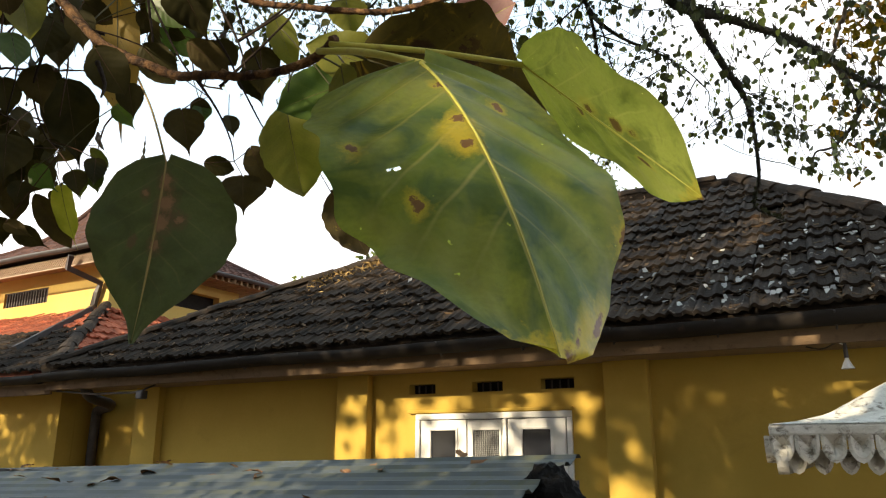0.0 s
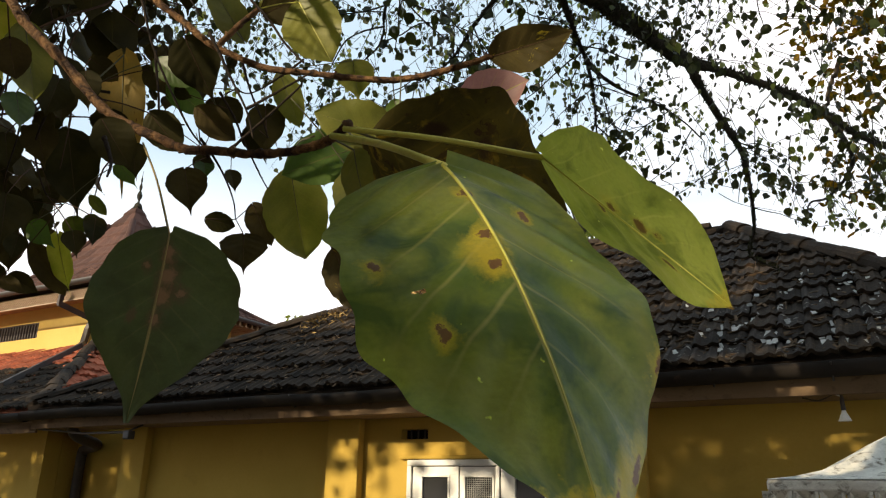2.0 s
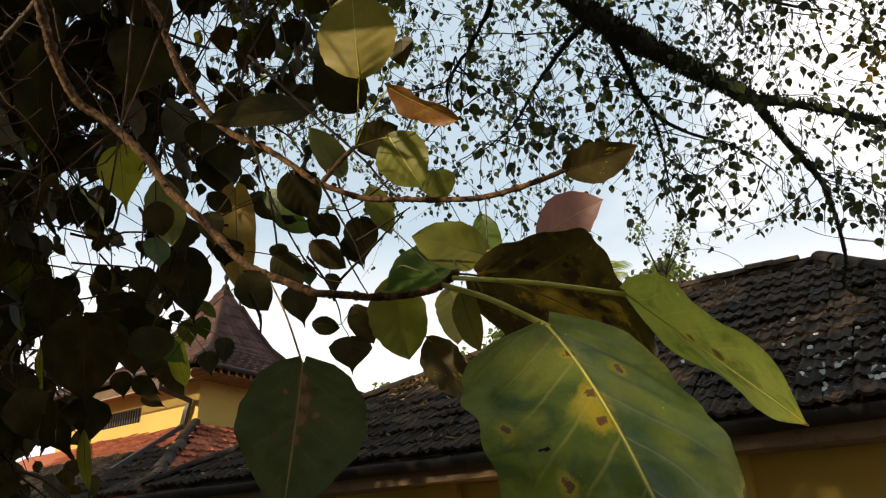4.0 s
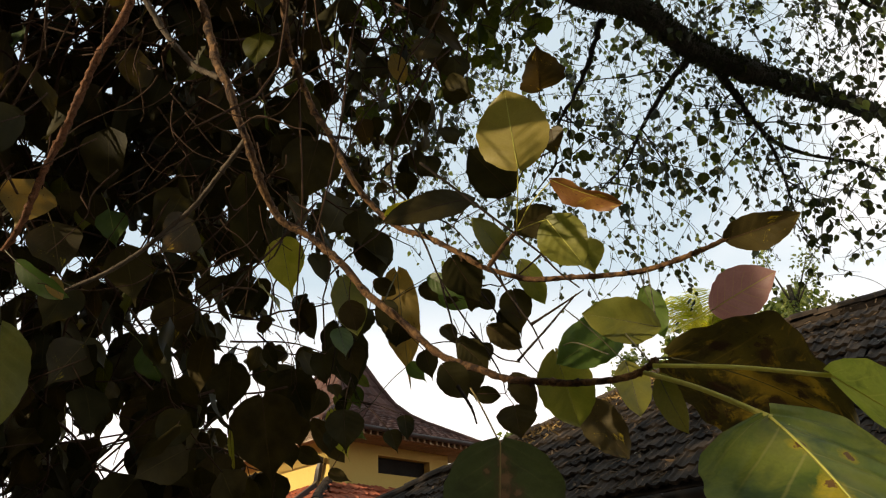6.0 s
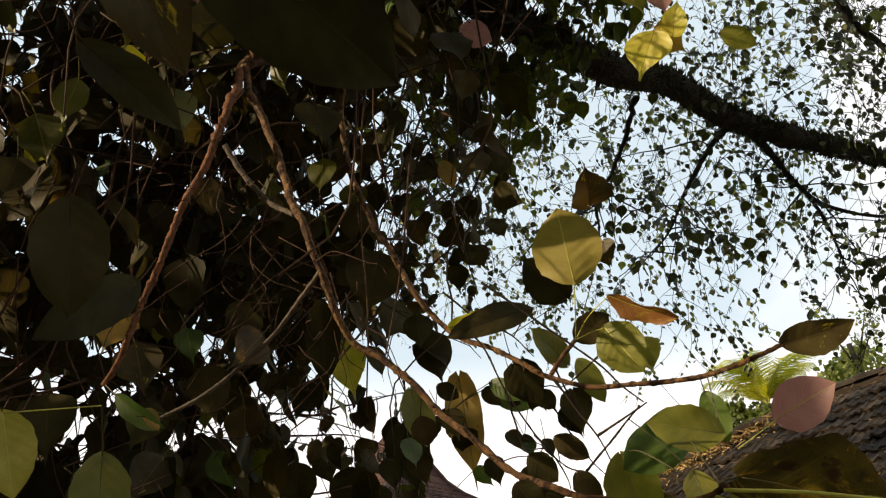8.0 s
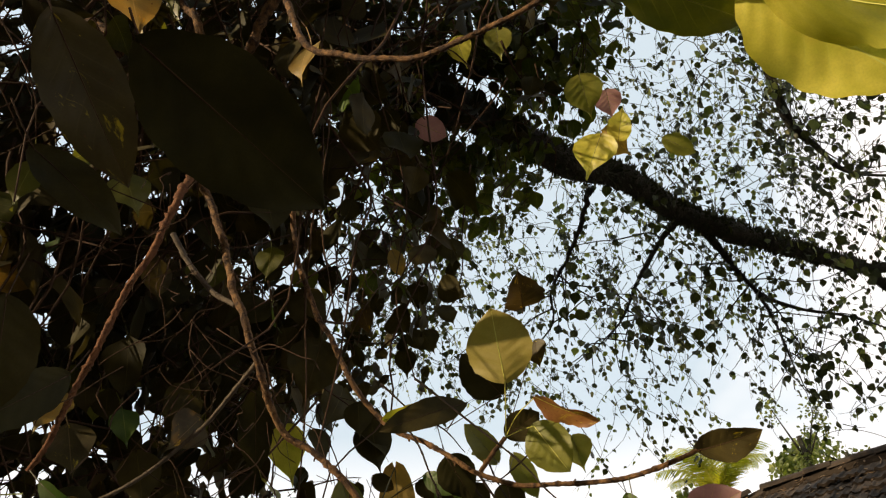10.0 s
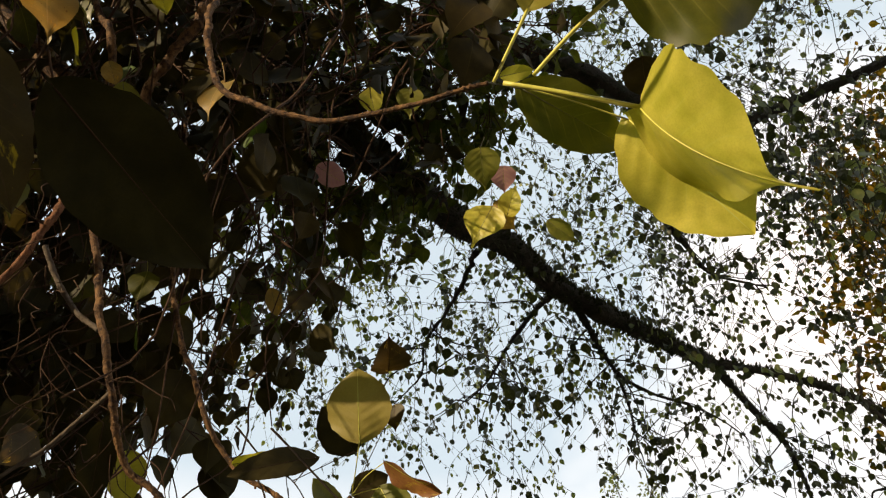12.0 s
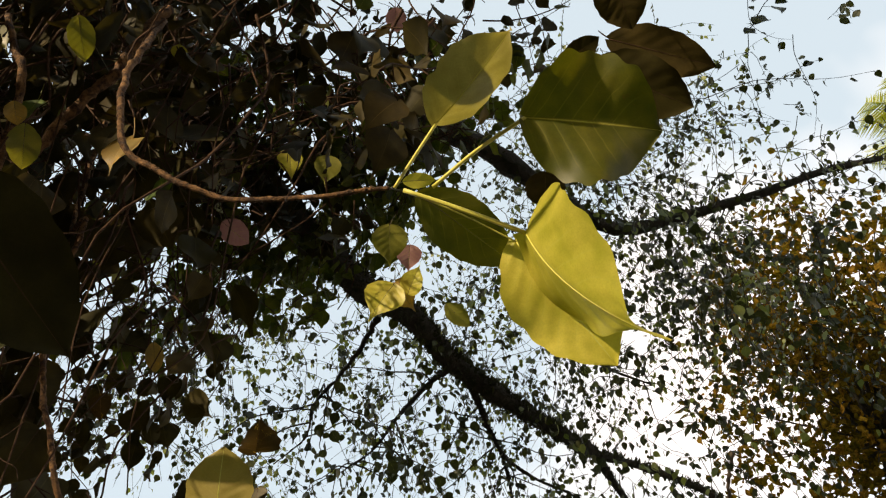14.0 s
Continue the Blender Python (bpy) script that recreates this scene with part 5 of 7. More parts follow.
# thin dark branchlets between the near twigs
for pts in ([(-0.557, 0.349, 2.309), (-0.510, 0.401, 2.244), (-0.461, 0.442, 2.179), (-0.433, 0.449, 2.139), (-0.406, 0.448, 2.108)],
            [(-0.692, 0.444, 2.324), (-0.666, 0.455, 2.277), (-0.647, 0.468, 2.211), (-0.614, 0.497, 2.125), (-0.579, 0.501, 2.084), (-0.541, 0.499, 2.065)],
            [(-0.538, 0.449, 2.184), (-0.519, 0.464, 2.139), (-0.499, 0.475, 2.098), (-0.486, 0.475, 2.063)],
            [(-0.501, 0.477, 2.099), (-0.461, 0.476, 2.107), (-0.418, 0.474, 2.117)],
            [(-0.726, 0.432, 2.398), (-0.686, 0.464, 2.341), (-0.638, 0.487, 2.300), (-0.605, 0.496, 2.254)],
            [(-0.542, 0.497, 2.067), (-0.505, 0.495, 2.089), (-0.457, 0.496, 2.117), (-0.437, 0.486, 2.121)],
            [(-0.654, 0.475, 2.215), (-0.647, 0.484, 2.162), (-0.637, 0.487, 2.123), (-0.607, 0.493, 2.115)],
            [(-0.475, 0.312, 1.985), (-0.453, 0.305, 1.958), (-0.435, 0.292, 1.938)],
            [(-0.687, 0.638, 2.313), (-0.703, 0.675, 2.284), (-0.711, 0.718, 2.253), (-0.722, 0.744, 2.240)],
            [(-0.723, 0.643, 2.264), (-0.727, 0.677, 2.242), (-0.733, 0.711, 2.214), (-0.731, 0.763, 2.166), (-0.719, 0.811, 2.131)],
            [(-0.759, 0.649, 2.205), (-0.760, 0.698, 2.173), (-0.768, 0.733, 2.144), (-0.782, 0.756, 2.123)],
            [(-0.624, 0.695, 2.318), (-0.665, 0.696, 2.303), (-0.713, 0.691, 2.286), (-0.740, 0.684, 2.295)],
            [(-0.848, 0.440, 2.287), (-0.882, 0.471, 2.241), (-0.924, 0.494, 2.181), (-0.957, 0.508, 2.137)],
            [(-0.819, 0.543, 2.237), (-0.863, 0.507, 2.239), (-0.908, 0.494, 2.211), (-0.944, 0.491, 2.184)],
            [(-0.871, 0.495, 2.201), (-0.905, 0.509, 2.159), (-0.925, 0.547, 2.113), (-0.930, 0.577, 2.108)]):
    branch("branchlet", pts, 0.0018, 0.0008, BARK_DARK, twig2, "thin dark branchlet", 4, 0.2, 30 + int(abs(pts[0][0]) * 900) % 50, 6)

# a side twig added out of view towards the sun, to throw shadow across the sunlit leaves
twig11, twig11_line = branch("branch", [(-0.420, -0.120, 2.900), (-0.330, -0.200, 2.800), (-0.190, -0.290, 2.715), (-0.060, -0.360, 2.680), (0.020, -0.400, 2.690)], 0.0055, 0.0035, BARK_TWIG, tree, "brown side twig added out of view to cast shadow", 5, 0.2, 25)
leaf(twig11, (-0.150, -0.300, 2.770), (-0.130, -0.280, 2.860), (-0.40, -0.85, 0.33), 0.7, LEAF_GREEN, "green leaf added out of view to cast shadow", stem=(-0.190, -0.290, 2.715))
leaf(twig11, (0.010, -0.380, 2.650), (0.030, -0.350, 2.570), (-0.40, -0.85, 0.33), 0.5, LEAF_GREEN, "green leaf added out of view to cast shadow", stem=(-0.010, -0.380, 2.684))

leaf(twig1, (-0.170, 0.286, 1.888), (-0.085, 0.2355, 1.730), (0.58, -0.63, 0.51), 0.69, LEAF_HERO, "large glossy green leaf with yellow and brown spots", stem=(-0.287, 0.345, 1.959), shape=STUB, fold=-0.27, bend=0.08, wave=0.048, stem_mat=STEM_YELLOW, stem_r=0.0018, quilt=0.012, holes=((0.79, 0.48, 0.0085),), fine=3)
leaf(twig1, (-0.154, 0.381, 1.930), (-0.056, 0.385, 1.827), (-0.66, -0.38, -0.65), 0.7, LEAF_PALE_SPOT, "pale green leaf with brown blemishes", stem=(-0.280, 0.348, 1.964), fold=-0.12, bend=0.0, stem_mat=STEM_YELLOW, stem_r=0.0018)
leaf(twig1, (-0.514, 0.416, 1.948), (-0.542, 0.422, 1.788), (0.36, -0.93, -0.09), 0.86, LEAF_SHADE, "dull green leaf with a brown vein, in shade", stem=(-0.607, 0.445, 2.071), shape=CORDATE, fold=-0.14, bend=-0.02, stem_mat=STEM_TAN)
leaf(twig1, (-0.294, 0.409, 1.987), (-0.177, 0.487, 1.905), (-0.13, -0.61, -0.78), 0.95, LEAF_BROWN, "browning leaf with yellow blotches and a sun stripe in its colour", stem=(-0.292, 0.365, 1.975), fold=0.03, bend=-0.09, wave=0.06)
leaf(twig1, (-0.302, 0.549, 2.074), (-0.223, 0.539, 2.089), (-0.07, -0.97, -0.24), 0.7, LEAF_PINK, "young pinkish leaf with a yellow vein", stem=(-0.302, 0.439, 2.022), stem_mat=STEM_YELLOW)
leaf(twig1, (-0.610, 0.674, 2.135), (-0.621, 0.731, 2.031), (0.49, -0.74, -0.46), 0.71, LEAF_OLIVE, "olive green leaf", stem=(-0.365, 0.421, 2.012), shape=OVATE, fold=0.3, bend=0.06)
leaf(twig1, (-0.483, 0.655, 2.133), (-0.556, 0.597, 2.086), (0.60, -0.80, 0.05), 0.7, LEAF_GREEN, "green leaf", stem=(-0.292, 0.365, 1.975))
leaf(twig1, (-0.424, 0.554, 2.045), (-0.418, 0.556, 1.979), (0.78, -0.62, 0.05), 0.66, LEAF_OLIVE, "olive green leaf")
leaf(twig1, (-0.398, 0.599, 2.094), (-0.468, 0.541, 2.119), (0.58, -0.79, -0.21), 0.62, LEAF_OLIVE, "olive green leaf", fold=0.2)
leaf(twig1, (-0.417, 0.619, 2.159), (-0.408, 0.632, 2.090), (0.45, -0.89, -0.10), 0.5, LEAF_GREEN, "green leaf")
leaf(twig1, (-0.797, 1.017, 2.154), (-0.733, 1.045, 2.034), (0.43, -0.90, 0.02), 0.58, LEAF_BRONZE, "small bronze-green leaf", wave=0.05, stem_mat=BARK_SHADED)
leaf(twig1, (-0.291, 0.376, 1.963), (-0.268, 0.366, 1.906), (-0.10, -0.99, 0.13), 0.42, LEAF_OLIVE, "narrow pale leaf")
leaf(twig2, (-0.873, 0.590, 2.339), (-0.914, 0.656, 2.141), (0.52, -0.80, -0.25), 0.32, LEAF_TAN, "yellowing tan leaf with a long drip tip", shape=LONG, fold=0.15, bend=0.02)
leaf(twig1, (-1.275, 0.600, 2.570), (-1.282, 0.642, 2.433), (0.67, -0.70, -0.25), 0.64, LEAF_PALE, "bright yellow-green leaf", shape=HEART)
leaf(twig1, (-0.706, 0.185, 2.294), (-0.742, 0.221, 2.198), (0.76, -0.46, -0.46), 0.44, LEAF_DARKENED, "hanging shaded leaf", stem_mat=BARK_SHADED)
leaf(twig8, (-0.485, 0.462, 2.315), (-0.466, 0.425, 2.415), (0.35, -0.82, -0.40), 0.94, LEAF_PALE2, "broad pale olive leaf crossed by a shadow", stem=(-0.545, 0.523, 2.264), shape=OVATE, fold=-0.10, bend=0.02, stem_mat=STEM_YELLOW)
leaf(twig8, (-0.418, 0.439, 2.254), (-0.352, 0.481, 2.207), (-0.23, -0.55, -0.80), 0.42, LEAF_RUST, "curled rust-brown leaf", stem=(-0.545, 0.523, 2.264), fold=0.5, wave=0.07, stem_mat=STEM_YELLOW)
leaf(twig8, (-0.506, 0.545, 2.274), (-0.472, 0.570, 2.198), (0.38, -0.91, -0.13), 0.8, LEAF_OLIVE, "olive green oval leaf", stem=(-0.545, 0.523, 2.264), stem_mat=STEM_YELLOW)
leaf(twig8, (-0.579, 0.538, 2.240), (-0.591, 0.483, 2.291), (0.83, -0.46, -0.31), 0.55, LEAF_OLIVE, "olive leaf in shade")
leaf(twig8, (-0.566, 0.552, 2.282), (-0.513, 0.573, 2.308), (0.52, -0.73, -0.45), 0.75, LEAF_DARKENED, "dark green leaf", stem_mat=BARK_SHADED)
leaf(twig8, (-0.594, 0.583, 2.375), (-0.617, 0.516, 2.438), (0.54, -0.67, -0.51), 0.8, LEAF_DARKENED, "dark green leaf", stem_mat=BARK_SHADED)
leaf(twig2, (-0.699, 0.552, 2.289), (-0.686, 0.604, 2.215), (0.61, -0.69, -0.39), 0.72, LEAF_DARKENED, "hanging dark green leaf", shape=HEART, stem_mat=BARK_SHADED)
leaf(twig2, (-0.297, 0.625, 2.186), (-0.201, 0.605, 2.175), (-0.22, -0.64, -0.74), 0.5, LEAF_BRONZE, "dark olive leaf with a sunlit rim", fold=0.25, stem_mat=BARK_SHADED)
leaf(twig2, (-0.599, 0.493, 2.331), (-0.665, 0.375, 2.274), (0.84, -0.53, 0.13), 0.34, LEAF_DARKENED, "long shaded leaf", stem_mat=BARK_SHADED)
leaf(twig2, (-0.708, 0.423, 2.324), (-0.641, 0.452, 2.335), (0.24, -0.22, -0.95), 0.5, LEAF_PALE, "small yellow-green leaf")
leaf(twig2, (-0.871, 0.407, 2.538), (-0.924, 0.410, 2.425), (0.78, -0.50, -0.38), 0.85, LEAF_DARKENED, "broad dark leaf in shade", shape=HEART, stem_mat=BARK_SHADED)
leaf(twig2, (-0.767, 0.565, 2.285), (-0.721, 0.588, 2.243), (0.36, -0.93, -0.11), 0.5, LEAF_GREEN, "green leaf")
leaf(twig2, (-0.568, 0.473, 2.115), (-0.541, 0.506, 2.086), (0.59, -0.74, -0.31), 0.6, LEAF_DARKENED, "dark green leaf", stem_mat=BARK_SHADED)
leaf(twig2, (-0.568, 0.418, 2.082), (-0.550, 0.446, 2.049), (0.63, -0.72, -0.29), 0.75, LEAF_DARKENED, "dark green leaf", stem_mat=BARK_SHADED)
leaf(twig1, (-0.523, 0.340, 2.026), (-0.511, 0.364, 1.991), (0.65, -0.71, -0.26), 0.8, LEAF_DARKENED, "dark green leaf", stem_mat=BARK_SHADED)
leaf(twig1, (-0.684, 0.336, 2.153), (-0.688, 0.352, 2.117), (0.72, -0.60, -0.35), 0.9, LEAF_DARKENED, "dark green leaf", stem_mat=BARK_SHADED)
leaf(twig4, (-0.908, -0.000, 2.108), (-0.888, 0.009, 1.976), (0.94, -0.30, 0.13), 0.52, LEAF_OLIVE, "green leaf hanging from a thin stalk", stem=(-0.819, -0.038, 2.138))
leaf(twig4, (-0.892, -0.125, 2.135), (-0.885, -0.092, 2.039), (0.97, -0.26, -0.02), 0.6, LEAF_PALE, "bright yellow-green leaf", stem=(-0.819, -0.038, 2.138), stem_mat=STEM_YELLOW)
leaf(twig4, (-0.874, -0.006, 2.174), (-0.831, 0.045, 2.129), (0.27, -0.75, -0.61), 0.42, LEAF_GREEN, "yellowing green leaf", fold=0.3)
leaf(twig4, (-0.850, 0.025, 2.156), (-0.835, 0.039, 2.126), (0.79, -0.60, 0.12), 0.5, LEAF_TAN, "small tan leaf")
leaf(twig4, (-0.560, -0.101, 2.160), (-0.550, -0.175, 2.079), (0.97, 0.24, -0.09), 0.4, LEAF_DARKENED, "grey-green leaf in shade", stem_mat=BARK_SHADED)
leaf(twig4, (-0.458, -0.190, 2.156), (-0.484, -0.167, 2.073), (0.92, -0.18, -0.34), 0.62, LEAF_DARKENED, "dark leaf in shade", stem_mat=BARK_SHADED)
leaf(arm, (-0.240, -0.204, 2.251), (-0.236, -0.045, 2.188), (0.62, -0.30, -0.72), 0.56, LEAF_DARKENED, "large dark leaf in deep shade", stem_mat=BARK_SHADED)
leaf(arm, (-0.344, -0.253, 2.355), (-0.362, -0.152, 2.233), (0.79, -0.41, -0.46), 0.42, LEAF_BRONZE, "dull bronze leaf in shade", stem_mat=BARK_SHADED)
leaf(arm, (-0.441, -0.215, 2.297), (-0.415, -0.131, 2.226), (0.93, -0.35, -0.07), 0.4, LEAF_DARKENED, "dark leaf in shade", stem_mat=BARK_SHADED)
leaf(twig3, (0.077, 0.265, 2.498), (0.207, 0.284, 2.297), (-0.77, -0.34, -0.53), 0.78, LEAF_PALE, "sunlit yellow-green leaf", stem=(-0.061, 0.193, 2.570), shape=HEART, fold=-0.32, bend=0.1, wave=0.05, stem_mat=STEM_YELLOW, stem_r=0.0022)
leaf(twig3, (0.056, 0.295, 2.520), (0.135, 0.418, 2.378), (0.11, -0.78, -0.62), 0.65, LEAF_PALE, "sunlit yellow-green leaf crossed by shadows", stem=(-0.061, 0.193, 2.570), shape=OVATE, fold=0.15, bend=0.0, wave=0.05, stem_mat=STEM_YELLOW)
leaf(twig3, (0.114, 0.195, 2.637), (0.276, 0.275, 2.619), (0.27, -0.70, -0.66), 0.98, LEAF_OLIVE_SHADED, "broad green leaf lit from above", stem=(-0.025, 0.206, 2.573), fold=0.35, wave=0.06, stem_mat=STEM_YELLOW, stem_r=0.0022)
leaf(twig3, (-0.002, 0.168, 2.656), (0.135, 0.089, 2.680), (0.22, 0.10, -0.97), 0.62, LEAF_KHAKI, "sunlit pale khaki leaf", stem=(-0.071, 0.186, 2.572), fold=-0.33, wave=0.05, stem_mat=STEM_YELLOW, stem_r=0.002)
leaf(twig3, (-0.056, 0.237, 2.604), (0.028, 0.375, 2.563), (0.35, -0.46, -0.82), 0.52, LEAF_OLIVE_SHADED, "green leaf in shade", stem=(-0.077, 0.184, 2.571))
leaf(twig3, (-0.074, 0.219, 2.624), (-0.033, 0.235, 2.626), (0.26, -0.57, -0.78), 0.5, LEAF_PALE, "small yellow-green leaf")
leaf(twig3, (0.254, 0.284, 2.894), (0.393, 0.358, 2.831), (-0.09, -0.55, -0.83), 0.45, LEAF_DARKENED, "dark green leaf", stem_mat=BARK_SHADED)
leaf(twig3, (0.216, 0.285, 2.835), (0.340, 0.370, 2.768), (-0.05, -0.58, -0.82), 0.6, LEAF_DARKENED, "dark green leaf", stem_mat=BARK_SHADED)
leaf(twig3, (0.281, 0.176, 2.896), (0.288, 0.255, 2.851), (-0.06, -0.48, -0.87), 0.85, LEAF_DARKENED, "dark green leaf", stem_mat=BARK_SHADED)
leaf(twig3, (0.176, 0.292, 2.890), (0.239, 0.276, 2.900), (0.01, -0.52, -0.86), 0.6, LEAF_DARKENED, "dark green leaf", stem_mat=BARK_SHADED)
leaf(twig3, (0.065, 0.576, 2.986), (0.043, 0.628, 2.938), (0.11, -0.64, -0.76), 1.1, LEAF_DARKENED, "dark green leaf", stem_mat=BARK_SHADED)
leaf(twig3, (-0.912, 0.939, 4.032), (-0.928, 1.007, 3.931), (0.48, -0.70, -0.54), 0.75, LEAF_PALE, "small yellow-green leaf", shape=HEART)
leaf(twig3, (-0.741, 0.953, 3.917), (-0.770, 0.997, 3.810), (0.52, -0.73, -0.44), 0.8, LEAF_OLIVE, "small olive leaf", shape=HEART)
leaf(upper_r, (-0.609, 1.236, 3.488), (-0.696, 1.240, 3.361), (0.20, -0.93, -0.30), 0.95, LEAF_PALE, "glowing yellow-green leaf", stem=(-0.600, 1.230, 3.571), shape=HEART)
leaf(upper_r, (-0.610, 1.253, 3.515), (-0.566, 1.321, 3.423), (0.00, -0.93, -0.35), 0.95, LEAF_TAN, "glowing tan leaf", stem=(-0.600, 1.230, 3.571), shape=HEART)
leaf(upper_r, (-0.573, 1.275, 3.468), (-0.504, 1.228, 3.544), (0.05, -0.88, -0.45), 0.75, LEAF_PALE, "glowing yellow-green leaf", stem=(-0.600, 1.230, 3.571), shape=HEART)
leaf(upper_r, (-0.563, 1.103, 3.627), (-0.604, 1.196, 3.528), (0.33, -0.62, -0.72), 0.85, LEAF_OLIVE, "olive leaf", stem=(-0.550, 1.116, 3.690), shape=HEART)
leaf(upper_r, (-0.538, 1.207, 3.619), (-0.570, 1.266, 3.551), (0.31, -0.64, -0.70), 0.9, LEAF_PINK, "young pinkish leaf", shape=HEART)
leaf(upper_r, (-0.452, 1.315, 3.407), (-0.399, 1.385, 3.351), (0.27, -0.71, -0.65), 0.6, LEAF_OLIVE, "olive leaf")
leaf(arm, (-0.894, 0.709, 3.393), (-0.855, 0.788, 3.364), (0.50, -0.51, -0.71), 0.8, LEAF_PINK, "young pinkish leaf")
leaf(arm, (-0.255, 0.491, 3.797), (-0.276, 0.546, 3.767), (0.22, -0.40, -0.89), 0.9, LEAF_PINK, "young reddish leaf")
leaf(arm, (-0.946, 0.654, 2.932), (-0.957, 0.697, 2.878), (0.61, -0.55, -0.57), 0.6, LEAF_TAN, "tan dry leaf")
leaf(arm, (-0.594, -0.042, 3.046), (-0.621, 0.020, 3.009), (0.55, -0.23, -0.80), 0.6, LEAF_OLIVE, "olive leaf in shade")
leaf(arm, (-0.671, 0.018, 2.839), (-0.701, 0.065, 2.792), (0.65, -0.29, -0.71), 0.7, LEAF_OLIVE, "olive leaf in shade")
leaf(arm, (-0.667, -0.018, 2.855), (-0.679, 0.011, 2.834), (0.64, -0.26, -0.73), 0.9, LEAF_TAN, "small tan leaf")
leaf(arm, (-0.669, 0.203, 3.408), (-0.685, 0.227, 3.391), (0.47, -0.30, -0.83), 1.1, LEAF_PALE, "small round yellow-green leaf")
leaf(twig4, (-0.775, 0.394, 2.237), (-0.774, 0.422, 2.151), (0.82, -0.55, -0.17), 0.56, LEAF_OLIVE, "olive green leaf")
leaf(twig4, (-1.621, 1.015, 2.313), (-1.624, 1.083, 2.171), (0.27, -0.94, -0.20), 0.42, LEAF_PALE, "narrow sunlit leaf", shape=LONG)
leaf(twig1, (-0.838, 0.643, 2.310), (-0.797, 0.690, 2.271), (0.55, -0.76, -0.34), 0.55, LEAF_GREEN, "green leaf")
leaf(twig1, (-0.755, 0.627, 2.147), (-0.748, 0.642, 2.083), (0.71, -0.70, -0.08), 0.82, LEAF_DARKENED, "dark heart-shaped leaf", shape=HEART, stem_mat=BARK_SHADED)
leaf(twig1, (-0.777, 0.771, 2.102), (-0.766, 0.767, 2.037), (0.67, -0.72, 0.16), 1.05, LEAF_DARKENED, "dark round leaf", shape=HEART, stem_mat=BARK_SHADED)
leaf(twig1, (-0.882, 0.789, 2.152), (-0.851, 0.825, 2.146), (0.68, -0.65, -0.34), 0.7, LEAF_DARKENED, "dark leaf", stem_mat=BARK_SHADED)
leaf(twig1, (-0.825, 0.832, 2.182), (-0.794, 0.852, 2.112), (0.54, -0.84, -0.00), 0.6, LEAF_DARKENED, "dark leaf", stem_mat=BARK_SHADED)
leaf(twig1, (-1.574, 0.841, 2.380), (-1.610, 0.874, 2.237), (0.65, -0.70, -0.25), 0.92, LEAF_DARKENED, "broad dark hanging leaf", shape=HEART, stem_mat=BARK_SHADED)
leaf(twig1, (-1.628, 0.974, 2.362), (-1.665, 0.963, 2.279), (0.65, -0.70, -0.25), 0.85, LEAF_DARKENED, "dark hanging leaf", shape=HEART, stem_mat=BARK_SHADED)
leaf(twig1, (-1.674, 1.081, 2.390), (-1.682, 1.111, 2.317), (0.65, -0.70, -0.25), 0.72, LEAF_MID, "green hanging leaf", shape=HEART, stem_mat=BARK_SHADED)
leaf(twig1, (-1.650, 1.110, 2.401), (-1.655, 1.140, 2.337), (0.65, -0.70, -0.25), 0.68, LEAF_MID, "green hanging leaf", shape=HEART, stem_mat=BARK_SHADED)
leaf(twig1, (-1.676, 0.930, 2.303), (-1.690, 0.960, 2.206), (0.65, -0.70, -0.25), 0.75, LEAF_DARKENED, "dark hanging leaf", shape=HEART, stem_mat=BARK_SHADED)
leaf(twig1, (-1.696, 1.002, 2.299), (-1.672, 1.097, 2.186), (0.65, -0.70, -0.25), 0.42, LEAF_DARKENED, "dark curled leaf", shape=OVATE, stem_mat=BARK_SHADED)
leaf(twig1, (-1.703, 0.927, 2.223), (-1.709, 0.950, 2.156), (0.65, -0.70, -0.25), 0.80, LEAF_DARKENED, "dark hanging leaf", shape=HEART, stem_mat=BARK_SHADED)
leaf(twig1, (-1.775, 1.009, 2.228), (-1.741, 1.082, 2.192), (0.65, -0.70, -0.25), 0.60, LEAF_DARKENED, "dark hanging leaf", shape=HEART, stem_mat=BARK_SHADED)
leaf(twig1, (-1.610, 0.965, 2.416), (-1.617, 0.981, 2.377), (0.65, -0.70, -0.25), 0.90, LEAF_DARKENED, "small dark leaf", shape=HEART, stem_mat=BARK_SHADED)
leaf(twig1, (-1.563, 1.041, 2.412), (-1.550, 1.085, 2.374), (0.65, -0.70, -0.25), 0.50, LEAF_MID, "small narrow green leaf", shape=OVATE, stem_mat=BARK_SHADED)
leaf(twig1, (-1.326, 0.608, 2.215), (-1.344, 0.661, 2.030), (0.65, -0.70, -0.25), 0.80, LEAF_DARKENED, "dark leaf in shade", shape=HEART, stem_mat=BARK_SHADED)
leaf(twig1, (-1.507, 0.628, 2.342), (-1.538, 0.648, 2.217), (0.65, -0.70, -0.25), 0.80, LEAF_DARKENED, "dark leaf in shade", shape=HEART, stem_mat=BARK_SHADED)
leaf(twig1, (-1.481, 0.489, 2.267), (-1.501, 0.539, 2.118), (0.65, -0.70, -0.25), 0.85, LEAF_DARKENED, "dark leaf in shade", shape=HEART, stem_mat=BARK_SHADED)
leaf(twig1, (-1.514, 0.498, 2.136), (-1.531, 0.525, 1.988), (0.65, -0.70, -0.25), 0.80, LEAF_DARKENED, "dark leaf in shade", shape=HEART, stem_mat=BARK_SHADED)
leaf(twig1, (-1.582, 0.608, 2.118), (-1.585, 0.658, 1.960), (0.65, -0.70, -0.25), 0.70, LEAF_DARKENED, "dark leaf in shade", shape=HEART, stem_mat=BARK_SHADED)
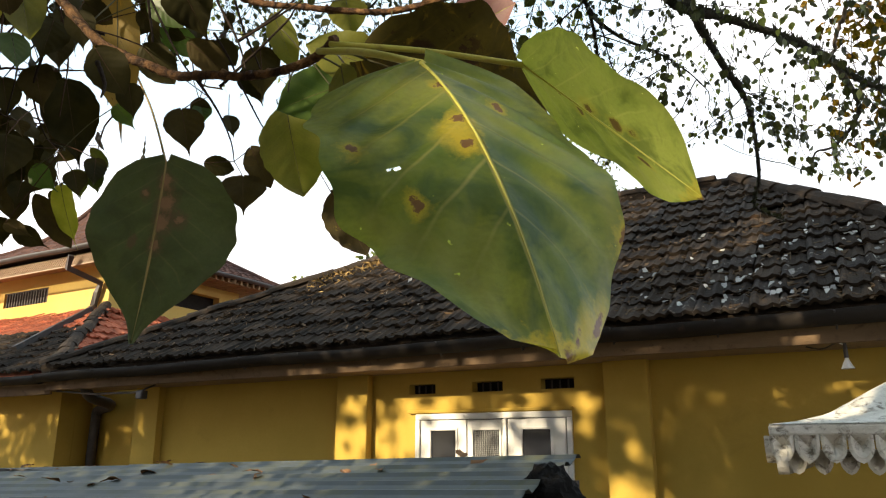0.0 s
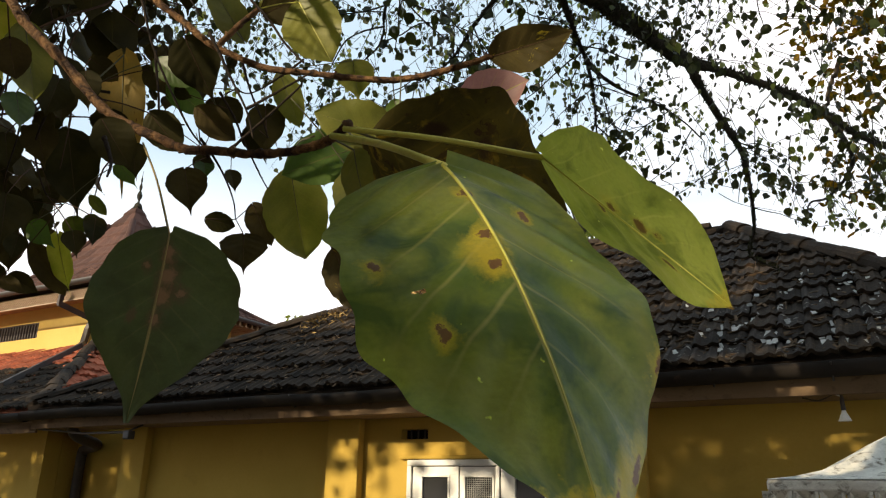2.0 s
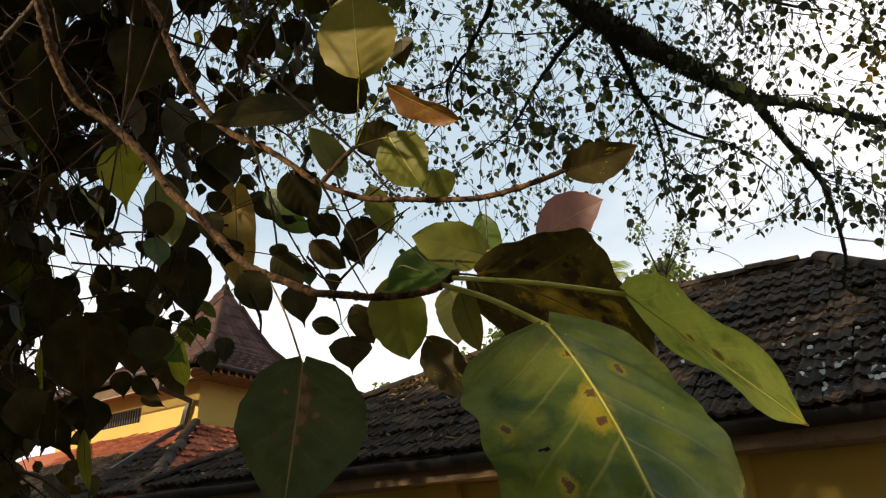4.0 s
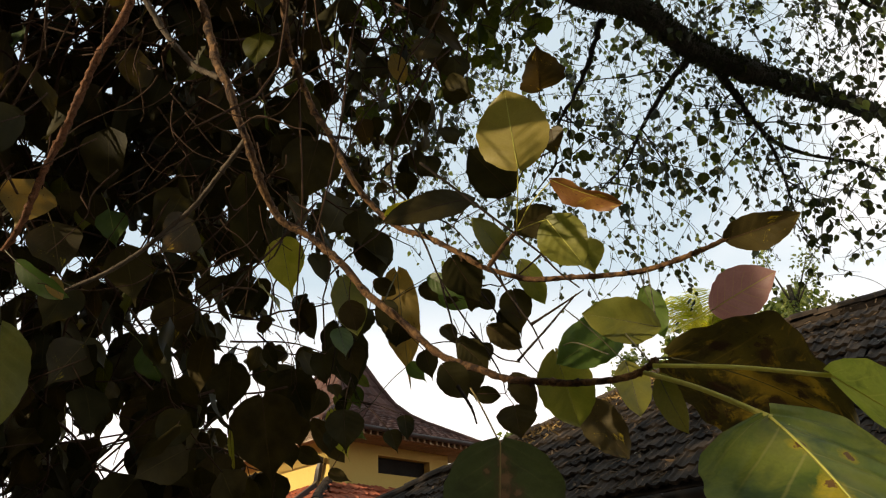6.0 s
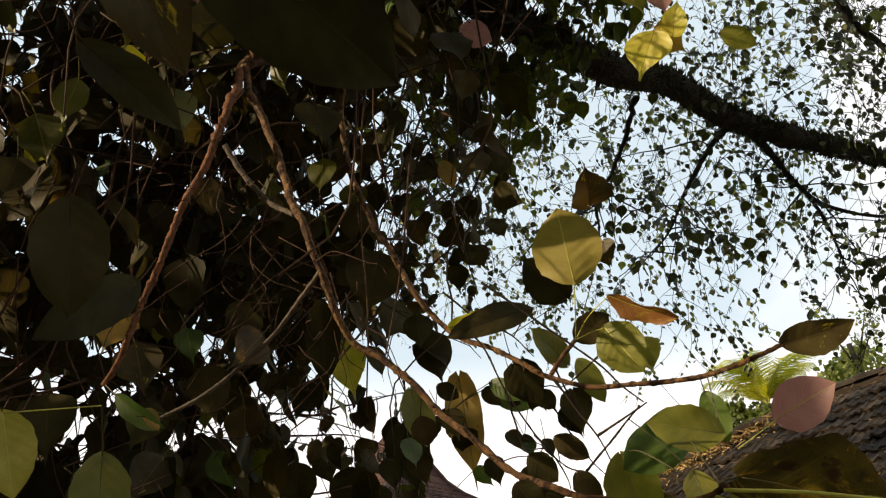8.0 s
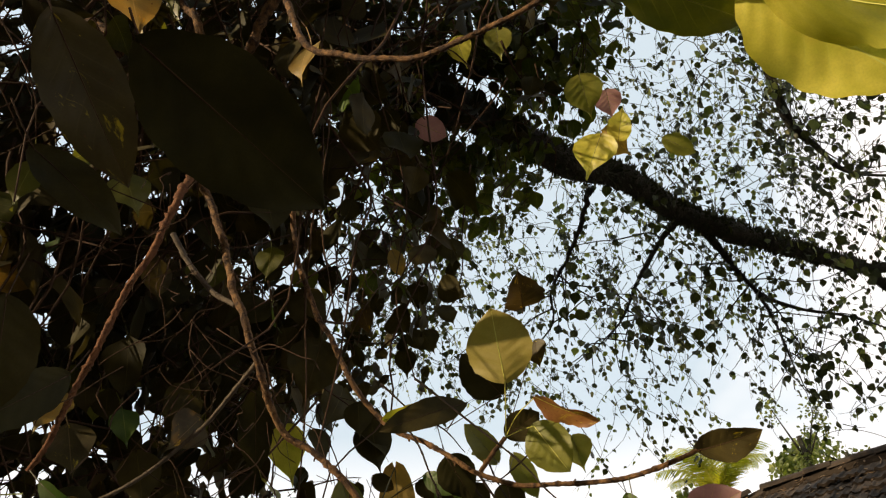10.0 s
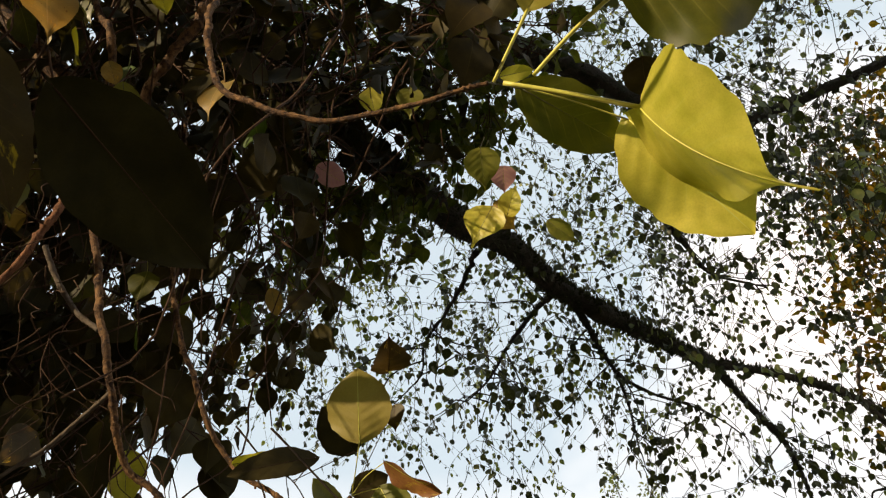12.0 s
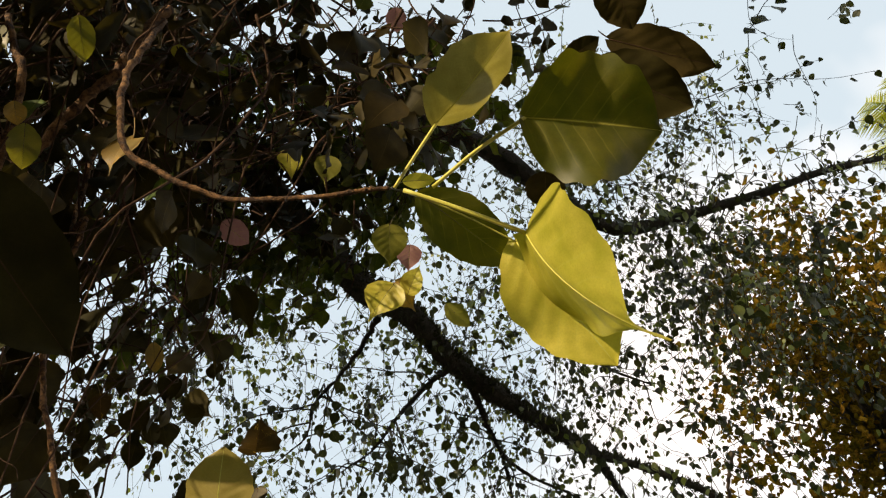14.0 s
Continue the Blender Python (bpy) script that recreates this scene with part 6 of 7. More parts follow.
leaf(twig1, (-1.526, 0.529, 2.010), (-1.524, 0.567, 1.876), (0.65, -0.70, -0.25), 0.85, LEAF_DARKENED, "dark leaf in shade", shape=HEART, stem_mat=BARK_SHADED)
leaf(twig1, (-1.689, 0.517, 2.282), (-1.716, 0.533, 2.151), (0.65, -0.70, -0.25), 0.90, LEAF_BRONZE, "dull bronze leaf in shade", shape=HEART, stem_mat=BARK_SHADED)
leaf(twig1, (-1.526, 0.820, 2.326), (-1.525, 0.872, 2.232), (0.65, -0.70, -0.25), 0.55, LEAF_DARKENED, "dark leaf in shade", shape=HEART, stem_mat=BARK_SHADED)
leaf(twig1, (-1.539, 0.739, 2.416), (-1.540, 0.779, 2.355), (0.65, -0.70, -0.25), 0.50, LEAF_DARKENED, "dark leaf in shade", shape=HEART, stem_mat=BARK_SHADED)
leaf(twig1, (-1.369, 0.471, 2.092), (-1.364, 0.522, 2.003), (0.30, -0.90, -0.30), 0.24, LEAF_PALE, "narrow sunlit leaf seen edge on", shape=OVATE, stem_mat=BARK_SHADED)
leaf(twig1, (-1.349, 0.660, 2.004), (-1.348, 0.686, 1.901), (0.30, -0.90, -0.30), 0.30, LEAF_OLIVE, "narrow olive leaf", shape=OVATE, stem_mat=BARK_SHADED)
leaf(twig1, (-1.326, 0.540, 2.139), (-1.334, 0.562, 2.059), (0.30, -0.90, -0.30), 0.18, LEAF_PALE, "narrow sunlit leaf seen edge on", shape=OVATE, stem_mat=BARK_SHADED)
# added towards the sun to throw a shadow band on the broad olive leaf
leaf(twig8, (-0.779, -0.107, 2.581), (-0.645, -0.048, 2.578), (-0.40, -0.86, 0.33), 0.20, LEAF_DARKENED, "narrow leaf added to cast a shadow band", stem_mat=BARK_SHADED)
leaf(twig2, (-0.713, 0.746, 2.350), (-0.700, 0.787, 2.272), (0.57, -0.77, -0.30), 0.5, LEAF_OLIVE, "olive leaf")
leaf(twig2, (-0.593, 0.770, 2.351), (-0.586, 0.783, 2.283), (0.52, -0.85, -0.11), 0.85, LEAF_OLIVE, "sunlit olive leaf", shape=HEART)
leaf(twig1, (-0.744, 0.754, 2.304), (-0.750, 0.775, 2.221), (0.65, -0.72, -0.23), 0.7, LEAF_DARKENED, "dark leaf", shape=HEART, stem_mat=BARK_SHADED)
leaf(twig1, (-1.323, 0.808, 2.420), (-1.352, 0.882, 2.259), (0.70, -0.66, -0.10), 0.62, LEAF_DARKENED, "large dark hanging leaf", shape=HEART, stem_mat=BARK_SHADED)
leaf(twig4, (-0.840, 0.450, 2.059), (-0.837, 0.454, 1.995), (0.87, -0.50, 0.01), 0.9, LEAF_DARKENED, "dark leaf", shape=HEART, stem_mat=BARK_SHADED)
leaf(twig4, (-0.894, 0.554, 2.319), (-0.881, 0.594, 2.300), (0.73, -0.48, -0.49), 0.7, LEAF_DARKENED, "dark leaf", stem_mat=BARK_SHADED)
leaf(twig1, (-0.932, 0.632, 2.287), (-0.920, 0.649, 2.216), (0.74, -0.67, -0.04), 0.8, LEAF_DARKENED, "dark leaf", shape=HEART, stem_mat=BARK_SHADED)
leaf(twig1, (-0.787, 0.708, 2.306), (-0.779, 0.740, 2.276), (0.64, -0.60, -0.47), 0.8, LEAF_DARKENED, "dark leaf", stem_mat=BARK_SHADED)
leaf(twig1, (-0.898, 0.780, 2.268), (-0.907, 0.793, 2.236), (0.69, -0.60, -0.41), 0.9, LEAF_DARKENED, "dark leaf", stem_mat=BARK_SHADED)
leaf(twig4, (-0.829, 0.430, 2.180), (-0.824, 0.441, 2.132), (0.98, -0.17, 0.05), 0.8, LEAF_GREEN, "dark green heart-shaped leaf", shape=HEART, fold=0.05)
leaf(twig1, (-0.898, 0.503, 2.190), (-0.893, 0.521, 2.130), (0.67, -0.72, -0.16), 0.75, LEAF_DARKENED, "dark green heart-shaped leaf", shape=HEART, fold=0.11, stem_mat=BARK_SHADED)
leaf(twig2, (-0.996, 0.516, 2.205), (-0.992, 0.531, 2.145), (0.85, -0.52, -0.08), 0.7, LEAF_DARKENED, "dark green heart-shaped leaf", shape=HEART, fold=0.17, stem_mat=BARK_SHADED)
leaf(twig4, (-1.008, 0.583, 2.322), (-1.008, 0.602, 2.258), (0.93, -0.36, -0.11), 0.75, LEAF_DARKENED, "dark green heart-shaped leaf", shape=HEART, fold=0.23, stem_mat=BARK_SHADED)
leaf(twig1, (-1.046, 0.693, 2.344), (-1.024, 0.724, 2.300), (0.34, -0.84, -0.43), 0.7, LEAF_DARKENED, "dark green heart-shaped leaf", shape=HEART, fold=0.05, stem_mat=BARK_SHADED)
leaf(twig2, (-0.769, 0.552, 2.154), (-0.763, 0.562, 2.105), (0.62, -0.78, -0.08), 0.7, LEAF_DARKENED, "dark green heart-shaped leaf", shape=HEART, fold=0.11, stem_mat=BARK_SHADED)
leaf(twig4, (-0.854, 0.597, 2.164), (-0.831, 0.616, 2.129), (0.62, -0.78, -0.04), 0.6, LEAF_GREEN, "dark green heart-shaped leaf", shape=HEART, fold=0.17)
leaf(twig1, (-1.002, 0.549, 2.155), (-0.989, 0.552, 2.127), (0.83, -0.42, 0.36), 0.9, LEAF_DARKENED, "dark green heart-shaped leaf", shape=HEART, fold=0.23, stem_mat=BARK_SHADED)
leaf(twig2, (-1.074, 0.619, 2.155), (-1.057, 0.624, 2.128), (0.37, -0.93, 0.07), 0.9, LEAF_DARKENED, "dark green heart-shaped leaf", shape=HEART, fold=0.05, stem_mat=BARK_SHADED)
leaf(twig4, (-1.130, 0.678, 2.201), (-1.117, 0.680, 2.172), (0.60, -0.76, 0.24), 0.9, LEAF_DARKENED, "dark green heart-shaped leaf", shape=HEART, fold=0.11, stem_mat=BARK_SHADED)
leaf(twig1, (-0.836, 0.537, 2.041), (-0.822, 0.540, 2.004), (0.78, -0.59, 0.22), 0.75, LEAF_DARKENED, "dark green heart-shaped leaf", shape=HEART, fold=0.17, stem_mat=BARK_SHADED)
leaf(twig4, (-1.008, 0.584, 2.096), (-0.980, 0.610, 2.062), (0.44, -0.85, -0.29), 0.7, LEAF_GREEN, "dark green heart-shaped leaf", shape=HEART, fold=0.05)
leaf(twig1, (-1.094, 0.620, 2.102), (-1.090, 0.613, 2.055), (0.83, -0.54, 0.15), 0.7, LEAF_DARKENED, "dark green heart-shaped leaf", shape=HEART, fold=0.11, stem_mat=BARK_SHADED)
leaf(twig4, (-0.738, 0.565, 2.189), (-0.722, 0.578, 2.154), (0.79, -0.59, 0.15), 0.7, LEAF_DARKENED, "dark green heart-shaped leaf", shape=HEART, fold=0.23, stem_mat=BARK_SHADED)
leaf(twig1, (-0.778, 0.611, 2.267), (-0.750, 0.623, 2.251), (0.09, -0.86, -0.50), 0.6, LEAF_DARKENED, "dark green heart-shaped leaf", shape=HEART, fold=0.05, stem_mat=BARK_SHADED)
leaf(twig2, (-0.772, 0.761, 2.282), (-0.759, 0.785, 2.221), (0.54, -0.81, -0.21), 0.75, LEAF_DARKENED, "dark green heart-shaped leaf", shape=HEART, fold=0.11, stem_mat=BARK_SHADED)
leaf(twig4, (-0.901, 0.786, 2.259), (-0.892, 0.789, 2.221), (0.75, -0.64, 0.13), 0.85, LEAF_GREEN, "dark green heart-shaped leaf", shape=HEART, fold=0.17)
leaf(twig1, (-0.933, 0.880, 2.285), (-0.923, 0.887, 2.241), (0.86, -0.49, 0.12), 0.7, LEAF_DARKENED, "dark green heart-shaped leaf", shape=HEART, fold=0.23, stem_mat=BARK_SHADED)
leaf(twig2, (-0.777, 0.477, 2.221), (-0.775, 0.490, 2.169), (0.60, -0.78, -0.18), 0.7, LEAF_DARKENED, "dark green heart-shaped leaf", shape=HEART, fold=0.05, stem_mat=BARK_SHADED)
leaf(twig4, (-0.794, 0.574, 2.283), (-0.773, 0.599, 2.246), (0.54, -0.81, -0.24), 0.6, LEAF_DARKENED, "dark green heart-shaped leaf", shape=HEART, fold=0.11, stem_mat=BARK_SHADED)
leaf(twig1, (-1.040, 0.576, 2.015), (-1.008, 0.601, 1.995), (0.65, -0.76, 0.11), 0.5, LEAF_DARKENED, "dark green heart-shaped leaf", shape=HEART, fold=0.17, stem_mat=BARK_SHADED)
leaf(twig2, (-0.869, 0.723, 2.382), (-0.864, 0.738, 2.331), (0.91, -0.40, -0.03), 0.7, LEAF_DARKENED, "dark green heart-shaped leaf", shape=HEART, fold=0.23, stem_mat=BARK_SHADED)
leaf(twig8, (-0.434, 0.462, 2.417), (-0.395, 0.406, 2.445), (0.50, -0.07, -0.86), 0.85, LEAF_BRONZE, "dark brown curled leaf", shape=HEART, fold=0.3, wave=0.09, stem_mat=BARK_SHADED)
leaf(twig8, (-0.457, 0.512, 2.387), (-0.457, 0.516, 2.339), (0.08, -0.99, -0.09), 0.8, LEAF_BRONZE, "dark brown leaf", shape=HEART, stem_mat=BARK_SHADED)
leaf(twig4, (-0.827, 0.559, 2.065), (-0.811, 0.549, 2.022), (0.98, -0.53, -0.13), 0.60, LEAF_DARKENED, "dark green heart-shaped leaf in shade", shape=CORDATE, fold=0.12, wave=0.05, stem_mat=BARK_SHADED)
leaf(twig4, (-0.854, 0.492, 2.241), (-0.854, 0.483, 2.179), (0.61, -0.44, -0.66), 0.80, LEAF_DARKENED, "dark green heart-shaped leaf in shade", shape=CORDATE, fold=0.20, wave=0.05, stem_mat=BARK_SHADED)
leaf(twig1, (-0.823, 0.551, 2.217), (-0.863, 0.575, 2.192), (0.95, -0.50, -0.56), 0.90, LEAF_DARKENED, "dark green heart-shaped leaf in shade", shape=CORDATE, fold=0.08, wave=0.05, stem_mat=BARK_SHADED)
leaf(twig1, (-0.806, 0.719, 2.317), (-0.844, 0.752, 2.293), (0.90, -0.59, -0.68), 0.80, LEAF_DARKENED, "dark green heart-shaped leaf in shade", shape=CORDATE, fold=0.08, wave=0.05, stem_mat=BARK_SHADED)

# small epiphytes along the limb
tuft_v, tuft_f = [], []
rt = random.Random(66)
for line, r0, r1, n in ((limb_line, 0.10, 0.050, 4800), (limb_r_line, 0.040, 0.016, 1100), (limb_l_line, 0.036, 0.008, 700), (upper_r_line, 0.10, 0.03, 420), (fork_b_line, 0.032, 0.006, 260), (fork_a_line, 0.026, 0.004, 120)):
    for _ in range(n):
        s = rt.uniform(0.25 if n == 4800 else 0, 0.999) * (len(line) - 1)
        i = int(s)
        c, d = line[i].lerp(line[i + 1], s - i), (line[i + 1] - line[i]).normalized()
        rad = r0 + (r1 - r0) * s / len(line)
        o = d.orthogonal().normalized()
        o.rotate(Matrix.Rotation(rt.uniform(0, 6.28), 3, d))
        o = (o + Vector((0, 0, 0.25))).normalized()
        tip = c + o * (rad + rt.uniform(0.004, 0.015 + rad * 0.26)) + d * rt.uniform(-0.04, 0.04) + Vector((0, 0, rt.uniform(-0.02, 0.05)))
        w = d * rt.uniform(0.004, 0.014)
        k = len(tuft_v)
        tuft_v += [c + o * rad * 0.8 - w, c + o * rad * 0.8 + w, (c + o * rad).lerp(tip, 0.6) + w, tip]
        tuft_f.append((k, k + 1, k + 2, k + 3))
mesh_ob("epiphyte", tuft_v, tuft_f, MOSS, limb, "shaggy dark moss and small ferns", "stuff", smooth=False)

# hair-thin aerial roots round the main twig
roots = Spray(91)
for _ in range(55):
    s = rt.uniform(0.02, 0.42) * (len(twig1_line) - 1)
    p = twig1_line[int(s)] + Vector((rt.gauss(-0.06, 0.07), rt.gauss(0, 0.06), rt.gauss(0, 0.05)))
    pts = [p]
    w = Vector((rt.gauss(0, 0.5), rt.gauss(0, 0.5), rt.uniform(-1, -0.2))).normalized()
    for _ in range(5):
        w = (w + Vector((rt.gauss(0, 0.35), rt.gauss(0, 0.35), rt.gauss(-0.12, 0.3)))).normalized()
        pts.append(pts[-1] + w * rt.uniform(0.015, 0.045))
    roots.twig(smooth_line(pts, 3), rt.uniform(0.0006, 0.0014), 0.0005, 4)
roots.join(twig1, "aerial_root", BARK_SHADED, "leaf", LEAF_DARKENED, "tangle of hair-thin brown aerial roots", "")

# ---- the rest of the crown: near side, in the tree's own shade, which also darkens its leaf colour ----
def dense_from(el):
    """From which compass turn on the near crown closes, fitted to the camera's view."""
    return np.interp(el, [6, 12, 17, 22, 27, 32, 40, 46, 54, 60, 66], [62, 56, 51, 50, 49, 48, 44, 38, 27, 8, -8])


def seen_at(p):
    """Compass turn to the left, height angle and distance of a place from about the camera's position."""
    v = Vector(p) - Vector((0.05, -0.2, 1.78))
    return math.degrees(math.atan2(-v.x, v.y)), math.degrees(math.asin(v.z / v.length)), v.length


thin = random.Random(5)


def over_canopy(p):
    """Whether to leave out the leaf at p, so that sun reaches the white canopy."""
    q = p - sun_dir * ((5.2 - p.y) / -sun_dir.y)
    return -0.7 < q.x < 2.2 and 1.75 < q.z < 2.75 and thin.random() < 0.8


def near_keep(p):
    az, el, d = seen_at(p)
    if az < dense_from(el) - 3 or (az < 57 and el < 12):
        return False
    for a, e, r, far_off in ((27, 42.5, 6, 2.7), (40, 51, 4.5, 3.2), (43, 17, 5.5, 9), (49, 14, 5.5, 9)):
        if math.hypot((az - a) * math.cos(radians(e)), el - e) < r and d < far_off:
            return False
    if over_canopy(p):
        return False
    # chinks through which the sky shows, laid out by view angle from the camera
    q = Vector((az * math.cos(radians(el)) * 0.30, el * 0.30, 0.7))
    return noise.noise(q) + 0.5 * noise.noise(q * 2.6) < np.interp(el, [8, 14, 18, 26, 34, 44, 50], [0.42, 0.30, 0.19, 0.26, 0.36, 0.29, 0.9]) + (max(0, az - 55) * 0.03 if el > 26 else 0)


near = Spray(11)
near.keep = near_keep
rng = random.Random(77)
made = 0
while made < 660:
    el = rng.uniform(7, 72)
    az = rng.uniform(-5, 108)
    edge = dense_from(el) + rng.gauss(0, 1.5)
    if az < edge or (az < 62 and el < 13):
        continue
    # open rim towards the sky, closed further in
    if rng.random() > min(1, 0.14 + (az - edge) / np.interp(el, [10, 36, 44, 60], [21, 21, 11, 14])) ** 1.5:
        continue
    if rng.random() > math.cos(radians(el)) + 0.15:
        continue
    d = rng.uniform(1.85, 2.7) if rng.random() < 0.35 else rng.uniform(2.6, 5.5)
    p = toward(az, el, d)
    if p.z < 1.9:
        continue
    way = Vector((rng.gauss(0, 1), rng.gauss(0, 1), rng.gauss(-0.5, 0.5)))
    near.branchlet(p, way, rng.uniform(0.35, 0.8), rng.randint(6, 10), rng.uniform(0.085, 0.13), 0.004, 0.5)
    made += 1
for _ in range(48):
    p = toward(rng.uniform(57, 84), rng.uniform(8, 24), rng.uniform(1.35, 2.5))
    near.branchlet(p, Vector((rng.gauss(0, 1), rng.gauss(0, 1), rng.gauss(-0.3, 0.4))), rng.uniform(0.25, 0.5), rng.randint(5, 8), rng.uniform(0.09, 0.13), 0.003, 0.4)
for _ in range(75):
    p = toward(rng.uniform(62, 92), rng.uniform(25, 47), rng.uniform(1.7, 3.4))
    near.branchlet(p, Vector((rng.gauss(0, 1), rng.gauss(0, 1), rng.gauss(-0.4, 0.4))), rng.uniform(0.3, 0.6), rng.randint(6, 9), rng.uniform(0.09, 0.13), 0.003, 0.4)
for _ in range(13):
    p = toward(rng.uniform(60, 78), rng.uniform(5, 14), rng.uniform(1.2, 2.2))
    near.branchlet(p, Vector((rng.gauss(0, 1), rng.gauss(0, 1), rng.gauss(-0.3, 0.4))), rng.uniform(0.25, 0.45), rng.randint(5, 8), rng.uniform(0.08, 0.12), 0.003, 0.4)
for _ in range(160):
    p = toward(rng.uniform(30, 74), rng.uniform(50, 64), rng.uniform(2.2, 4.0))
    near.branchlet(p, Vector((rng.gauss(0, 1), rng.gauss(0, 1), rng.gauss(-0.4, 0.4))), rng.uniform(0.3, 0.6), rng.randint(6, 9), rng.uniform(0.09, 0.12), 0.003, 0.4)
for _ in range(30):
    p = toward(rng.uniform(45, 62), rng.uniform(29, 47), rng.uniform(2.8, 5.2))
    near.branchlet(p, Vector((rng.gauss(0, 1), rng.gauss(0, 1), rng.gauss(-0.5, 0.4))), rng.uniform(0.4, 0.7), rng.randint(7, 10), rng.uniform(0.09, 0.12), 0.003, 0.4)
for _ in range(340):
    p = toward(rng.uniform(54, 108), rng.uniform(47, 66), rng.uniform(3.4, 6.5))
    near.branchlet(p, Vector((rng.gauss(0, 1), rng.gauss(0, 1), rng.gauss(-0.5, 0.4))), rng.uniform(0.4, 0.8), rng.randint(7, 11), rng.uniform(0.11, 0.15), 0.003, 0.4)
for _ in range(115):
    p = toward(rng.uniform(63, 108), rng.uniform(25, 45), rng.uniform(3.0, 6.0))
    near.branchlet(p, Vector((rng.gauss(0, 1), rng.gauss(0, 1), rng.gauss(-0.5, 0.4))), rng.uniform(0.4, 0.8), rng.randint(7, 11), rng.uniform(0.10, 0.14), 0.003, 0.4)
for _ in range(52):
    p = toward(rng.uniform(64, 86), rng.uniform(4, 23), rng.uniform(1.5, 3.0))
    near.branchlet(p, Vector((rng.gauss(0, 1), rng.gauss(0, 1), rng.gauss(-0.6, 0.4))), rng.uniform(0.25, 0.45), rng.randint(6, 9), rng.uniform(0.09, 0.125), 0.002, 0.4)
for _ in range(75):
    p = toward(rng.uniform(56, 70), rng.uniform(29, 43), rng.uniform(2.6, 5.0))
    near.branchlet(p, Vector((rng.gauss(0, 1), rng.gauss(0, 1), rng.gauss(-0.5, 0.4))), rng.uniform(0.35, 0.7), rng.randint(7, 10), rng.uniform(0.10, 0.13), 0.003, 0.4)
# long thin hanging shoots and roots
for k in range(60):
    el, az = rng.uniform(42, 68), rng.uniform(44, 100)
    p = toward(az, el, rng.uniform(1.6, 3.4))
    n, q, pts = rng.randint(5, 8), p.copy(), [p.copy()]
    for _ in range(n):
        q = q + Vector((rng.gauss(0, 0.05), rng.gauss(0, 0.05), -rng.uniform(0.12, 0.22)))
        if seen_at(q)[1] < 17:
            break
        pts.append(q.copy())
    if len(pts) > 2:
        near.twig(smooth_line(pts, 3), rng.uniform(0.0015, 0.0042), 0.0012, 5)

# leaves that hang singly in front of the rest
single_meshes = {}


def single_leaf(material, k):
    if (material, k) not in single_meshes:
        v, f, uv = small_leaf(700 + k, 10, 6)
        me = bpy.data.meshes.new("leaf")
        tv, tf = tube_data(smooth_line([(0.1, -0.45, 0.12), (0.03, -0.2, 0.06), (0, 0, 0)], 3), 0.010, 4)
        n = len(v)
        me.from_pydata([tuple(c) for c in v] + [tuple(c) for c in tv], [], list(f) + [tuple(n + i for i in q) for q in tf])
        lay = me.uv_layers.new(name="UVMap")
        for lp in me.loops:
            lay.data[lp.index].uv = uv[lp.vertex_index] if lp.vertex_index < n else (0.5, 0.5)
        me.materials.append(material)
        for q in me.polygons:
            q.use_smooth = True
        single_meshes[material, k] = me
    return single_meshes[material, k]


rng = random.Random(78)
made = 0
while made < 215:
    el, az = rng.uniform(8, 58), rng.uniform(42, 96)
    edge = dense_from(el)
    if az < edge + 1 or rng.random() > 0.3 + (az - edge) / 30:
        continue
    p = toward(az, el, rng.uniform(1.3, 2.4))
    if not near_keep(p) or in_gap(p) or (az < 66 and el < 15):
        continue
    x = rng.random()
    mat = LEAF_DARKENED if x < 0.60 else LEAF_GREEN if x < 0.67 else LEAF_OLIVE_SHADED if x < 0.83 else LEAF_OLIVE if x < 0.89 else LEAF_BRONZE if x < 0.96 else LEAF_TAN
    size = rng.uniform(0.07, 0.115)
    m = leaf_frame(p, p + Vector((rng.gauss(0, 0.4), rng.gauss(0, 0.4), -1)), Vector((rng.gauss(0.3, 0.8), rng.gauss(-0.8, 0.6), rng.gauss(0, 0.4))))
    hold(new("leaf", single_leaf(mat, rng.randrange(6))), (twig1, twig2, twig4, arm)[rng.randrange(4)], m @ Matrix.Diagonal((size, size, size, 1)))
    # the thin shoot that it hangs from
    q = p + Vector((rng.gauss(0, 0.10), rng.gauss(0, 0.10), rng.uniform(0.06, 0.2)))
    near.twig(smooth_line([m @ Vector((0.1 * size, -0.45 * size, 0.12 * size)), q, q + Vector((rng.gauss(0, 0.12), rng.gauss(0, 0.12), rng.uniform(0.05, 0.25)))], 3), 0.0012, 0.0024, 4)
    made += 1
near.join(tree, "twig", BARK_SHADED, "crown", LEAF_DARKENED, "tangle of thin brown hanging twigs", "dark green heart-shaped leaves, crown shade put into their colour")
rng = random.Random(79)

# ---- middle of the crown, overhead in front: greener leaves, the light they catch put into their colour ----
middle = Spray(17)


def middle_keep(p):
    az, el, d = seen_at(p)
    return not over_canopy(p) and math.hypot((az - 27) * 0.74, el - 42.5) > 4.5 and math.hypot((az - 40) * 0.63, el - 51) > 3 and el > np.interp(az, [14, 25, 34, 46], [56, 48, 41, 36])


middle.keep = middle_keep
made = 0
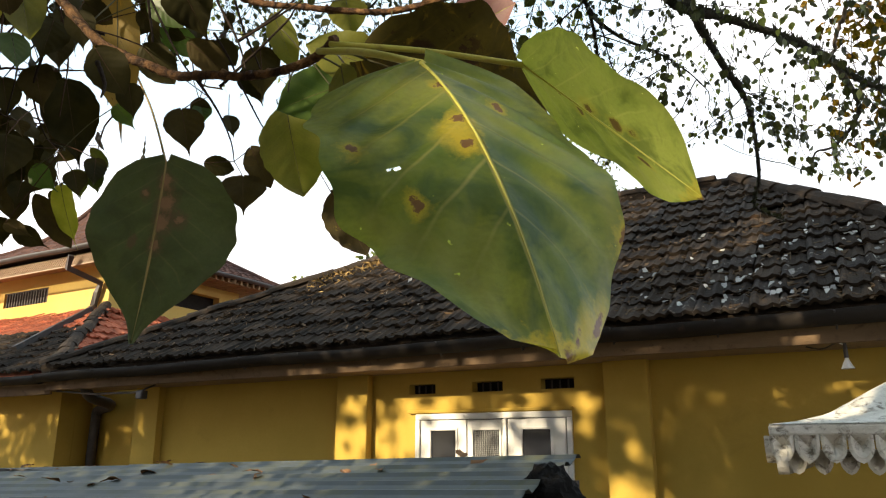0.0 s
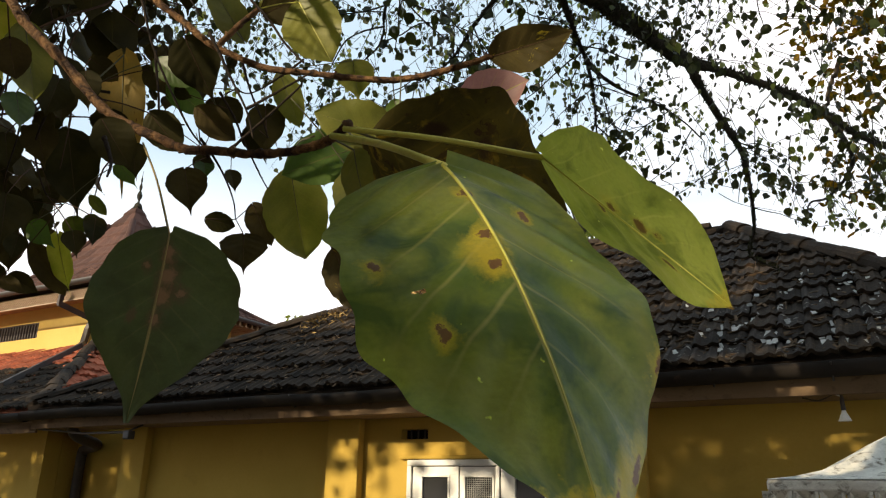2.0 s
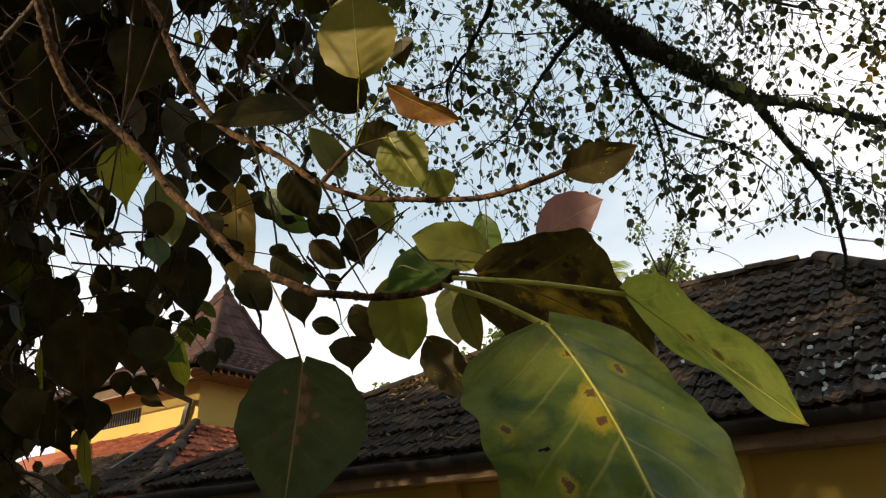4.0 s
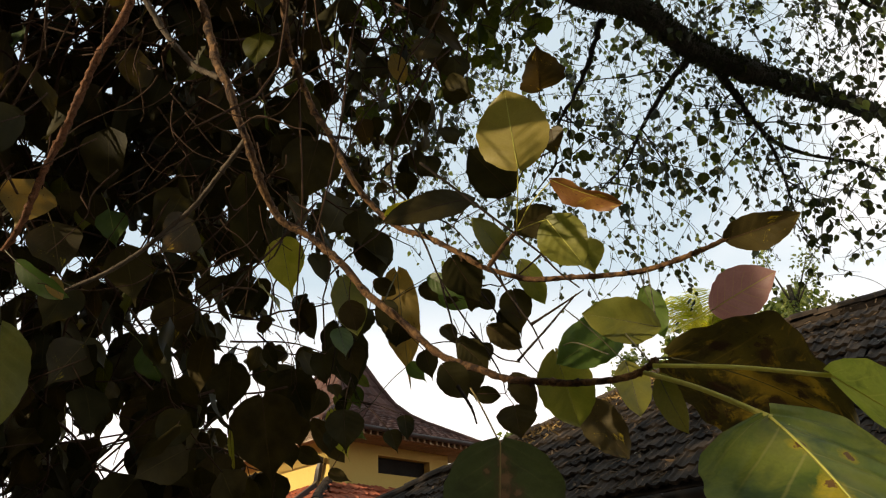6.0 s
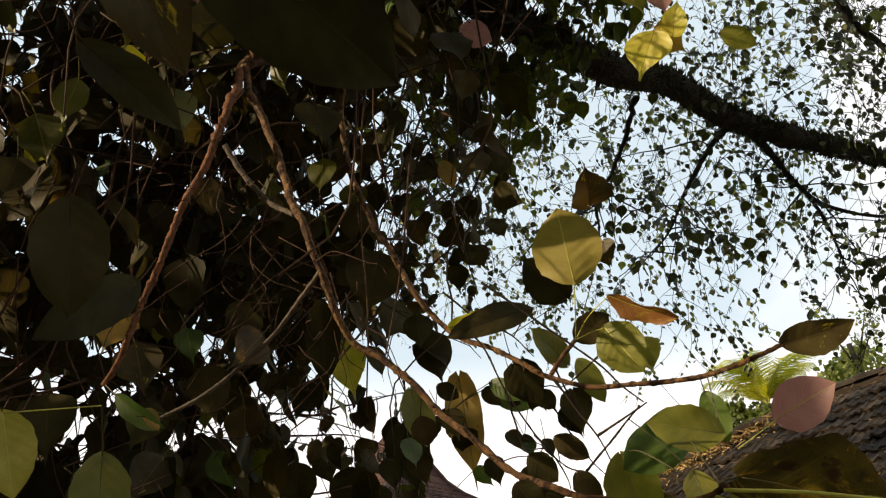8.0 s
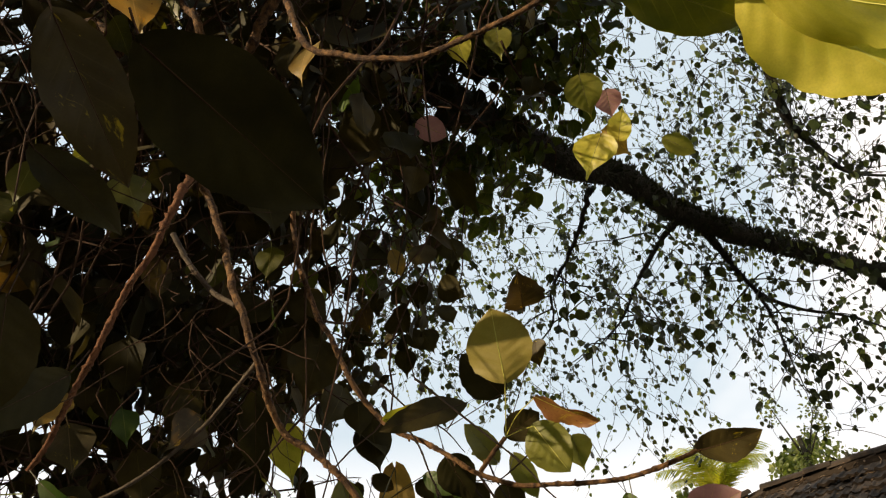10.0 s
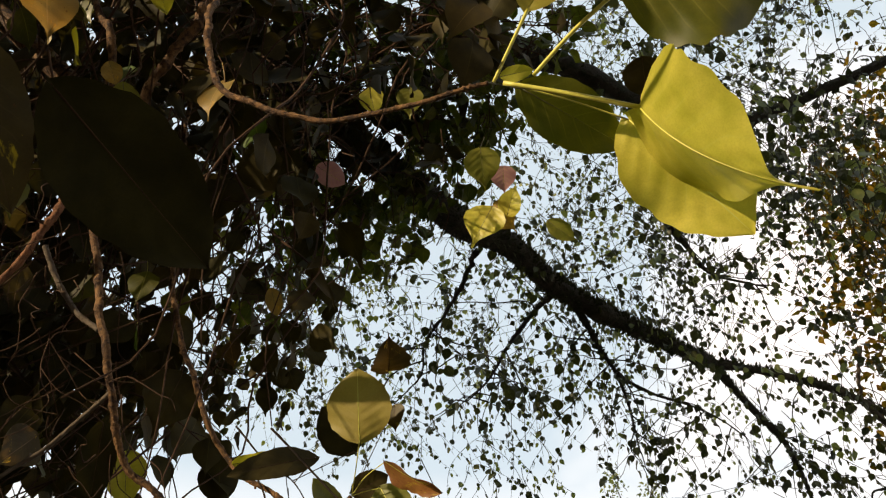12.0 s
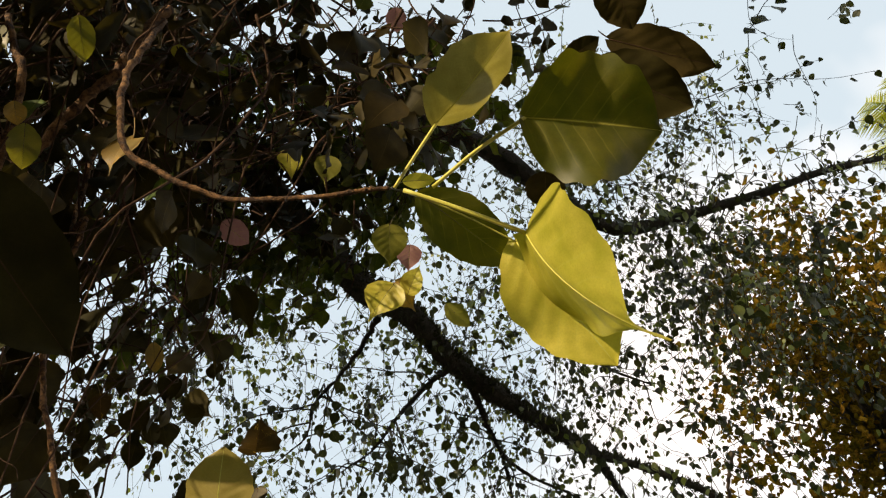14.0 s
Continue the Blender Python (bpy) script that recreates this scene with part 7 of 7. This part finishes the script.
while made < 390:
    el, az = rng.uniform(38, 63), rng.uniform(12, 52)
    if el < np.interp(az, [12, 25, 34, 46], [58, 49, 42, 38]) + rng.uniform(-1, 3):
        continue
    p = toward(az, el, rng.uniform(2.9, 5.0))
    middle.branchlet(p, Vector((rng.gauss(0, 1), rng.gauss(0, 1), rng.gauss(-0.5, 0.5))), rng.uniform(0.4, 0.8), rng.randint(5, 8), rng.uniform(0.08, 0.115), 0.003, 0.5, False)
    made += 1
middle.join(tree, "twig", BARK_SHADED, "crown", LEAF_MID, "thin brown twigs", "dull green heart-shaped leaves overhead")

# ---- far side of the crown, open against the sky ----
far = Spray(23, True)


def far_keep(p):
    az, el, d = seen_at(p)
    return el > np.interp(az, [-3, 1, 3.5, 6.5, 15, 32], [16.5, 17.5, 19, 21, 20, 16])


far.keep = far_keep
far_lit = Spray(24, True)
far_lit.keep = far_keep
made = 0
while made < 1570:
    el, az = rng.uniform(15, 62), rng.uniform(-27, 52)
    low = np.interp(az, [-27, -4, 6, 15, 24, 36, 44, 52], [20, 16, 17, 19, 23, 26, 29, 30])
    if el < low or az > dense_from(el) + 6 or el > np.interp(az, [-27, -14, -4, 8], [48, 57, 60, 62]):
        continue
    d = rng.uniform(5.2, 9.5)
    p = toward(az, el, d)
    if el < 28 and az < 24 and rng.random() < 0.12:
        continue
    if az < -13 and rng.random() < 0.55:
        continue
    clump = noise.noise(p * 0.55) + 0.25 * noise.noise(p * 1.7)
    if clump < rng.uniform(-0.12, 0.22):
        continue
    way = Vector((rng.gauss(0, 1), rng.gauss(0, 1), rng.gauss(-0.7, 0.5)))
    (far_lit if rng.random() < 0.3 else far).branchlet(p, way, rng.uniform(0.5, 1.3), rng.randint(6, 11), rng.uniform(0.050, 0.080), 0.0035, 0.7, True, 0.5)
    made += 1
made = 0
while made < 70:
    el, az = rng.uniform(36, 59), rng.uniform(-30, 0)
    p = toward(az, el, rng.uniform(4.5, 8.0))
    if noise.noise(p * 0.6) < rng.uniform(-0.3, 0.15):
        continue
    (far_lit if rng.random() < 0.3 else far).branchlet(p, Vector((rng.gauss(0, 1), rng.gauss(0, 1), rng.gauss(-0.6, 0.5))), rng.uniform(0.5, 1.1), rng.randint(6, 10), rng.uniform(0.06, 0.095), 0.0035, 0.7, True, 0.5)
    made += 1
for line, n in ((fork_a_line, 14), (fork_b_line, 16), (fork_c_line, 7), (fork_d_line, 9), (limb_r_line, 12), (limb_l_line, 14), (upper_r_line, 14), (upper_s_line, 12)):
    for _ in range(n):
        p = line[rng.randrange(len(line) // 4, len(line))]
        far.branchlet(p, Vector((rng.gauss(0, 1), rng.gauss(0, 1), rng.gauss(-0.6, 0.7))), rng.uniform(0.5, 1.2), rng.randint(4, 8), rng.uniform(0.07, 0.10), 0.007, 0.8, True, 0.5)
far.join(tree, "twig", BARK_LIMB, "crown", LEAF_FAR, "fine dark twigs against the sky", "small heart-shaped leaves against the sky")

far_lit.join(tree, "twig", BARK_LIMB, "crown", LEAF_LIT, "fine dark twigs", "small grey-green leaves, sunlight put into their colour")

# ---- sunward side of the crown, unseen behind the camera: it dapples wall and roof ----
shade = Spray(35)
sun_side = -sun_dir
# openings in the crown, across the light's way, aimed at chosen leaves, wall and canopy: x and z of their two corners,
# share of leaves that are missing
OPENINGS = ((-0.75, 1.4, 0.55, 2.15, 0.92), (-0.75, 2.15, 0.55, 3.1, 0.90), (-0.32, 2.22, 0.50, 3.0, 0.85), (-0.20, 2.34, 0.22, 2.78, 0.97), (-3.4, 2.3, -1.3, 4.6, 0.55), (-1.4, 2.1, -0.75, 3.1, 0.8), (-0.75, 2.12, -0.4, 2.6, 0.7), (-9.6, 4.40, -8.4, 5.45, 0.62), (-8.3, 4.9, -6.1, 5.45, 0.55), (-8.5, 2.7, -3.6, 3.4, 0.55), (-11.0, 7.4, -8.8, 8.9, 0.8), (-3.1, 3.2, 0.5, 4.8, 0.95), (-6.6, 3.7, -3.1, 5.5, 0.15), (-5.6, 4.5, -0.6, 5.8, 0.3), (-1.7, 2.5, -0.3, 4.4, 0.6), (-1.4, 3.5, -0.85, 4.3, 0.97))


def sunny(p):
    """Whether the leaf at p is missing, so that sun comes through."""
    q = p + sun_side * ((0.2 - p.y) / sun_side.y)
    # these beams are kept shut to hold chosen leaves and wall parts in shade
    if -0.72 < q.x < -0.26 and 1.78 < q.z < 2.08 or -0.26 < q.x < 0.0 and 2.02 < q.z < 2.22:
        return False
    if -5.4 < q.x < -3.8 and 4.1 < q.z < 5.1:
        return rng.random() < 0.08
    for x0, z0, x1, z1, share in OPENINGS:
        if x0 < q.x < x1 and z0 < q.z < z1 and rng.random() < share:
            return True
    gap = noise.noise(Vector((q.x * 0.55, q.z * 0.9, 3.3))) + 0.4 * noise.noise(Vector((q.x * 1.7, q.z * 1.9, 1.3)))
    return gap > 0.21 + (0.05 if q.x < -8 else 0.02) * abs(q.x + 8) + (0.25 if q.x < -9.6 and q.z < 5.8 else 0) and rng.random() < 0.85 or q.z > 7.6 and rng.random() < 0.35


made = 0
while made < 62000:
    p = Vector((rng.uniform(-20, 4.5), rng.uniform(-9.5, -2.2), rng.uniform(2.0, 12.5)))
    if p.x < -11 and p.z > 9:
        continue
    if sunny(p) or in_gap(p):
        continue
    if (p - Vector((0.1, -0.3, 1.8))).length < 2.0:
        continue
    down = Vector((rng.gauss(0, 0.5), rng.gauss(0, 0.5), -1))
    shade.leaf(p, down, Vector((rng.uniform(-1, 1), rng.uniform(-1, 1), rng.uniform(-0.2, 0.5))), rng.uniform(0.15, 0.25), True)
    made += 1
# extra unseen leaves added in the beam to the wall's left part, to shade it
for _ in range(4200):
    q = Vector((rng.uniform(-13.2, -9.75), 0.2, rng.uniform(3.4, 5.7)))
    p = q - sun_side * (rng.uniform(3.0, 9.0) / sun_side.y)
    shade.leaf(p, Vector((rng.gauss(0, 0.5), rng.gauss(0, 0.5), -1)), Vector((rng.uniform(-1, 1), rng.uniform(-1, 1), rng.uniform(-0.2, 0.5))), rng.uniform(0.15, 0.25), True)
# extra unseen leaves put between the sun and the dull hanging leaf, to shade it
for _ in range(300):
    p = Vector((rng.gauss(-0.53, 0.06), 0.42, rng.gauss(1.87, 0.06))) - sun_side * (rng.uniform(2.6, 8.0) / sun_side.y)
    shade.leaf(p, Vector((rng.gauss(0, 0.5), rng.gauss(0, 0.5), -1)), Vector((rng.uniform(-1, 1), rng.uniform(-1, 1), rng.uniform(-0.2, 0.5))), rng.uniform(0.15, 0.25), True)
shade.join(tree, "twig", BARK_LIMB, "crown", LEAF_FAR, "", "unseen dense leaves of the crown's other side, which cast shade")

# ---- top of the crown, over and behind the camera: unseen leaves added to cut skylight ----
over = Spray(47)
made = 0
while made < 15000:
    p = Vector((rng.uniform(-9, 6), rng.uniform(-9, 5), rng.uniform(3.6, 8.5)))
    v = p - Vector((0.1, -0.25, 1.8))
    az, el = math.degrees(math.atan2(-v.x, v.y)), math.degrees(math.asin(v.z / v.length))
    if -48 < az < 112 and el < 70:
        continue
    if sunny(p) or in_gap(p):
        continue
    over.leaf(p, Vector((rng.gauss(0, 0.6), rng.gauss(0, 0.6), -1)), Vector((rng.uniform(-1, 1), rng.uniform(-1, 1), rng.uniform(0, 1))), rng.uniform(0.13, 0.22), True)
    made += 1
over.join(tree, "twig", BARK_LIMB, "crown", LEAF_FAR, "", "unseen crown leaves overhead, added to cut skylight")

# ---- second tree, palms and bushes beyond ----
def bush(name, at, size, count, leaf_size, material, label, category, seed, trunk=None, narrow=1.0):
    """A shrub or far tree: stems and clumps of small leaves with an uneven outline."""
    ob = thing(name, (at[0], at[1], 0), label, category)
    sp = Spray(seed)
    r = sp.rng
    top = Vector(at)
    stem, _ = branch("trunk", [(at[0], at[1], -0.05), (at[0] + 0.1, at[1], at[2] * 0.45), tuple(top)], trunk or 0.12, 0.04, BARK_LIMB, ob, "", 4, 0.15, seed)
    clumps = [top + Vector((r.gauss(0, 0.42) * size[0], r.gauss(0, 0.42) * size[1], r.gauss(0, 0.42) * size[2])) for _ in range(max(6, count // 110))]
    for c in clumps:
        sp.twig([top.lerp(c, 0.0) - Vector((0, 0, size[2] * 0.5)), c], 0.025, 0.006, 4)
    for k in range(count):
        c = r.choice(clumps)
        p = c + Vector((r.gauss(0, 0.14) * size[0], r.gauss(0, 0.14) * size[1], r.gauss(0, 0.14) * size[2]))
        sp.leaf(p, Vector((r.gauss(0, 0.7), r.gauss(0, 0.7), r.gauss(-0.5, 0.6))), Vector((r.gauss(0, 1), r.gauss(0, 1), r.gauss(0.3, 1))), leaf_size * r.uniform(0.6, 1.3) * narrow, True)
    sp.join(ob, "twig", BARK_LIMB, "crown", material, "", "")
    return ob


def palm(name, at, reach, fronds, seed, label, lean=None):
    """A palm: ringed trunk, arching fronds of many narrow leaflets."""
    ob = thing(name, (at[0], at[1], 0), label, "palm tree")
    r = random.Random(seed)
    top = Vector(at)
    branch("trunk", [(at[0], at[1], -0.05), (at[0] + 0.15, at[1], at[2] * 0.5), tuple(top)], 0.20, 0.13, BARK_GREY, ob, "", 6, 0.15, seed, 10)
    for k in range(fronds):
        a = 2 * math.pi * (k + r.uniform(-0.3, 0.3)) / fronds
        lift = r.uniform(1.0, 1.52)
        verts, faces, uvs = [], [], []
        pts = []
        for i in range(13):
            s = i / 12
            out = reach * s * math.cos(lift * (1 - 0.5 * s))
            pts.append(top + Vector((math.cos(a) * out, math.sin(a) * out, reach * (math.sin(lift) * s - 0.42 * s * s * s))))
        tv, tf = tube_data(pts, [0.025 * (1 - 0.9 * i / 12) for i in range(13)], 4)
        verts += tv
        uvs += [(0.5, 0.5)] * len(tv)
        faces += tf
        for i in range(58):
            s = 0.10 + 0.88 * i / 58
            j = min(int(s * 12), 11)
            c = pts[j].lerp(pts[j + 1], s * 12 - j)
            d = (pts[j + 1] - pts[j]).normalized()
            sidew = d.cross(Vector((0, 0, 1))).normalized()
            for sgn in (-1, 1):
                ln = reach * 0.36 * math.sin(math.pi * (0.12 + 0.80 * s)) ** 0.7 * r.uniform(0.85, 1.1)
                tip = c + (sidew * sgn * 0.75 + d * 0.6 + Vector((0, 0, -0.25 - 0.2 * r.random()))).normalized() * ln
                wd = d * 0.017 * reach / 2.5
                q = len(verts)
                verts += [c - wd, c + wd, c.lerp(tip, 0.55) + wd * 0.9, tip, c.lerp(tip, 0.55) - wd * 0.9]
                uvs += [(0.3, 0), (0.7, 0), (0.7, 0.5), (0.5, 1), (0.3, 0.5)]
                faces.append((q, q + 1, q + 2, q + 3, q + 4))
        mesh_ob("frond", verts, faces, FROND, ob, "", "", uvs)
    return ob


bush("broadleaf_tree", (2.175, 9.263, 7.805), (2.2, 1.9, 2.5), 8200, 0.13, LEAF_SECOND, "neighbouring tree with dense brownish-green foliage", "tree", 51, 0.22)
palm("coconut_palm", (-6.484, 14.620, 6.90), 1.5, 11, 61, "coconut palm with sunlit yellow-green fronds")
palm("coconut_palm", (5.141, 8.976, 11.019), 1.5, 12, 62, "coconut palm with sunlit yellow-green fronds")
bush("shrub", (-7.691, 13.087, 6.022), (0.9, 0.9, 0.9), 900, 0.16, BUSH, "feathery green shrub showing over the roof ridge", "shrub", 52, None, 0.8)
bush("shrub", (-6.75, 13.956, 6.42), (1.0, 0.7, 0.62), 1300, 0.17, BUSH, "sunlit feathery shrub under the palm", "shrub", 58, None, 0.8)
bush("shrub", (-4.587, 14.768, 6.773), (1.3, 1.0, 0.7), 900, 0.16, BUSH, "sunlit green shrub showing over the roof ridge", "shrub", 53)
bush("shrub", (-3.699, 14.037, 6.776), (1.5, 1.0, 0.5), 650, 0.09, BUSH, "feathery green shrub showing over the roof ridge", "shrub", 54)
bush("shrub", (-10.684, 13.732, 5.608), (0.8, 0.8, 0.35), 350, 0.13, BUSH, "small green shrub behind the roof", "shrub", 55)
bush("shrub", (-8.903, 12.667, 5.734), (0.5, 0.5, 0.4), 250, 0.11, BUSH, "small green shrub behind the roof", "shrub", 56)
bush("bamboo_clump", (-3.826, 12.235, 6.635), (0.7, 0.7, 0.9), 600, 0.08, BUSH, "slender feathery green bamboo clump", "bamboo", 57, None, 0.8)
for k, (x0, x1) in enumerate(((-30, -22), (8, 16), (-46, -34))):
    bush("garden_tree", ((x0 + x1) / 2, 32 + 4 * k, 4.0), (5, 4, 2.2), 1800, 0.4, BUSH, "distant green garden tree", "tree", 70 + k, 0.25)

# ---- dry leaves on the shed roof ----
r = random.Random(9)
litter = [small_leaf(900 + k, 5, 2) for k in range(4)]
lit_me = []
for v, f, uv in litter:
    me = bpy.data.meshes.new("dry_leaf")
    me.from_pydata([(a * 0.7, b, c + 0.25 * a * a) for a, b, c in v], [], f)
    me.materials.append(LITTER)
    lit_me.append(me)
for k in range(60):
    s = r.random() ** 1.8
    x, y = r.uniform(-8.5, -1.9), 4.22 - 1.5 * s
    z = 1.632 - (4.25 - y) * 0.2105 + (x + 3.3) * 0.024 - 0.02 + 0.016
    ob = new("dry_leaf", r.choice(lit_me))
    sc = r.uniform(0.09, 0.16)
    ob.matrix_basis = Matrix.Translation((x, y, z)) @ Euler((r.uniform(-0.2, 0.35), r.uniform(-0.3, 0.3), r.uniform(0, 6.28))).to_matrix().to_4x4() @ Matrix.Diagonal((sc, sc, sc, 1))
    tagged(ob, "curled brown dry leaf on the corrugated roof", "leaf", "dry leaves on the shed roof")

# ---- the tiles of the main roof ----
HL = UP.length
lay_tiles(roof, (LX, EY, EZ), (1, 0, 0), UP, RX - LX, HL,
          lambda u, v: (LR - LX) * v / HL < u + 0.05 and u - 0.05 < (RX - LX) - (RX - RR) * v / HL,
          TILE_OLD, lambda u, v: u > RX - LX - 5.6, TILE_PALE, 11)
cap_tiles(roof, (LR, RY, RZ + 0.04), (RR, RY, RZ + 0.04), TILE_OLD, 21, 0.15)
cap_tiles(roof, (RX, EY, EZ + 0.06), (RR, RY, RZ + 0.05), TILE_OLD, 22, 0.15)
cap_tiles(roof, (LX, EY, EZ + 0.06), (LR, RY, RZ + 0.05), TILE_OLD, 23, 0.15)
for a, b in (((LR, RY, RZ), (RR, RY, RZ)), ((RX, EY, EZ), (RR, RY, RZ)), ((LX, EY, EZ), (LR, RY, RZ))):
    a, b = Vector(a) + Vector((0, 0, 0.01)), Vector(b) + Vector((0, 0, 0.01))
    part("mortar_bed", tube(bmesh.new(), [a.lerp(b, k / 12) for k in range(13)], 0.095, 8, 0.25, random.Random(3)), TILE_OLD, roof)

# ---- pale bits for sunlit tile facets, and litter lying on the tiles ----
rr = random.Random(41)
nrm = Vector((0, -UP.z, UP.y)).normalized()
for name, count, material, label, kinds in (("mortar", 150, SUNLIT_BITS, "pale bits that stand for sunlit facets of roof tiles", 0), ("roof_litter", 2400, DEBRIS, "dry leaves and twigs lying on the roof tiles", 1)):
    verts, faces = [], []
    for _ in range(count):
        s = rr.random()
        if kinds:
            x, s = rr.uniform(LX + 1, RX - 0.5), s ** 1.7
            w, h = (rr.uniform(0.003, 0.006), rr.uniform(0.05, 0.13)) if rr.random() < 0.5 else (rr.uniform(0.006, 0.022), rr.uniform(0.02, 0.055))
        else:
            x, s = rr.gauss(0.1, 1.1) if s < 0.8 else rr.uniform(-7, 1.5), 0.02 + 0.45 * rr.random() ** 1.6
            w, h = rr.uniform(0.014, 0.034), rr.uniform(0.020, 0.052)
        if not (LX + (LR - LX) * s < x < RX - (RX - RR) * s - 0.2):
            continue
        c = Vector((x, EY, EZ)) + UP * s + nrm * (0.075 + 0.02 * rr.random())
        a = rr.uniform(-0.5, 0.5) if not kinds else rr.uniform(0, 6.28)
        e1 = (Vector((1, 0, 0)) * math.cos(a) + UP.normalized() * math.sin(a)) * w
        e2 = (UP.normalized() * math.cos(a) - Vector((1, 0, 0)) * math.sin(a)) * h
        lift = nrm * rr.uniform(0.004, 0.02)
        k = len(verts)
        verts += [c - e1 - e2, c + e1 - e2, c + e1 * 0.8 + e2 + lift, c - e1 * 0.7 + e2 * 0.9 + lift, c - nrm * 0.02]
        faces += [(k, k + 1, k + 2, k + 3), (k, k + 4, k + 1), (k + 1, k + 4, k + 2), (k + 2, k + 4, k + 3), (k + 3, k + 4, k)]
    mesh_ob(name, verts, faces, material, roof, label, "stuff", smooth=False)

# ---- dry grass grown along the hip ----
verts, faces = [], []
for _ in range(750):
    k = rr.betavariate(2, 2)
    x, s = rr.uniform(-7.4, -4.5), 0
    s = min(0.98, max(0.05, (x - LX) / (LR - LX) - abs(rr.gauss(0, 0.07))))
    c = Vector((x, EY, EZ)) + UP * s + nrm * 0.07
    tip = c + Vector((rr.gauss(0, 0.12), rr.gauss(-0.06, 0.08), rr.uniform(-0.04, 0.09)))
    w = Vector((rr.uniform(0.006, 0.016), 0, rr.uniform(-0.006, 0.006)))
    k = len(verts)
    verts += [c - w, c + w, c.lerp(tip, 0.6) + w * 0.7 + Vector((0, 0, 0.02)), tip]
    faces.append((k, k + 1, k + 2, k + 3))
mesh_ob("dry_grass", verts, faces, STRAW, roof, "golden dry grass along the roof hip", "stuff", smooth=False)
